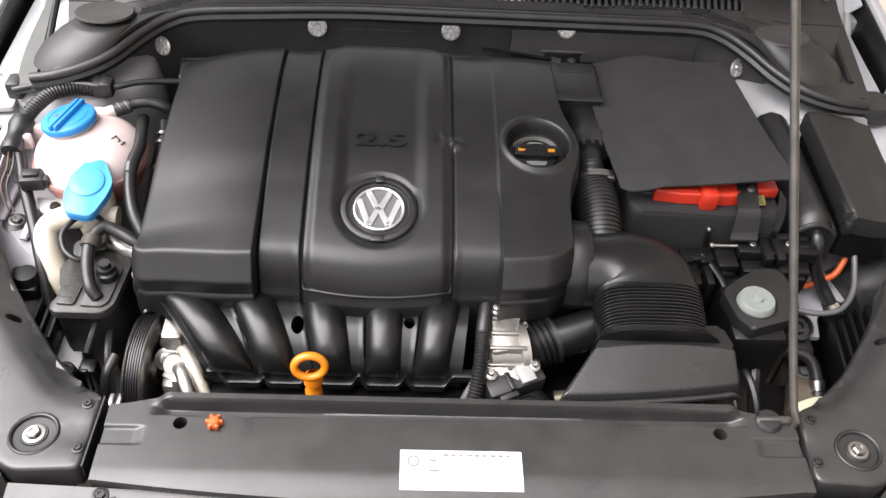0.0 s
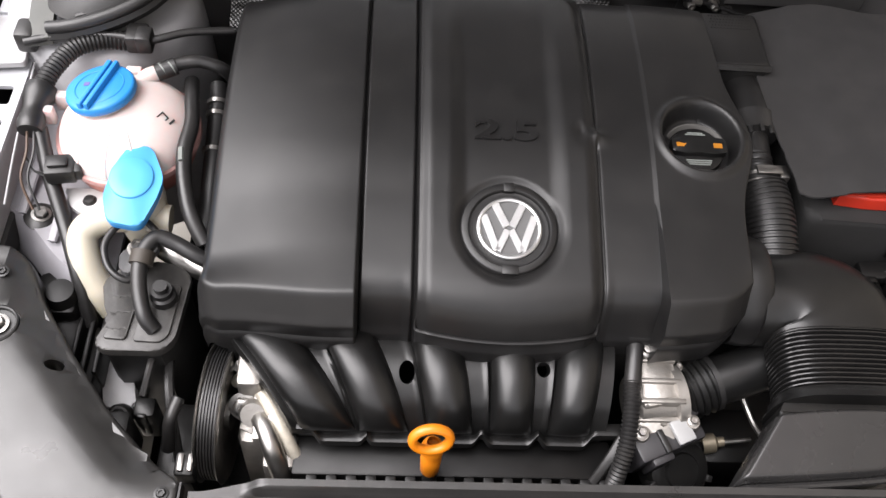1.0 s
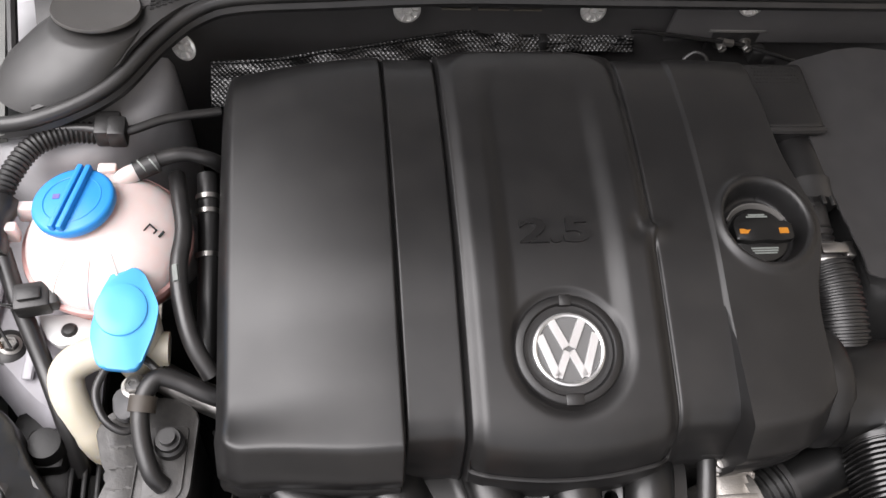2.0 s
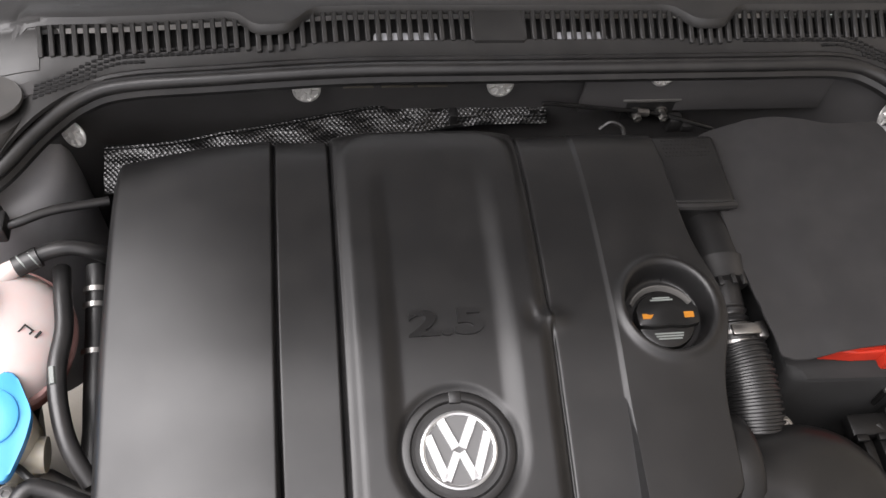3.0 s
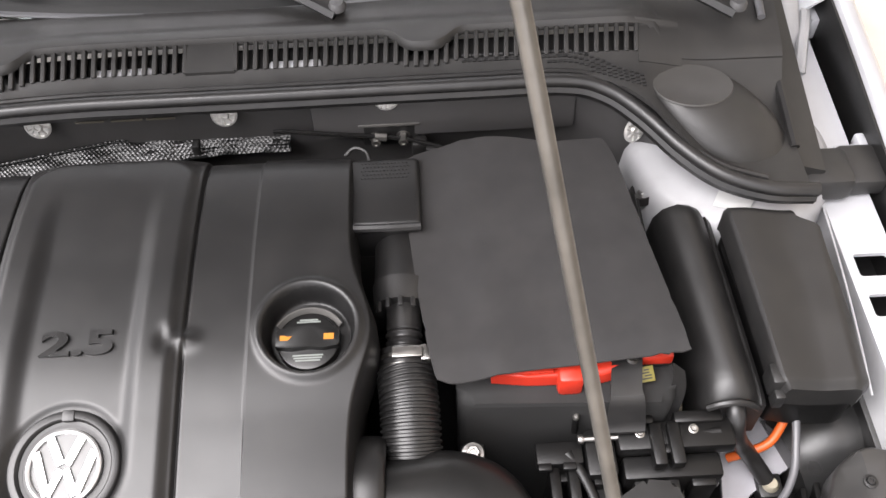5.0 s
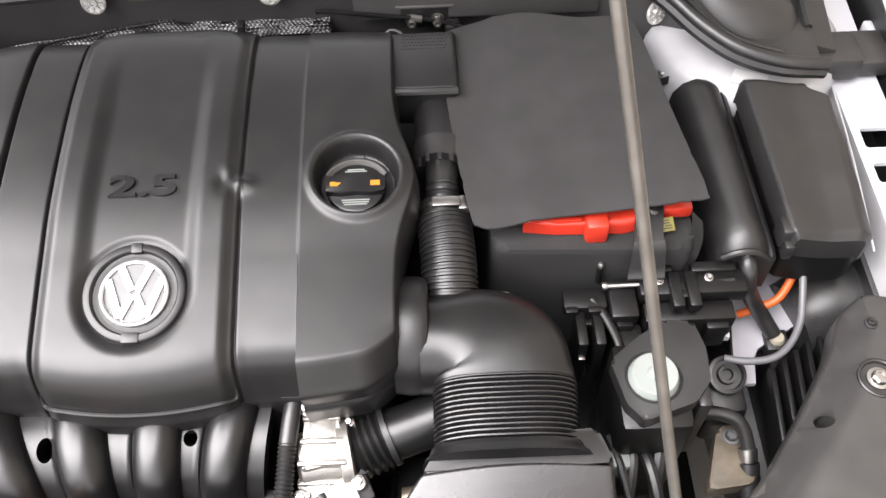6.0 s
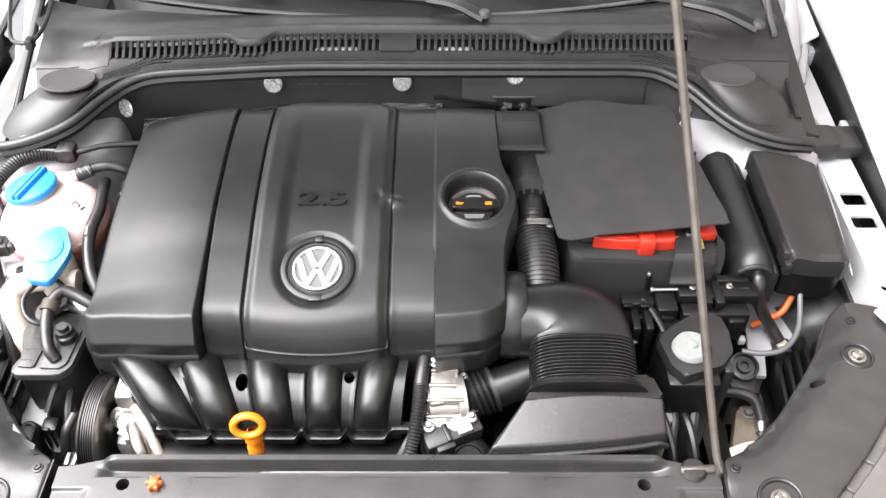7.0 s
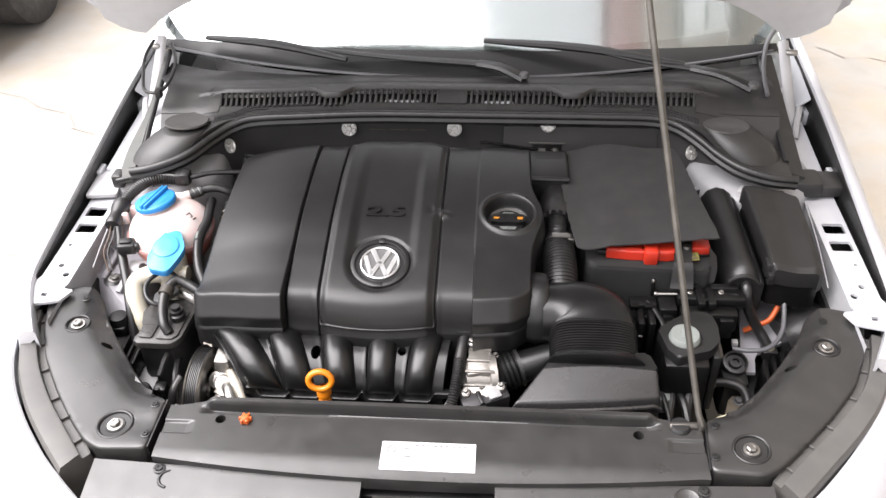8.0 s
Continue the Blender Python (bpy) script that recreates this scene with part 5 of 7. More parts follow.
part("pipe", tube([(-0.409, 0.176, 0.655), (-0.396, 0.168, 0.668), (-0.378, 0.154, 0.672), (-0.356, 0.122, 0.668), (-0.338, 0.094, 0.645), (-0.318, 0.075, 0.61)], 0.0085, 24, 12), surface("grimy_pale_pipe", (0.40, 0.37, 0.31), 0.45, metal=0.3, vary=0.2, coarse=40, dust=0.3), cast, "grimy pale coolant pipe")
part("elbow", tube([(-0.388, 0.140, 0.645), (-0.374, 0.122, 0.664), (-0.362, 0.096, 0.662), (-0.352, 0.075, 0.64), (-0.345, 0.06, 0.60)], 0.0115, 16, 12), STEEL, cast, "silver pipe elbow")

part("lug", lathe([(0, 0.014), (0.011, 0.014), (0.015, 0.008), (0.017, -0.03), (0, -0.03)], pose(-0.400, 0.222, 0.668, 25, 0, 20), 20), ALLOY, cast)
part("strap", box(-0.012, 0.012, -0.045, 0.045, -0.003, 0.003, 0.002, m=pose(-0.372, 0.150, 0.672, 24, 8, -22)), ALLOY, cast, "flat metal strap")
for x, y, z, r in ((-0.372, 0.178, 0.690, 0.007), (-0.362, 0.128, 0.668, 0.006)):
    part("bolt", bolt_head(pose(x, y, z, 28, 0, 0), r, 0.009), STEEL, cast)
for ob in cast.children:
    for v in ob.data.vertices:
        v.co += Vector((0.004, 0.010, 0.014))

# ---- throttle body and air path ----
throttle = thing("throttle_unit", "cast aluminium throttle unit with black connector", "throttle", (0.09, 0.15, 0.62))
barrel = pose(0.084, 0.166, 0.690, 0, 90, 10)
part("housing", join(lathe([(0, -0.034), (0.030, -0.034), (0.034, -0.030), (0.034, 0.010), (0.042, 0.012), (0.042, 0.024), (0.035, 0.026), (0, 0.026)], barrel, 48),
                     prism(rounded([(0.056, 0.140), (0.061, 0.212), (0.094, 0.208), (0.104, 0.150)], 0.008), 0.66, 0.728, 0.006, 2, tops=lambda x, y: 0.10 * (y - 0.18)),
                     prism(rounded([(0.052, 0.124), (0.055, 0.158), (0.094, 0.164), (0.112, 0.140), (0.100, 0.112)], 0.006), 0.655, 0.706, 0.004, 2, tops=lambda x, y: 0.25 * (y - 0.14))), ALLOY, throttle)
for y, x0, x1, z in ((0.196, 0.058, 0.099, 0.7345), (0.171, 0.056, 0.104, 0.7320), (0.148, 0.054, 0.106, 0.7280), (0.134, 0.052, 0.108, 0.7085)):
    part("casting_rib", box(x0, x1, y - 0.003, y + 0.003, z - 0.012, z, 0.0015), ALLOY, throttle)
for x, y, z, r in ((0.056, 0.118, 0.700, 0.010), (0.117, 0.132, 0.703, 0.009), (0.106, 0.196, 0.712, 0.008)):
    part("bolt_boss", lathe([(0, 0.006), (r * 0.8, 0.006), (r, 0.003), (r, -0.03), (0, -0.03)], pose(x, y, z, 12, 0, 0), 20), ALLOY, throttle)
    part("bolt", bolt_head(pose(x, y, z + 0.006, 12, 0, 0), r * 0.5, 0.006), STEEL, throttle)
part("nipple", lathe([(0.0055, -0.03), (0.0055, 0.0), (0.008, 0.001), (0.008, 0.006), (0.005, 0.008), (0.005, 0.013), (0, 0.014)], pose(0.064, 0.203, 0.737, 6, 0, 0), 18), STEEL, throttle, "bright test nipple")
PLUG = surface("grey_black_connector", (0.022, 0.021, 0.023), 0.45, vary=0.1, grain=900, bump=0.15)
cmx = pose(0.092, 0.118, 0.694, 8, 0, 24)
conn = part("connector", join(box(-0.046, 0.040, -0.016, 0.014, -0.05, 0.006, 0.004, m=cmx), box(-0.034, -0.006, -0.024, -0.014, -0.04, 0.003, 0.003, m=cmx), box(0.008, 0.044, 0.010, 0.024, -0.04, 0.009, 0.003, m=cmx)), PLUG, throttle, "dark grey electrical connector")
part("connector_tab", box(0.002, 0.024, -0.014, 0.014, 0.006, 0.013, 0.002, m=cmx), surface("pale_connector_plastic", (0.26, 0.26, 0.26), 0.45), conn, "pale locking tab")
part("connector_clip", box(-0.016, -0.008, -0.016, 0.012, 0.004, 0.010, 0.002, m=cmx), DEEP, conn)
for x in (-0.026, -0.003):
    part("connector_screw", bolt_head(cmx @ pose(x, 0.016, 0.004), 0.004, 0.006), STEEL, conn)
motor = part("motor", lathe([(0, 0.010), (0.020, 0.010), (0.022, 0.007), (0.030, 0.007), (0.036, 0.003), (0.038, -0.004), (0.038, -0.03), (0, -0.03)], pose(0.112, 0.096, 0.650, 32, 6, 10), 40), RUNNER, throttle, "round black actuator cover")
for k in range(5):
    a = radians(200 + 35 * k)
    part("cover_clip", box(-0.004, 0.004, -0.004, 0.004, -0.012, 0.006, 0.0015, m=pose(0.112, 0.096, 0.650, 32, 6, 10) @ pose(0.038 * math.cos(a), 0.038 * math.sin(a), 0, 0, 0, 200 + 35 * k)), DEEP, motor)
intake_hose = thing("throttle_hose", "ribbed black hose to the throttle body", "hose", (0.16, 0.18, 0.65))
part("boot", tube([(0.108, 0.172, 0.690), (0.125, 0.178, 0.693), (0.146, 0.186, 0.697)], 0.031, 20, 28, ripple=0.004, pitch=0.010), RUNNER, intake_hose, "ribbed rubber boot")
part("pipe", tube([(0.142, 0.184, 0.697), (0.18, 0.194, 0.704), (0.23, 0.208, 0.710), (0.28, 0.215, 0.70)], 0.0290, 20, 28), RUNNER, intake_hose)
part("clamp", tube([(0.146, 0.186, 0.697), (0.152, 0.188, 0.698)], 0.0345, 4, 28), DEEP, intake_hose)

duct = thing("air_intake_duct", "black air intake duct with ribbed bellows", "air duct", (0.27, 0.2, 0.62))


def duct_ring(cx, cy, cz, half, high, turn, n=40, power=3.2):
    """A rounded-box ring across a duct that heads along turn (degrees, 0: towards the nose)."""
    out = []
    for i in range(n):
        a = 2 * math.pi * i / n
        c, s = math.cos(a), math.sin(a)
        w = half * math.copysign(abs(c) ** (2 / power), c)
        h = high * math.copysign(abs(s) ** (2 / power), s)
        t = radians(turn)
        out.append(Vector((cx + w * math.cos(t), cy + w * math.sin(t), cz + h)))
    return out


elbow = [duct_ring(0.188, 0.262, 0.762, 0.052, 0.052, 90, power=2.2), duct_ring(0.215, 0.263, 0.763, 0.054, 0.052, 82, power=2.3), duct_ring(0.242, 0.262, 0.765, 0.061, 0.050, 66, power=2.5),
         duct_ring(0.263, 0.252, 0.766, 0.068, 0.047, 45, power=2.7), duct_ring(0.273, 0.236, 0.766, 0.073, 0.044, 22, power=3.0), duct_ring(0.275, 0.215, 0.764, 0.074, 0.041, 3, power=3.2), duct_ring(0.275, 0.205, 0.763, 0.073, 0.040, 0, power=3.2)]
fine = []
for a, b, c, d in zip([elbow[0]] + elbow[:-2], elbow[:-1], elbow[1:], elbow[2:] + [elbow[-1]]):
    for q in range(5):
        t = q / 5
        fine.append([0.5 * (2 * w + (y_ - v) * t + (2 * v - 5 * w + 4 * y_ - z_) * t * t + (3 * w - v - 3 * y_ + z_) * t ** 3) for v, w, y_, z_ in zip(a, b, c, d)])
fine.append(elbow[-1])
part("elbow", loft(fine), RUNNER, duct, "glossy black duct elbow", angle=70)
bell = []
for i in range(105):
    t = i / 104
    k = sm(-0.6, 0.6, math.cos(2 * math.pi * i / 8))
    bell.append(duct_ring(0.275 - 0.001 * t, 0.207 - 0.068 * t, 0.763 - 0.012 * t, 0.0755 + 0.0062 * (k - 1), 0.0415 + 0.0062 * (k - 1), 0, 48))
part("bellows", loft(bell), HOSE, duct, "black ribbed rubber bellows", angle=35)
part("bellows_collar", loft([duct_ring(0.274, 0.140 - dy, 0.751 - dy * 0.2, 0.075 + g, 0.040 + g, 0, 48) for dy, g in ((-0.002, 0), (0.0, 0.004), (0.006, 0.006), (0.010, 0.010), (0.014, 0.012))]), RUNNER, duct)


SNORKEL = surface("matt_grey_black_plastic", (0.017, 0.0165, 0.0165), 0.27, vary=0.05, grain=1500, bump=0.10, dust=0.02, uneven=0.02, spec=0.55)


def snorkel(u, v):
    """The inlet box: a lid that slopes down towards the nose, rolled over at its edges."""
    back = Vector((0.186 + 0.190 * u, 0.114 + 0.006 * math.sin(math.pi * u), 0.782))
    front = Vector((0.134 + 0.244 * u, 0.044 + 0.010 * u + 0.016 * u ** 3, 0.7605))
    p = back.lerp(front, v)
    p.z += 0.004 * math.sin(math.pi * u)
    for d in (u * 0.22, (1 - u) * 0.22, v * 0.08, (1 - v) * 0.08):
        p.z -= 0.010 * max(0, 1 - d / 0.007) ** 2.2
    return tuple(p)


SU = [0, 0.004, 0.010, 0.018, 0.026, 0.034] + [0.05 + 0.9 * i / 30 for i in range(31)] + [0.966, 0.974, 0.982, 0.990, 0.996, 1]
SV = [0, 0.012, 0.03, 0.05, 0.07, 0.09] + [0.11 + 0.78 * i / 20 for i in range(21)] + [0.91, 0.93, 0.95, 0.97, 0.988, 1]
part("snorkel", sheet(snorkel, 0, 0, 0.045, us=SU, vs=SV), SNORKEL, duct, "smooth flared inlet box", angle=60)
part("snorkel_lip", tube([Vector(snorkel(i / 20, 1.0)) + Vector((0, -0.004, -0.004)) for i in range(21)], 0.0042, 60, 8), SNORKEL, duct, "rolled front lip of the inlet box")
part("snorkel_step", prism(rounded([(0.186, 0.112), (0.206, 0.146), (0.364, 0.152), (0.378, 0.118)], 0.006), 0.725, 0.780, 0.004, 3, tops=lambda x, y: -0.004 + 0.15 * (y - 0.12) - 3.0 * max(0, abs(x - 0.28) - 0.07) ** 2), RUNNER, duct, "stepped collar behind the inlet box")

breather = thing("breather_hose", "black corrugated breather hose with steel clamp", "hose", (0.21, 0.4, 0.72))
part("neck", tube([(0.2185, 0.475, 0.812), (0.2185, 0.450, 0.808), (0.2180, 0.420, 0.802)], lambda s: 0.0190 + 0.0015 * math.cos(40 * s) * (s > 0.55), 40, 24), RUBBER, breather)
part("cuff", tube([(0.2178, 0.424, 0.802), (0.2178, 0.398, 0.796)], 0.0262, 6, 32), RUBBER, breather)
part("corrugation", tube([(0.2185, 0.400, 0.799), (0.2215, 0.370, 0.795), (0.2225, 0.330, 0.783), (0.2225, 0.295, 0.762), (0.223, 0.268, 0.73)], lambda s: 0.0292 + 0.0024 * sm(-0.5, 0.5, math.cos(2 * math.pi * 25 * s)), 401, 32), DEEP, breather, "corrugated rubber tube", angle=35)
part("clamp", join(tube([(0.2178, 0.417, 0.8005), (0.2178, 0.413, 0.7995)], 0.0272, 4, 32), tube([(0.2178, 0.406, 0.798), (0.2178, 0.402, 0.797)], 0.0274, 4, 32)), STEEL, breather, "steel spring clamp")
part("clamp_lug", join(box(0.206, 0.238, 0.403, 0.416, 0.8245, 0.8285, 0.0015), box(0.236, 0.248, 0.401, 0.420, 0.812, 0.824, 0.002)), STEEL, breather)

loom = thing("wiring_loom", "black corrugated wiring conduit beside the manifold", "wiring", (0.045, 0.13, 0.68))
part("sleeve", tube([(0.052, 0.222, 0.748), (0.048, 0.195, 0.744), (0.044, 0.165, 0.734)], 0.0098, 16, 14), RUBBER, loom)
part("conduit", tube([(0.044, 0.167, 0.735), (0.041, 0.13, 0.722), (0.036, 0.10, 0.706), (0.028, 0.075, 0.682), (0.024, 0.060, 0.64)], 0.0085, 40, 14, ripple=0.002, pitch=0.0045), RUBBER, loom, "corrugated conduit")
part("clip", box(0.036, 0.075, 0.206, 0.226, 0.752, 0.764, 0.004), PLASTIC, loom)


# ---- coolant tank side ----
tank = thing("coolant_tank", "translucent pinkish-white coolant expansion tank", "coolant tank", (-0.56, 0.45, 0.70))
TC = Vector((-0.560, 0.472, 0.770))


def tank_ring(z, k):
    return [(TC.x + 0.083 * k * math.cos(a), TC.y + 0.083 * k * math.sin(a), TC.z + z) for a in (2 * math.pi * i / 56 for i in range(56))]


part("upper_shell", loft([tank_ring(0.056 * math.sin(a), math.cos(a)) for a in (radians(2 + 88 * i / 20) for i in range(21))], caps=False), TANK, tank, angle=80)
part("lower_shell", loft([tank_ring(-0.075 * math.sin(a), 0.985 * math.cos(a) ** 0.7) for a in (radians(88 * i / 16) for i in range(17))], caps=False), surface("coolant_filled_plastic", (0.40, 0.15, 0.12), 0.42, vary=0.10, coarse=14, bump=0.06), tank, "pink lower half tinted by coolant", angle=80)
part("seam_flange", loft([tank_ring(z, k) for z, k in ((-0.004, 0.98), (-0.004, 1.045), (0.0, 1.055), (0.004, 1.045), (0.005, 0.98))], caps=False), surface("pink_seam_plastic", (0.36, 0.20, 0.185), 0.42, vary=0.08, bump=0.05), tank, "pinkish moulded seam")
for ang in (-125, -98, -72):
    part("rib", tube([TC + Vector((0.0825 * math.cos(e) * math.cos(radians(ang)), 0.0825 * math.cos(e) * math.sin(radians(ang)), 0.0555 * math.sin(e))) for e in (radians(8 + 10 * k) for k in range(6))], 0.0016, 24, 6), TANK, tank)
nk = pose(-0.582, 0.484, 0.818, -5, -9, 0)
part("neck", lathe([(0.036, -0.02), (0.036, 0.006), (0, 0.006)], nk, 40), TANK, tank)
cap = part("cap", lathe([(0.0405, 0.006), (0.0415, 0.008), (0.0415, 0.0145), (0.0405, 0.0165), (0.038, 0.0178), (0.0, 0.0182)], nk, 64), BLUE, tank, "bright blue screw cap")
for dx in (-0.0045, 0.0045):
    part("grip_ridge", box(dx - 0.0032, dx + 0.0032, -0.0405, 0.0405, 0.016, 0.0255, 0.0022, m=nk @ pose(0, 0, 0, 0, 0, -14)), BLUE, cap)
part("cap_line", lathe([(0.0285, 0.0183), (0.0292, 0.0187), (0.0298, 0.0183)], nk, 48), BLUE, cap)
part("cap_symbol", box(-0.020, -0.013, 0.002, 0.008, 0.0182, 0.0186, 0, m=nk), surface("violet_print", (0.10, 0.08, 0.25), 0.5, bump=0), cap)
part("spout", tube([(-0.548, 0.522, 0.803), (-0.539, 0.531, 0.809), (-0.528, 0.538, 0.811)], lambda s: 0.014 - 0.005 * s, 10, 16), TANK, tank, "hose spout")
mk = pose(-0.5075, 0.4555, 0.8105, 8, 34, -34) @ Matrix.Scale(1.15, 4)
part("print_mark", join(box(-0.010, -0.0085, -0.006, 0.006, 0, 0.0006, 0, m=mk), box(-0.002, -0.0005, -0.006, 0.006, 0, 0.0006, 0, m=mk), box(-0.010, -0.0005, 0.0045, 0.006, 0, 0.0006, 0, m=mk), box(-0.010, -0.0005, -0.006, -0.0045, 0, 0.0006, 0, m=mk), box(0.003, 0.0055, -0.004, 0.009, 0, 0.0006, 0, m=mk), box(0.0055, 0.007, -0.008, -0.003, 0, 0.0006, 0, m=mk)), INK, tank, "small black printed symbol")
part("bracket", prism(rounded([(-0.632, 0.404), (-0.575, 0.404), (-0.570, 0.374), (-0.606, 0.368), (-0.618, 0.376)], 0.004), 0.733, 0.741, 0.002), WHITE, tank, "white mounting bracket")
part("bracket_screw", lathe([(0, 0.005), (0.006, 0.004), (0.0085, 0.0), (0, 0)], pose(-0.598, 0.386, 0.741), 20), PLASTIC, tank)
for x, y in ((-0.640, 0.500), (-0.655, 0.475), (-0.563, 0.548)):
    part("lug", box(x - 0.010, x + 0.010, y - 0.006, y + 0.006, 0.78, 0.805, 0.003), TANK, tank)

sensor = thing("level_sensor_plug", "black level sensor plug with thin wires", "plug", (-0.615, 0.402, 0.765))
pm = pose(-0.626, 0.404, 0.776, 0, 0, 8) @ Matrix.Scale(1.25, 4)
part("body", join(box(-0.014, 0.014, -0.012, 0.012, -0.008, 0.010, 0.003, m=pm), box(0.010, 0.020, -0.010, 0.010, -0.006, 0.008, 0.002, m=pm)), PLASTIC, sensor)
part("lock", box(-0.010, 0.008, -0.006, 0.006, 0.010, 0.014, 0.0015, m=pm), DEEP, sensor)
for dy in (-0.003, 0.003):
    part("wire", tube([(-0.625, 0.400 + dy, 0.768), (-0.640, 0.398 + dy, 0.772), (-0.658, 0.402, 0.775), (-0.668, 0.415, 0.782)], 0.0013, 16, 6), PLASTIC, sensor)

washer = thing("washer_filler_neck", "cream plastic washer filler neck with blue flap cap", "filler neck", (-0.56, 0.33, 0.55))
part("pipe", tube([(-0.495, 0.357, 0.748), (-0.530, 0.357, 0.750), (-0.572, 0.354, 0.748), (-0.596, 0.338, 0.738), (-0.590, 0.308, 0.715), (-0.572, 0.288, 0.680), (-0.555, 0.282, 0.62)], lambda s: 0.0178 + 0.0016 * sm(0.66, 0.70, s), 60, 22), CREAM, washer, "cream moulded filler pipe")
part("shoulder", loft([[(-0.532 + k * 0.031 * math.cos(a), 0.372 + k * 0.036 * math.sin(a), z) for a in (2 * math.pi * i / 32 for i in range(32))] for z, k in ((0.690, 0.75), (0.735, 0.95), (0.766, 1.0), (0.778, 0.95), (0.780, 0.8))]), CREAM, washer)
FLAP = [(-0.543, 0.422), (-0.519, 0.423), (-0.499, 0.381), (-0.503, 0.354), (-0.516, 0.315), (-0.554, 0.319), (-0.563, 0.352), (-0.556, 0.394)]
tilt = pose(-0.534, 0.37, 0.797, 9, 5, 0) @ pose(0.534, -0.37, 0)
flap = part("flap_cap", prism(rounded(FLAP, 0.010), -0.004, 0.003, 0.0025, 2, tilt), PALE_BLUE, washer, "pale blue flap cap")
part("flap_dome", loft([[tilt @ Vector((-0.535 + k * 0.0255 * math.cos(a), 0.377 + k * 0.028 * math.sin(a), z)) for a in (2 * math.pi * i / 36 for i in range(36))] for z, k in ((0.002, 1.0), (0.0055, 0.96), (0.0068, 0.85), (0.0072, 0.4), (0.0072, 0.01))]), PALE_BLUE, flap)
part("flap_rim", prism(rounded([(x * 0.97 - 0.534 * 0.03, y * 0.97 + 0.37 * 0.03) for x, y in FLAP], 0.010), -0.014, -0.004, 0, 1, tilt), BLUE, flap)

canister = thing("plastic_canister", "black plastic canister with ribbed grey lid", "canister", (-0.515, 0.25, 0.5))
LID = [(-0.562, 0.205), (-0.552, 0.196), (-0.487, 0.196), (-0.473, 0.212), (-0.466, 0.300), (-0.500, 0.318), (-0.548, 0.306), (-0.568, 0.288), (-0.558, 0.248), (-0.550, 0.236)]
part("body", prism([(-0.515 + (x + 0.515) * 0.88, 0.252 + (y - 0.252) * 0.88) for x, y in LID], 0.50, 0.706, 0.002), DEEP, canister)
LIDGREY = surface("dusty_canister_plastic", (0.022, 0.021, 0.020), 0.46, vary=0.15, coarse=40, grain=500, bump=0.3, dust=0.35, dust_color=(0.06, 0.056, 0.05))
lid = part("lid", prism(rounded(LID, 0.010), 0.706, 0.719, 0.003), LIDGREY, canister, "dusty black lid with raised fields")
part("lid_field", prism(rounded([(-0.553, 0.210), (-0.527, 0.208), (-0.520, 0.285), (-0.548, 0.296), (-0.558, 0.284), (-0.547, 0.250), (-0.541, 0.236)], 0.005), 0.719, 0.7225, 0.001), LIDGREY, lid)
part("lid_field", prism(rounded([(-0.519, 0.207), (-0.488, 0.206), (-0.480, 0.216), (-0.475, 0.282), (-0.512, 0.284)], 0.005), 0.719, 0.7225, 0.001), LIDGREY, lid)
for k in range(9):
    part("moulded_mark", box(-0.0010, 0.0010, -0.004 + 0.0015 * (k % 3), 0.005, 0, 0.0008, 0, m=pose(-0.546 + 0.009 * (k % 3) , 0.222 + 0.021 * (k // 3), 0.7224, 0, 0, 70 + 12 * (k % 2))), LIDGREY, lid)
part("valve", join(lathe([(0.015, 0), (0.015, 0.012), (0.012, 0.014), (0.012, 0.022), (0, 0.022)], pose(-0.492, 0.262, 0.722), 24), lathe([(0.008, 0), (0.008, 0.03), (0, 0.03)], pose(-0.492, 0.262, 0.722), 16)), DEEP, canister, "black purge valve")

ring_hose = thing("looped_hose", "thin black hose bent in a loop", "hose", (-0.53, 0.30, 0.72))
part("loop", tube([(-0.500, 0.325, 0.760), (-0.522, 0.342, 0.766), (-0.546, 0.336, 0.766), (-0.560, 0.310, 0.762), (-0.553, 0.284, 0.755), (-0.535, 0.271, 0.748), (-0.518, 0.278, 0.742)], 0.0042, 48, 10), RUBBER, ring_hose)
part("bolt", bolt_head(pose(-0.529, 0.321, 0.738), 0.0085, 0.010), STEEL, ring_hose, "bright hex bolt")
part("plate", prism(rounded([(-0.550, 0.315), (-0.515, 0.338), (-0.505, 0.322), (-0.535, 0.285), (-0.547, 0.292)], 0.005), 0.728, 0.737, 0.002), BARE, ring_hose, "grey metal bracket plate")

fat_hose = thing("bent_hose", "thick black hose bent over the canister lid", "hose", (-0.5, 0.27, 0.72))
part("hose", tube([(-0.497, 0.222, 0.722), (-0.507, 0.232, 0.735), (-0.516, 0.262, 0.748), (-0.516, 0.292, 0.762), (-0.503, 0.316, 0.768), (-0.482, 0.314, 0.762), (-0.455, 0.303, 0.752), (-0.425, 0.298, 0.735)], 0.0092, 60, 16), RUBBER, fat_hose)
part("clip", tube([(-0.516, 0.285, 0.759), (-0.514, 0.300, 0.764)], 0.0135, 6, 16), surface("brown_tape", (0.03, 0.024, 0.018), 0.6), fat_hose, "worn brown tape")
silver = thing("metal_pipe_stub", "bright metal pipe stub beside the engine cover", "pipe", (-0.46, 0.31, 0.7))
part("pipe", tube([(-0.505, 0.340, 0.715), (-0.475, 0.322, 0.715), (-0.44, 0.305, 0.712)], 0.016, 12, 18), STEEL, silver)

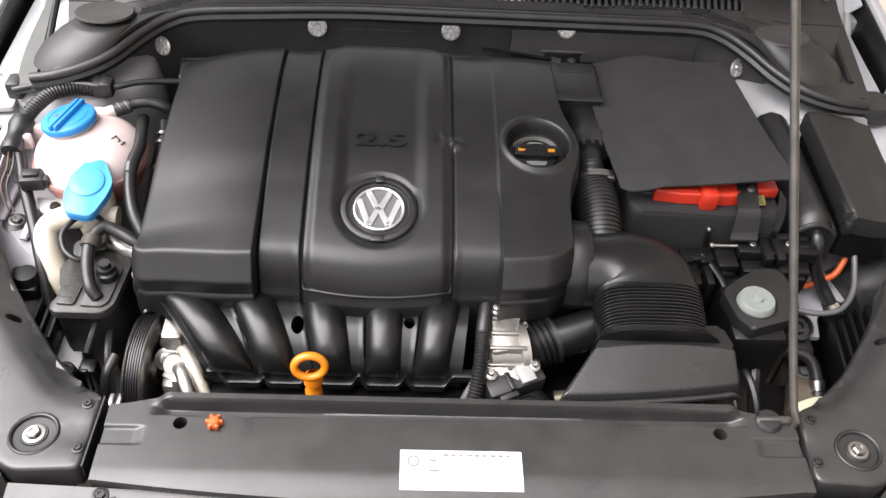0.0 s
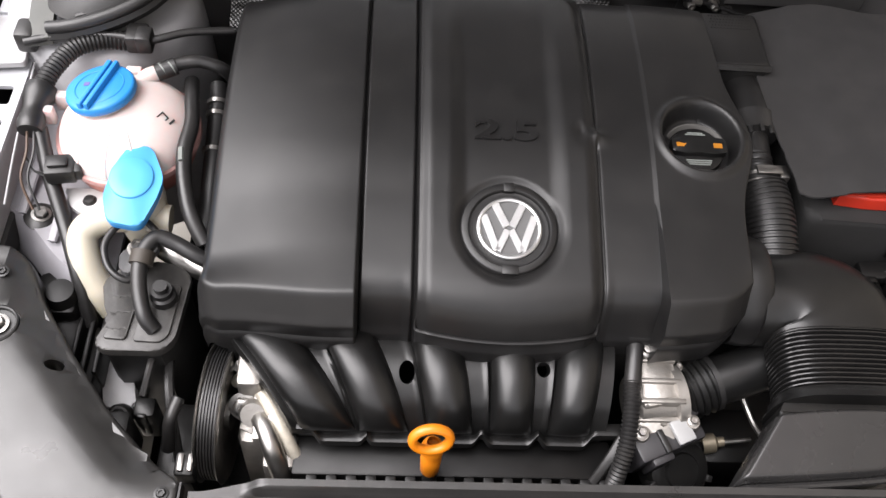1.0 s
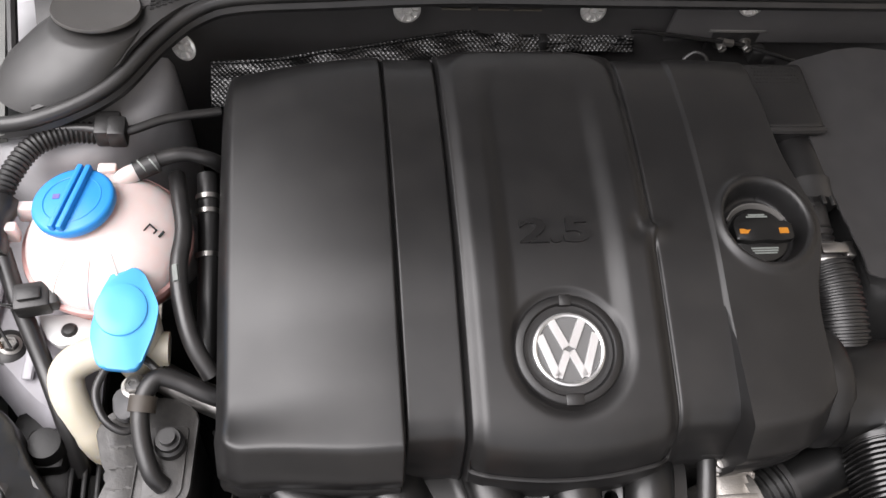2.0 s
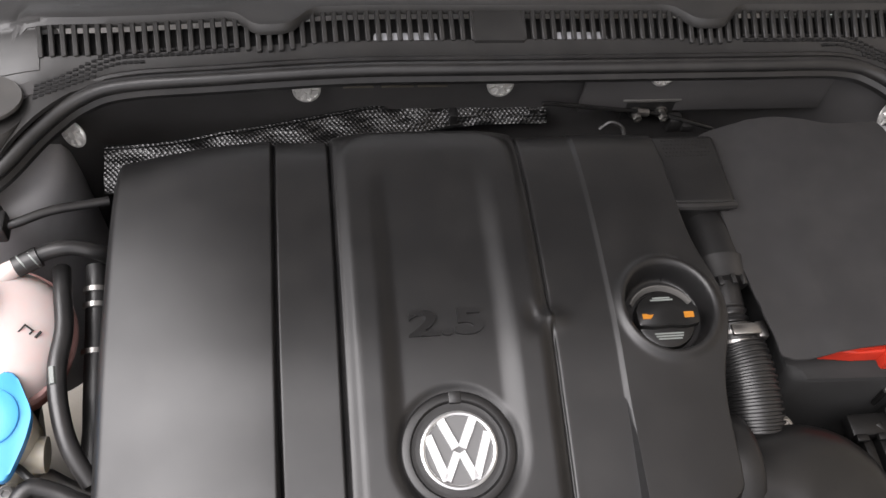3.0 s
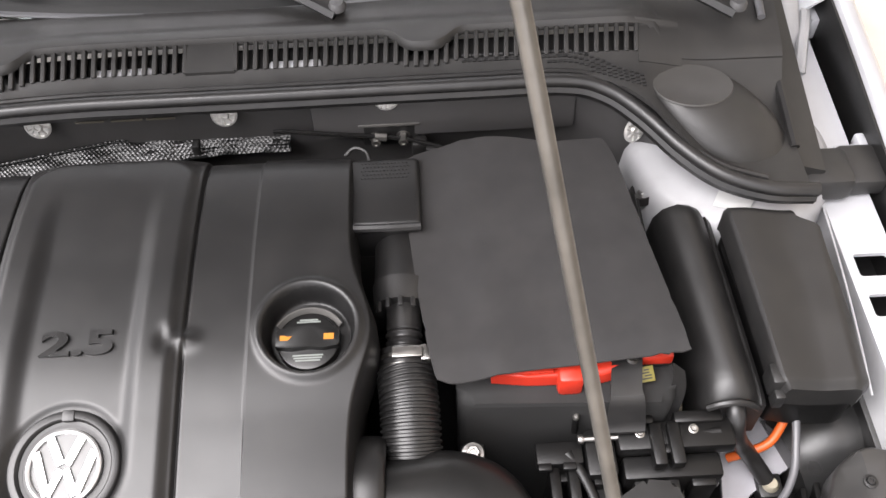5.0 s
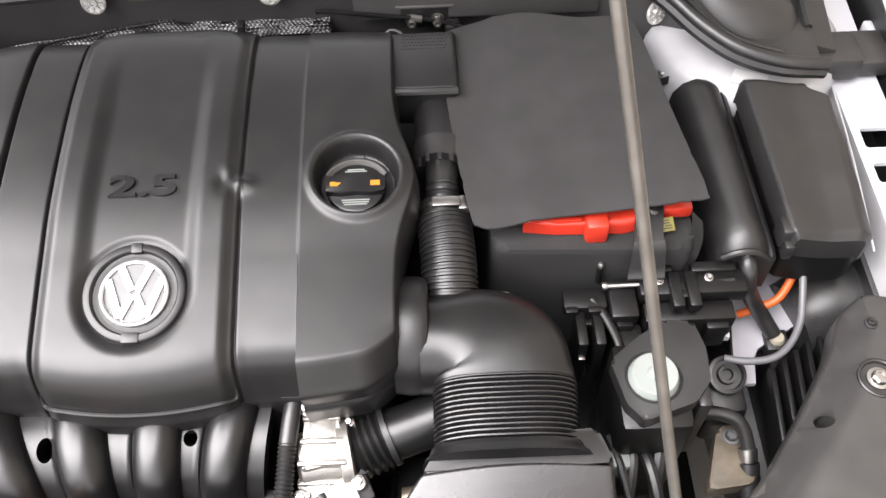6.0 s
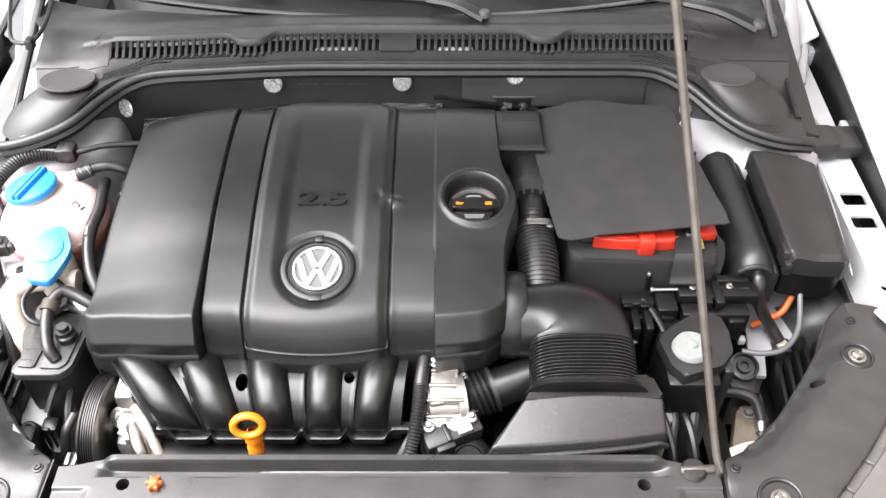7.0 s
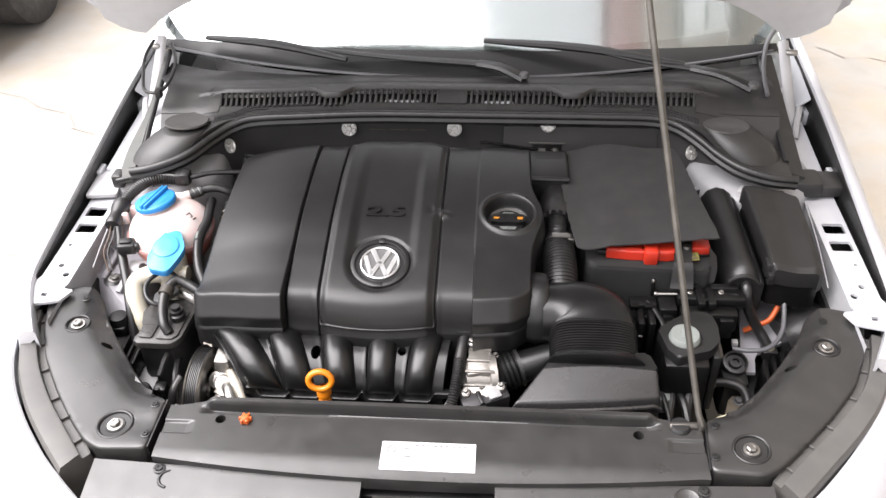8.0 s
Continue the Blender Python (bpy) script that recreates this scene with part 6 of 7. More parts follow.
side_hose = thing("coolant_hose", "black coolant hose running beside the tank", "hose", (-0.48, 0.44, 0.7))
part("hose", tube([(-0.492, 0.545, 0.790), (-0.486, 0.510, 0.795), (-0.481, 0.470, 0.794), (-0.484, 0.430, 0.790), (-0.480, 0.390, 0.780), (-0.470, 0.355, 0.765), (-0.452, 0.325, 0.745)], 0.0095, 50, 14), RUBBER, side_hose)
part("print", tube([(-0.4865, 0.427, 0.7985), (-0.4845, 0.410, 0.7955)], 0.0035, 4, 6), GREY_CAP, side_hose)
vent = thing("vent_hose", "short black vent hose with clamp on the tank spout", "hose", (-0.5, 0.55, 0.79))
part("hose", tube([(-0.526, 0.537, 0.811), (-0.505, 0.550, 0.815), (-0.480, 0.556, 0.815), (-0.455, 0.556, 0.805), (-0.445, 0.565, 0.78)], 0.0085, 30, 14), RUBBER, vent)
part("clamp", tube([(-0.531, 0.536, 0.8115), (-0.508, 0.546, 0.8155)], 0.0112, 6, 16), RUBBER, vent, "black rubber sleeve")
for f in (0.25, 0.75):
    part("sleeve_mark", tube([(-0.529 + 0.020 * f, 0.537 + 0.008 * f, 0.8120 + 0.003 * f), (-0.5277 + 0.020 * f, 0.538 + 0.008 * f, 0.8124 + 0.003 * f)], 0.01135, 3, 16), GREY_CAP, vent, "pale printed band")
rear = thing("heater_hose", "black hose with clip over the suspension tower", "hose", (-0.56, 0.58, 0.79))
part("hose", tube([(-0.700, 0.575, 0.815), (-0.670, 0.580, 0.820), (-0.640, 0.582, 0.822), (-0.590, 0.585, 0.824), (-0.545, 0.580, 0.824), (-0.50, 0.598, 0.824), (-0.445, 0.615, 0.815)], 0.0052, 40, 12), RUBBER, rear)
part("clip", box(-0.560, -0.540, 0.566, 0.592, 0.812, 0.838, 0.004), PLASTIC, rear)
pipes = thing("heater_pipes", "stack of black pipes with bright bands", "pipe", (-0.462, 0.48, 0.65))
part("pipe", tube([(-0.462, 0.560, 0.770), (-0.460, 0.500, 0.755), (-0.460, 0.43, 0.735), (-0.462, 0.36, 0.70)], 0.012, 30, 14), DEEP, pipes)
for y, z in ((0.535, 0.766), (0.518, 0.762), (0.470, 0.748)):
    part("band", tube([(-0.4615, y, z), (-0.4612, y - 0.005, z - 0.0015)], 0.0135, 4, 16), STEEL, pipes)

conduit = thing("corrugated_conduit", "black corrugated wiring conduit round the tank", "wiring", (-0.64, 0.5, 0.78))
part("tube", tube([(-0.555, 0.585, 0.812), (-0.600, 0.585, 0.816), (-0.636, 0.568, 0.816), (-0.656, 0.534, 0.812), (-0.665, 0.505, 0.806)], 0.0105, 40, 14, ripple=0.002, pitch=0.0055), RUBBER, conduit)
part("tape", tube([(-0.664, 0.508, 0.806), (-0.668, 0.478, 0.800), (-0.667, 0.445, 0.795)], lambda s: 0.018 - 0.004 * s + 0.002 * math.sin(9 * s), 16, 12), RUBBER, conduit, "taped branch of the loom")
part("holder", box(-0.575, -0.548, 0.572, 0.604, 0.806, 0.832, 0.004), PLASTIC, conduit)
wire_colors = (surface("brown_wire", (0.05, 0.025, 0.012), 0.5), PLASTIC)
for k, dx in enumerate((-0.004, 0.004)):
    part("wire", tube([(-0.667 + dx, 0.447, 0.795), (-0.664 + dx, 0.420, 0.786), (-0.668 + dx, 0.392, 0.770), (-0.655 + dx, 0.366, 0.745)], 0.0016, 24, 6), wire_colors[k], conduit)
part("branch", tube([(-0.660, 0.455, 0.79), (-0.645, 0.410, 0.765), (-0.622, 0.355, 0.735), (-0.600, 0.300, 0.715), (-0.590, 0.26, 0.66)], 0.0095, 40, 12), RUBBER, conduit)

grom = thing("wing_bolt", "bright bolt in a black washer on the inner wing", "bolt", (-0.668, 0.395, 0.69))
part("washer", lathe([(0, 0.006), (0.015, 0.005), (0.022, 0.0), (0, 0)], pose(-0.667, 0.390, 0.698, 0, 12, 0), 24), RUBBER, grom)
part("bolt", bolt_head(pose(-0.667, 0.390, 0.703, 0, 12, 0), 0.008, 0.008), STEEL, grom)
def wing_shelf(u, v):
    front = 0.372 - 0.075 * sm(0.0, 0.8, u) - 0.03 * u
    return (-0.712 + 0.130 * u, front + (0.60 - front) * v, 0.704 - 0.012 * u - 0.05 * sm(0.7, 1, u) - 0.045 * sm(0.12, 0.0, v))


shelf = sheet(wing_shelf, 16, 24, 0.01)
SHELF = surface("grey_lavender_paint", (0.27, 0.265, 0.285), 0.42, vary=0.10, grain=900, bump=0.08, dust=0.3)
part("wing_shelf", shelf, SHELF, car, "pale grey painted ledge beside the tank")
for x, y0, y1 in ((-0.690, 0.39, 0.50), (-0.645, 0.35, 0.42)):
    part("shelf_rib", tube([(x, y0, 0.703), (x + 0.004, (y0 + y1) / 2, 0.712), (x + 0.002, y1, 0.706)], 0.006, 14, 8, flat=0.6), SHELF, car, "pressed rib in the painted ledge")

lamp_back = thing("headlamp_rear", "black ribbed back of the headlamp with plugs", "headlamp", (-0.61, 0.24, 0.5))
part("shell", join(box(-0.665, -0.590, 0.200, 0.330, 0.55, 0.675, 0.015), box(-0.640, -0.600, 0.255, 0.300, 0.665, 0.695, 0.008), box(-0.600, -0.572, 0.130, 0.260, 0.50, 0.660, 0.008)), PITCH, lamp_back)
for k in range(3):
    part("fin", box(-0.600 + 0.012 * k, -0.594 + 0.012 * k, 0.195, 0.285, 0.60, 0.676 - 0.006 * k, 0.002), PITCH, lamp_back)
part("cap", lathe([(0, 0.016), (0.016, 0.014), (0.020, 0.0), (0, 0)], pose(-0.618, 0.278, 0.694), 24), PITCH, lamp_back)
plugs = thing("wiring_plugs", "cluster of black wiring plugs and a grey duct", "plug", (-0.51, 0.15, 0.5))
part("duct", prism(rounded([(-0.582, 0.240), (-0.545, 0.238), (-0.528, 0.172), (-0.566, 0.170)], 0.006), 0.56, 0.622, 0.004), TOWER, plugs, "pale painted panel behind the plugs")
part("plug", lathe([(0, 0.020), (0.007, 0.020), (0.008, 0.026), (0.011, 0.026), (0.0135, 0.022), (0.0135, -0.03), (0, -0.03)], pose(-0.542, 0.158, 0.628, 25, 10, 0), 20), PLASTIC, plugs)
part("plug", join(box(-0.525, -0.500, 0.150, 0.175, 0.58, 0.645, 0.005), box(-0.518, -0.508, 0.146, 0.152, 0.60, 0.650, 0.002)), RUNNER, plugs)
part("plug", box(-0.548, -0.522, 0.120, 0.150, 0.58, 0.66, 0.005), DEEP, plugs)
part("pipe", tube([(-0.470, 0.165, 0.665), (-0.478, 0.140, 0.655), (-0.482, 0.12, 0.62)], 0.0075, 14, 12), RUBBER, plugs, "short black pipe")
part("cable", tube([(-0.500, 0.235, 0.68), (-0.503, 0.200, 0.685), (-0.510, 0.165, 0.668)], 0.0045, 16, 8), RUBBER, plugs)
part("cable", tube([(-0.49, 0.24, 0.66), (-0.485, 0.19, 0.665), (-0.478, 0.15, 0.65), (-0.47, 0.11, 0.60)], 0.006, 20, 8), RUBBER, plugs)
part("bright_plug", box(-0.462, -0.440, 0.072, 0.100, 0.64, 0.668, 0.004), PLASTIC, plugs)
part("plug_latch", join(box(-0.458, -0.452, 0.076, 0.096, 0.668, 0.672, 0.001), box(-0.447, -0.442, 0.076, 0.096, 0.668, 0.672, 0.001)), STEEL, plugs)
part("column", box(-0.50, -0.452, 0.085, 0.19, 0.30, 0.60, 0.01), DEEP, plugs)


# ---- battery side ----
battery = thing("battery", "black battery in a dark sleeve with red terminal cover", "battery", (0.39, 0.5, 0.5))
part("sleeve", prism(rounded([(0.272, 0.362), (0.500, 0.352), (0.505, 0.640), (0.268, 0.640)], 0.018), 0.50, 0.795, 0.012, 3), surface("dark_fabric_sleeve", (0.005, 0.0049, 0.0049), 0.85, vary=0.15, grain=1500, bump=0.4), battery, "dark insulating sleeve")
part("lid", box(0.290, 0.500, 0.392, 0.630, 0.793, 0.806, 0.006), DEEP, battery)
red = part("terminal_cover", prism([(0.308, 0.383), (0.345, 0.378), (0.420, 0.376), (0.455, 0.384), (0.455, 0.425), (0.308, 0.425)], 0.797, 0.818, 0.005, 3), RED, battery, "red plastic terminal cover")
part("cover_flap", box(0.376, 0.402, 0.366, 0.42, 0.792, 0.825, 0.005), RED, red, "raised red flap")
part("cover_rib", box(0.315, 0.372, 0.380, 0.386, 0.818, 0.821, 0.001), RED, red)
part("terminal_block", box(0.462, 0.500, 0.392, 0.425, 0.800, 0.818, 0.004), RED, battery, "red fuse carrier")
part("terminal_nut", lathe([(0, 0.008), (0.006, 0.008), (0.007, 0.0), (0, 0)], pose(0.455, 0.392, 0.815), 12), STEEL, battery)
part("label", box(-0.008, 0.008, -0.008, 0.008, 0, 0.0012, 0.0004, m=pose(0.469, 0.379, 0.8075, 30, 0, 8)), YELLOW, battery, "yellow fuse label with dark print")
for k in range(4):
    part("print_bar", box(-0.0055 + 0.003 * (k % 2), 0.0050 - 0.002 * (k // 2), -0.0052 + 0.0030 * k, -0.0038 + 0.0030 * k, 0.0012, 0.0015, 0, m=pose(0.469, 0.379, 0.8075, 30, 0, 8)), INK, battery)
part("sleeve_fold", sheet(lambda u, v: (0.492 + 0.016 * u + 0.004 * math.sin(5 * v), 0.378 - 0.016 * v - 0.012 * u * v, 0.832 - 0.020 * u - 0.085 * v), 6, 14, 0.003), RUBBER, battery, "loose folded corner of the sleeve")
part("strap", sheet(lambda u, v: (0.438 + 0.032 * u - 0.014 * v + 0.010 * u * sm(0.7, 1.0, v), 0.420 - 0.086 * v, 0.822 - 0.010 * v - 0.045 * sm(0.78, 1.0, v)), 6, 28, 0.004), RUBBER, battery, "dark grey hold-down strap")

mat = thing("felt_mat", "charcoal felt mat laid over the battery", "mat", (0.37, 0.52, 0.82))
MAT = [(0.222, 0.636), (0.230, 0.655), (0.262, 0.667), (0.310, 0.672), (0.350, 0.668), (0.395, 0.658), (0.440, 0.660), (0.462, 0.652), (0.480, 0.560), (0.496, 0.460), (0.505, 0.392), (0.500, 0.380), (0.420, 0.377), (0.340, 0.376), (0.280, 0.370), (0.258, 0.374), (0.248, 0.388), (0.236, 0.470), (0.226, 0.570)]


def mat_z(x, y):
    z = 0.842 + 0.020 * sm(0.40, 0.64, y) + 0.012 * sm(0.30, 0.50, x) * sm(0.55, 0.36, y) - 0.010 * sm(0.33, 0.25, x)
    z -= 0.010 * sm(0.40, 0.37, y) - 0.0025 * math.exp(-((x - 0.292 - 0.07 * (0.66 - y)) / 0.006) ** 2)
    return z + 0.002 * math.sin(22 * x + 9 * y)


part("felt", gridded(smooth_outline(MAT, 19 * 4), lambda x, y: mat_z(x, y) + 0.0025, 0.0025, 0.010), FELT, mat, angle=50)

fuse = thing("fuse_box", "black plastic fuse box with sloping lid", "fuse box", (0.645, 0.46, 0.68))


def fuse_top(x, y):
    return 0.030 * (y - 0.37) / 0.17 + 0.010 * sm(0.66, 0.60, x) - 0.018 * sm(0.685, 0.715, x)


FUSE = [(0.606, 0.362), (0.640, 0.357), (0.690, 0.355), (0.707, 0.366), (0.705, 0.440), (0.698, 0.520), (0.692, 0.545), (0.672, 0.552), (0.664, 0.564), (0.590, 0.570), (0.584, 0.552), (0.597, 0.450)]
part("body", prism(rounded([(0.655 + (x - 0.655) * 0.96, 0.46 + (y - 0.46) * 0.97) for x, y in FUSE], 0.008), 0.708, 0.775, 0.002, tops=lambda x, y: 0.4 * fuse_top(x, y)), PITCH, fuse)


def fuse_lid(u, v):
    y = 0.357 + 0.210 * v
    x0 = 0.607 - 0.021 * v + 0.006 * sm(0.04, 0.0, v)
    x1 = 0.7075 - 0.014 * sm(0.3, 0.9, v) - 0.026 * sm(0.88, 0.96, v) - 0.012 * sm(0.05, 0.0, v)
    x = x0 + (x1 - x0) * u
    rim = 0.006 * (sm(0.04, 0.0, u) + sm(0.97, 1.0, u) + sm(0.04, 0.0, v) + sm(0.97, 1.0, v))
    return (x, y, 0.800 + fuse_top(x, y) - rim)


part("lid", sheet(fuse_lid, 48, 60, 0.034), PLASTIC, fuse, "sloping black lid")
part("latch", join(box(0.598, 0.616, 0.362, 0.386, 0.775, 0.806, 0.003), box(0.602, 0.613, 0.352, 0.366, 0.766, 0.79, 0.002)), DEEP, fuse, "black snap latch")

trunk = thing("cable_duct_cover", "rounded black plastic cable duct cover", "cable cover", (0.55, 0.46, 0.72))
rings = []
for i in range(25):
    t = i / 24
    y = 0.594 - 0.236 * t
    cx = 0.546 + 0.019 * t
    z = 0.772 + 0.012 - 0.030 * t
    end = 1 - 0.25 * sm(0.94, 1.0, t) - 0.2 * sm(0.05, 0.0, t)
    prof = [(-0.032, -0.055), (-0.033, -0.02), (-0.030, 0.010), (-0.020, 0.030), (-0.004, 0.040), (0.010, 0.036), (0.022, 0.026), (0.029, 0.012), (0.031, 0.014), (0.036, 0.010), (0.036, -0.055)]
    rings.append([(cx + a * (0.9 + 0.1 * end), y, z + (b if b < 0 else b * end)) for a, b in prof])
part("cover", loft(rings), PLASTIC, trunk, angle=50)
part("mouth_lip", tube([(0.535, 0.354, 0.772), (0.547, 0.352, 0.784), (0.563, 0.352, 0.786), (0.578, 0.353, 0.778), (0.590, 0.354, 0.765)], 0.004, 20, 8), PLASTIC, trunk)
part("cable", tube([(0.568, 0.375, 0.765), (0.568, 0.350, 0.755), (0.572, 0.343, 0.73), (0.586, 0.345, 0.695), (0.604, 0.340, 0.665), (0.622, 0.322, 0.642)], 0.0100, 40, 14), RUBBER, trunk, "thick black cable")

tower_bolt = thing("tower_bolt", "bright nut in a black cup on the tower", "bolt", (0.52, 0.648, 0.75))
part("cup", lathe([(0, 0.0), (0.010, 0.0), (0.013, 0.008), (0.017, 0.010), (0.019, 0.0), (0, -0.003)], pose(0.520, 0.648, 0.768, -10, -20, 0), 28), RUBBER, tower_bolt)
part("nut", bolt_head(pose(0.520, 0.648, 0.771, -10, -20, 0), 0.0075, 0.008), STEEL, tower_bolt)
part("tower_sticker", prism([(0.588, 0.600), (0.625, 0.585), (0.640, 0.607), (0.600, 0.622)], 0.8022, 0.8030, 0), WHITE, car, "small white sticker on the tower")

lever = thing("gear_linkage_bracket", "black bracket with clamps over the gearbox", "bracket", (0.46, 0.32, 0.6))
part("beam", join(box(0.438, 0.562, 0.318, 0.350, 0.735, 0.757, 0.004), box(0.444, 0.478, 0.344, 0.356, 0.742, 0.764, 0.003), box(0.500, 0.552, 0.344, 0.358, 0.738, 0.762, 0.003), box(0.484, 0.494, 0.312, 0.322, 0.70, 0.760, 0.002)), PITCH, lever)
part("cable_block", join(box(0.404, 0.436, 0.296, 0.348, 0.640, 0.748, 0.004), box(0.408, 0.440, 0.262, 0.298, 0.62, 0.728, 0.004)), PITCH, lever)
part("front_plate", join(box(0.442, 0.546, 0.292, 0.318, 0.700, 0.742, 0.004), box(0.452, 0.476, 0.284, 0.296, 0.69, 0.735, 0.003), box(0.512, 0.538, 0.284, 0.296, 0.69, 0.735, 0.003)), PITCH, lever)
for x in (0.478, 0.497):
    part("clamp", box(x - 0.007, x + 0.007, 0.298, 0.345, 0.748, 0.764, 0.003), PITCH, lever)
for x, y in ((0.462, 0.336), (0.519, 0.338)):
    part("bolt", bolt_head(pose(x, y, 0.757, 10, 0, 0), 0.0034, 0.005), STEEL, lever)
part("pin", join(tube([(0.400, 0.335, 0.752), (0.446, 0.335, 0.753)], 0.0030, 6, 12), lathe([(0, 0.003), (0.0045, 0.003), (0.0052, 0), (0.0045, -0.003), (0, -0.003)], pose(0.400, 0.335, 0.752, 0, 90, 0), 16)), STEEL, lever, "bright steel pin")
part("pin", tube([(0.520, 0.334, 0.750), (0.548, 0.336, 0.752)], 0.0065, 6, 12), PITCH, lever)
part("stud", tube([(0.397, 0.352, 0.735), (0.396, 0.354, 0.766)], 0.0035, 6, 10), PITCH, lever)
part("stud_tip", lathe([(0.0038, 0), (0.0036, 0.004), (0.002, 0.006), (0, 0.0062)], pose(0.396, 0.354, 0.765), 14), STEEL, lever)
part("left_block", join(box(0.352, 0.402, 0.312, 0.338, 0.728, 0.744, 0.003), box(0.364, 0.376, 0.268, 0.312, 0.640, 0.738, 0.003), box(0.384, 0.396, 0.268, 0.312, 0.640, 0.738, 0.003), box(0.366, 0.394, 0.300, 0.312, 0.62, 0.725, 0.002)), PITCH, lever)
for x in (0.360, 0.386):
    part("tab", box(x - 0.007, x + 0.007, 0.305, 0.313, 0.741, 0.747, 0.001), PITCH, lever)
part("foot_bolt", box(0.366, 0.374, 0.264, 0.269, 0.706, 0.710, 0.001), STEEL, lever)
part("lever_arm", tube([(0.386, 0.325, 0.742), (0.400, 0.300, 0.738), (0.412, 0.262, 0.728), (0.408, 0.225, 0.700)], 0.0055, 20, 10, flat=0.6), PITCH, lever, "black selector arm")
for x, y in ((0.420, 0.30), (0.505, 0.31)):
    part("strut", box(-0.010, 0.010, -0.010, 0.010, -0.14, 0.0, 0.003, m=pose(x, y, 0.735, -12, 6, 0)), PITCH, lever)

mount = thing("gearbox_mount", "black gearbox mount with a pale grey round cap", "mount", (0.43, 0.21, 0.6))
PLATE = [(0.392, 0.238), (0.424, 0.264), (0.459, 0.286), (0.490, 0.282), (0.498, 0.250), (0.496, 0.210), (0.476, 0.186), (0.419, 0.167), (0.403, 0.186)]
part("plate", prism(rounded(PLATE, 0.006), 0.735, 0.757, 0.005, 3), DEEP, mount, "scuffed black mount plate")
part("base", box(0.398, 0.478, 0.165, 0.270, 0.52, 0.737, 0.010), PITCH, mount)
part("cap", lathe([(0.0275, -0.004), (0.0275, 0.001), (0.0262, 0.003), (0.0250, 0.009), (0.0238, 0.0102), (0.0085, 0.0102), (0.0070, 0.0135), (0.0035, 0.0143), (0, 0.0143)], pose(0.4355, 0.216, 0.7565), 48), GREY_CAP, mount, "pale grey round cap")
part("cap_ring", lathe([(0.0278, 0.0), (0.030, 0.002), (0.031, 0.0)], pose(0.4355, 0.216, 0.7575), 48), PLASTIC, mount)
part("side_arm", box(0.485, 0.500, 0.19, 0.30, 0.60, 0.735, 0.004, m=pose(0, 0, 0, 0, 0, 0)), DEEP, mount)

lines = thing("clutch_line", "black pipe with bright union below the mount", "pipe", (0.53, 0.2, 0.55))
part("pipe", tube([(0.465, 0.218, 0.640), (0.495, 0.221, 0.640), (0.530, 0.222, 0.640), (0.556, 0.212, 0.636), (0.566, 0.190, 0.620), (0.566, 0.165, 0.60)], 0.0085, 36, 12), RUBBER, lines)
part("union", tube([(0.475, 0.219, 0.640), (0.507, 0.221, 0.640)], 0.0098, 8, 12), STEEL, lines, "bright metal union")
part("union", tube([(0.566, 0.186, 0.617), (0.5665, 0.174, 0.608)], 0.0110, 6, 12), STEEL, lines)
part("pipe_end", tube([(0.5665, 0.172, 0.607), (0.566, 0.14, 0.585)], 0.013, 6, 12), DEEP, lines)
valve = thing("round_valve", "black round valve with concentric rings", "valve", (0.553, 0.28, 0.58))
part("body", lathe([(0, 0.004), (0.006, 0.004), (0.007, 0.010), (0.011, 0.010), (0.012, 0.003), (0.018, 0.003), (0.019, 0.010), (0.023, 0.009), (0.024, -0.03), (0, -0.03)], pose(0.552, 0.270, 0.640, 18, 0, 0), 36), PLASTIC, valve)
part("base", box(0.526, 0.576, 0.225, 0.300, 0.54, 0.632, 0.012), DEEP, valve)
part("white_clip", box(0.555, 0.567, 0.318, 0.330, 0.636, 0.648, 0.002), WHITE, valve)

cables = thing("earth_cable", "grey cable looping to a bright eyelet", "cable", (0.62, 0.3, 0.6))
part("cable", tube([(0.648, 0.380, 0.735), (0.648, 0.366, 0.715), (0.645, 0.340, 0.700), (0.638, 0.312, 0.690), (0.622, 0.287, 0.683), (0.600, 0.272, 0.679), (0.570, 0.270, 0.676), (0.543, 0.276, 0.675)], 0.0045, 60, 12), CABLE, cables)
part("eyelet", lathe([(0, 0.007), (0.0065, 0.007), (0.0095, 0.003), (0.0095, 0), (0, 0)], pose(0.626, 0.316, 0.640), 20), surface("pale_brass_plating", (0.62, 0.57, 0.44), 0.35, metal=0.7), cables, "brassy eyelet bolt")
part("lug", box(0.612, 0.640, 0.302, 0.330, 0.618, 0.640, 0.002), DEEP, cables)
redcable = thing("red_cable", "short orange-red battery cable", "cable", (0.63, 0.38, 0.68))
part("cable", tube([(0.646, 0.382, 0.735), (0.642, 0.372, 0.705), (0.625, 0.352, 0.680), (0.600, 0.345, 0.670), (0.58, 0.345, 0.655)], 0.0052, 30, 12), CLIP, redcable)
panel = sheet(lambda u, v: (0.566 + 0.024 * v + (0.026 + 0.066 * sm(0.2, 0.5, v)) * u, 0.265 + 0.175 * v, 0.625 + 0.020 * v), 8, 16, 0.008)
part("rail_patch", panel, SHELF, car, "pale grey painted rail below the fuse box")
hump = thing("resonator", "dull dark grey round housing beside the rail", "housing", (0.72, 0.39, 0.5))
part("shell", tube([(0.652, 0.350, 0.618), (0.70, 0.366, 0.624), (0.760, 0.385, 0.626)], lambda s: 0.057 - 0.004 * math.cos(6 * s), 16, 28), surface("grey_moulding", (0.016, 0.016, 0.016), 0.32, dust=0.1), hump)
louvre = thing("headlamp_rear", "black finned back of the headlamp beside the bracket", "headlamp", (0.64, 0.25, 0.5))
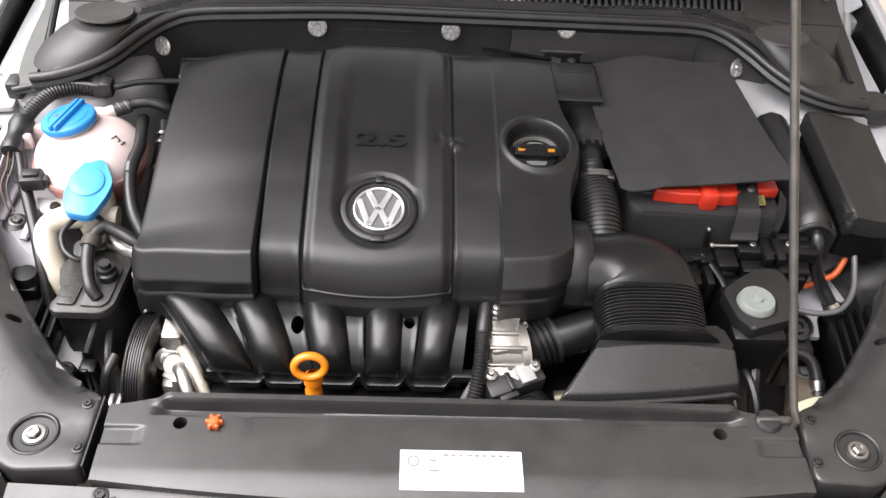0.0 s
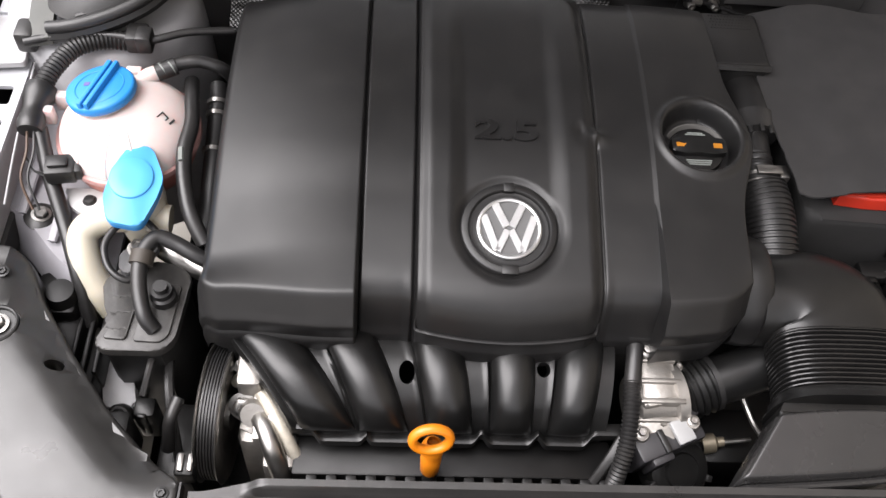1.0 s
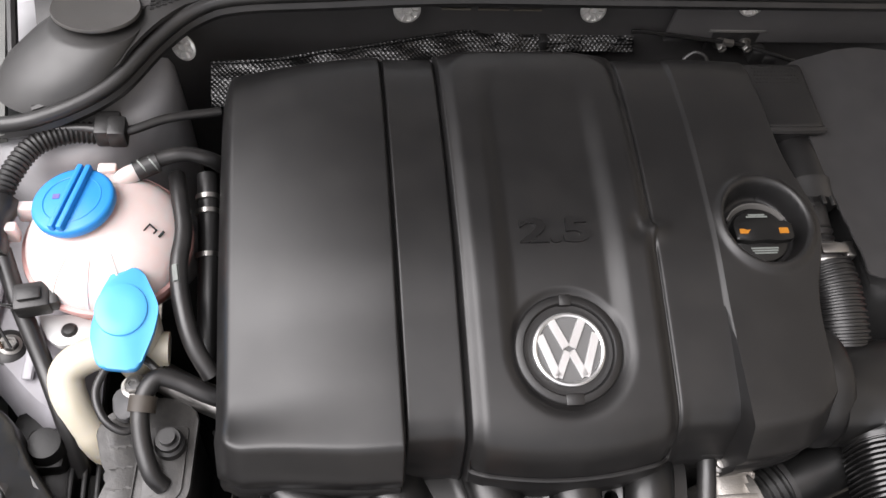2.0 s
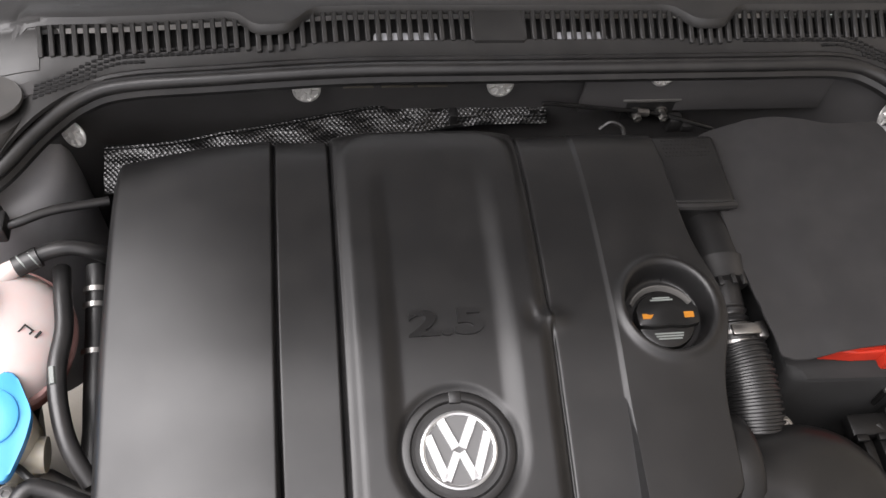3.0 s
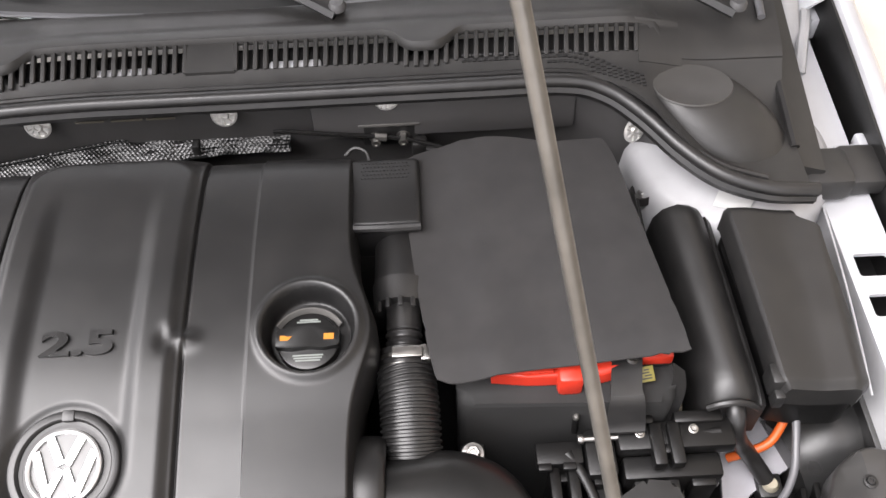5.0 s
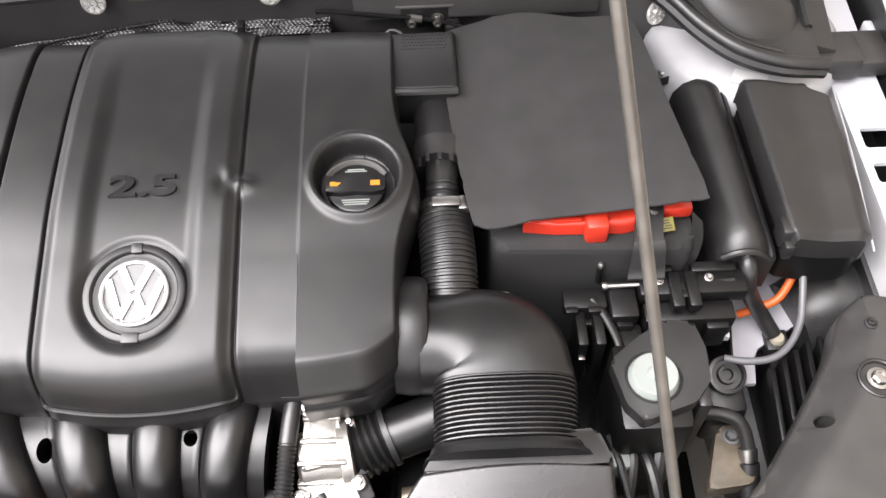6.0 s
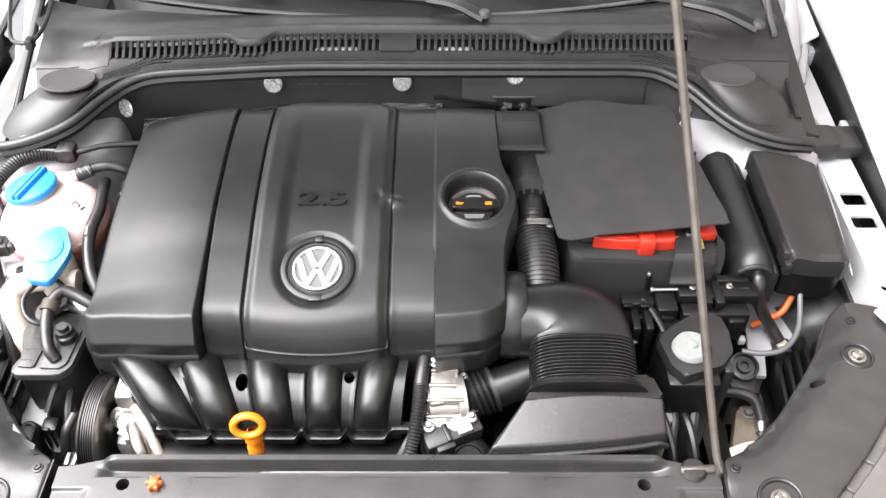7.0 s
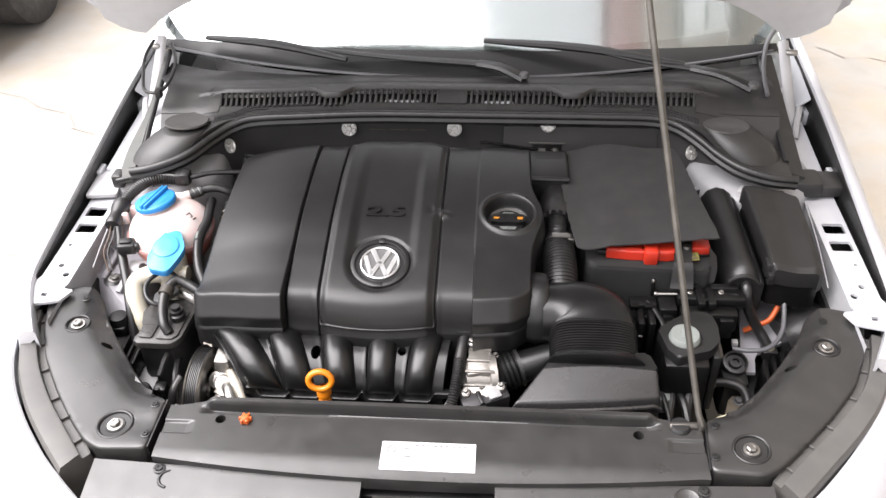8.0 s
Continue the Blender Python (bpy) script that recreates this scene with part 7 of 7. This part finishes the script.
part("shell", box(0.615, 0.71, 0.16, 0.315, 0.50, 0.622, 0.01), PITCH, louvre)
for k in range(7):
    part("fin", box(-0.0035, 0.0035, -0.052, 0.052, -0.04, 0.012, 0.002, m=pose(0.602 + 0.017 * k, 0.222 + 0.011 * k, 0.640, 0, 0, -5)), PITCH, louvre)

low = thing("bracket_plate", "brownish grimy steel bracket with paper tag", "bracket", (0.52, 0.13, 0.5))
part("plate", prism(rounded([(0.512, 0.140), (0.570, 0.146), (0.572, 0.212), (0.552, 0.222), (0.536, 0.212)], 0.010), 0.585, 0.610, 0.003), surface("grimy_brown_steel", (0.075, 0.06, 0.04), 0.6, metal=0.2, vary=0.35, coarse=30, dust=0.4), low)
part("bolt", bolt_head(pose(0.552, 0.204, 0.610), 0.007, 0.008), BARE, low)
part("paper_tag", sheet(lambda u, v: (0.476 + 0.040 * u, 0.072 + 0.012 * u + 0.014 * v, 0.699 + 0.004 * math.sin(3 * u)), 6, 3, 0.0012), PAPER, low, "yellowed paper tag")
part("tag_post", box(0.490, 0.506, 0.076, 0.090, 0.59, 0.6985, 0.002), DEEP, low)
stay = thing("hose_bracket", "thin bright bracket with a brass plug deep in the bay", "bracket", (0.19, 0.17, 0.52))
part("arm", tube([(0.212, 0.196, 0.640), (0.222, 0.166, 0.632), (0.232, 0.150, 0.626)], 0.0035, 14, 8), STEEL, stay)
part("plug", lathe([(0.013, -0.012), (0.012, 0.004), (0.006, 0.008), (0.006, 0.016), (0, 0.016)], pose(0.172, 0.146, 0.612, 0, 80, 5), 20), surface("dull_brass", (0.22, 0.19, 0.14), 0.45, metal=0.6, vary=0.2), stay, "dull brass plug")
part("spindle", tube([(0.186, 0.147, 0.613), (0.222, 0.150, 0.616)], 0.003, 8, 8), STEEL, stay)
part("bolt", bolt_head(pose(0.233, 0.136, 0.622, 30, 0, 0), 0.006, 0.008), STEEL, stay)
part("foot", box(0.150, 0.245, 0.125, 0.200, 0.520, 0.600, 0.008), PITCH, stay)
junk = thing("cable_bundle", "dark bundle of cables beside the air box", "wiring", (0.43, 0.14, 0.5))
for k, (x, y) in enumerate(((0.405, 0.12), (0.420, 0.135), (0.436, 0.125), (0.452, 0.15))):
    part("cable", tube([(x - 0.008, y + 0.07, 0.66 - 0.01 * k), (x, y + 0.03, 0.665), (x + 0.008 * (-1) ** k, y - 0.02, 0.64), (x + 0.004, y - 0.06, 0.58)], 0.005 + 0.001 * k, 24, 8), RUBBER if k % 2 else DEEP, junk)
part("pale_block", box(0.395, 0.420, 0.150, 0.178, 0.63, 0.668, 0.006), GREY_CAP, junk, "pale grey plug")
part("bolt", bolt_head(pose(0.286, 0.338, 0.722, 10, 0, 0), 0.0080, 0.009), STEEL, junk)
part("bolt_base", box(0.272, 0.300, 0.324, 0.352, 0.60, 0.722, 0.006), DEEP, junk)

# ---- bulkhead fittings ----
shield = thing("heat_shield", "embossed aluminium heat shield foil behind the engine", "heat shield", (-0.2, 0.72, 0.76))
def foil(u, v):
    x = -0.460 + 0.535 * u
    y = 0.700 + 0.062 * sm(0.0, 0.75, u) - (0.050 - 0.030 * sm(0.35, 0.9, u)) * (1 - v)
    return (x, y + 0.002 * noise.noise((u * 14, v * 3, 0)), 0.800 - 0.018 * (1 - v) + 0.005 * noise.noise((u * 18, v * 4, 2)))


part("foil", sheet(foil, 80, 8, 0.0015), FOIL, shield)
part("edge_roll", tube([Vector(foil(i / 12, 1)) + Vector((0, 0.001, 0.001)) for i in range(13)], 0.0026, 60, 8), FOIL, shield)
part("clip", box(-0.052, -0.042, 0.742, 0.768, 0.775, 0.798, 0.002), DEEP, shield)
brake = thing("brake_line", "thin black brake line along the bulkhead", "pipe", (0.15, 0.76, 0.79))
part("line", tube([(0.060, 0.738, 0.822), (0.076, 0.737, 0.823), (0.129, 0.735, 0.817), (0.187, 0.735, 0.808), (0.223, 0.733, 0.803), (0.29, 0.72, 0.790)], 0.0030, 40, 8), HOSE, brake)
part("union", join(box(0.232, 0.252, 0.726, 0.745, 0.776, 0.798, 0.004), box(0.250, 0.268, 0.722, 0.736, 0.780, 0.792, 0.003)), PLASTIC, brake, "black union block")
part("union_nut", tube([(0.186, 0.735, 0.808), (0.201, 0.7345, 0.806)], 0.0055, 6, 8), STEEL, brake)
part("hook", tube([(0.145, 0.735, 0.775), (0.158, 0.738, 0.785), (0.172, 0.732, 0.783), (0.176, 0.722, 0.775)], 0.003, 16, 8), PLASTIC, brake)
bolts = thing("bulkhead_bracket", "black bracket with two bright bolts", "bracket", (0.205, 0.765, 0.79))
part("plate", box(0.170, 0.240, 0.742, 0.748, 0.783, 0.820, 0.003), DEEP, bolts)
part("top_edge", box(0.166, 0.244, 0.740, 0.749, 0.819, 0.823, 0.001), TRIM, bolts)
for x in (0.187, 0.222):
    part("bolt", bolt_head(pose(x, 0.742, 0.800, 80, 0, 0), 0.006, 0.016), STEEL, bolts)

# ---- hinge corners ----
loop = thing("washer_hose", "thin black washer hose looping beside the hood hinge", "hose", (-0.70, 0.80, 0.93))
part("hose", tube([(-0.672, 0.954, 0.945), (-0.641, 0.878, 0.938), (-0.631, 0.803, 0.932), (-0.640, 0.755, 0.928), (-0.680, 0.770, 0.922), (-0.702, 0.83, 0.93), (-0.718, 0.90, 0.94), (-0.715, 0.96, 0.95)], 0.0038, 60, 10), RUBBER, loop)
part("clip", box(-0.650, -0.636, 0.746, 0.764, 0.915, 0.935, 0.003), RUBBER, loop, "black plastic hose clip")
seal = thing("screen_seal", "pale grey rubber seal at the windscreen corner", "seal", (0.68, 0.90, 0.92))
part("strip", tube([(0.742, 1.075, 0.940), (0.708, 1.01, 0.936), (0.684, 0.93, 0.930), (0.672, 0.86, 0.922), (0.668, 0.80, 0.914)], 0.005, 40, 10), CABLE, seal)
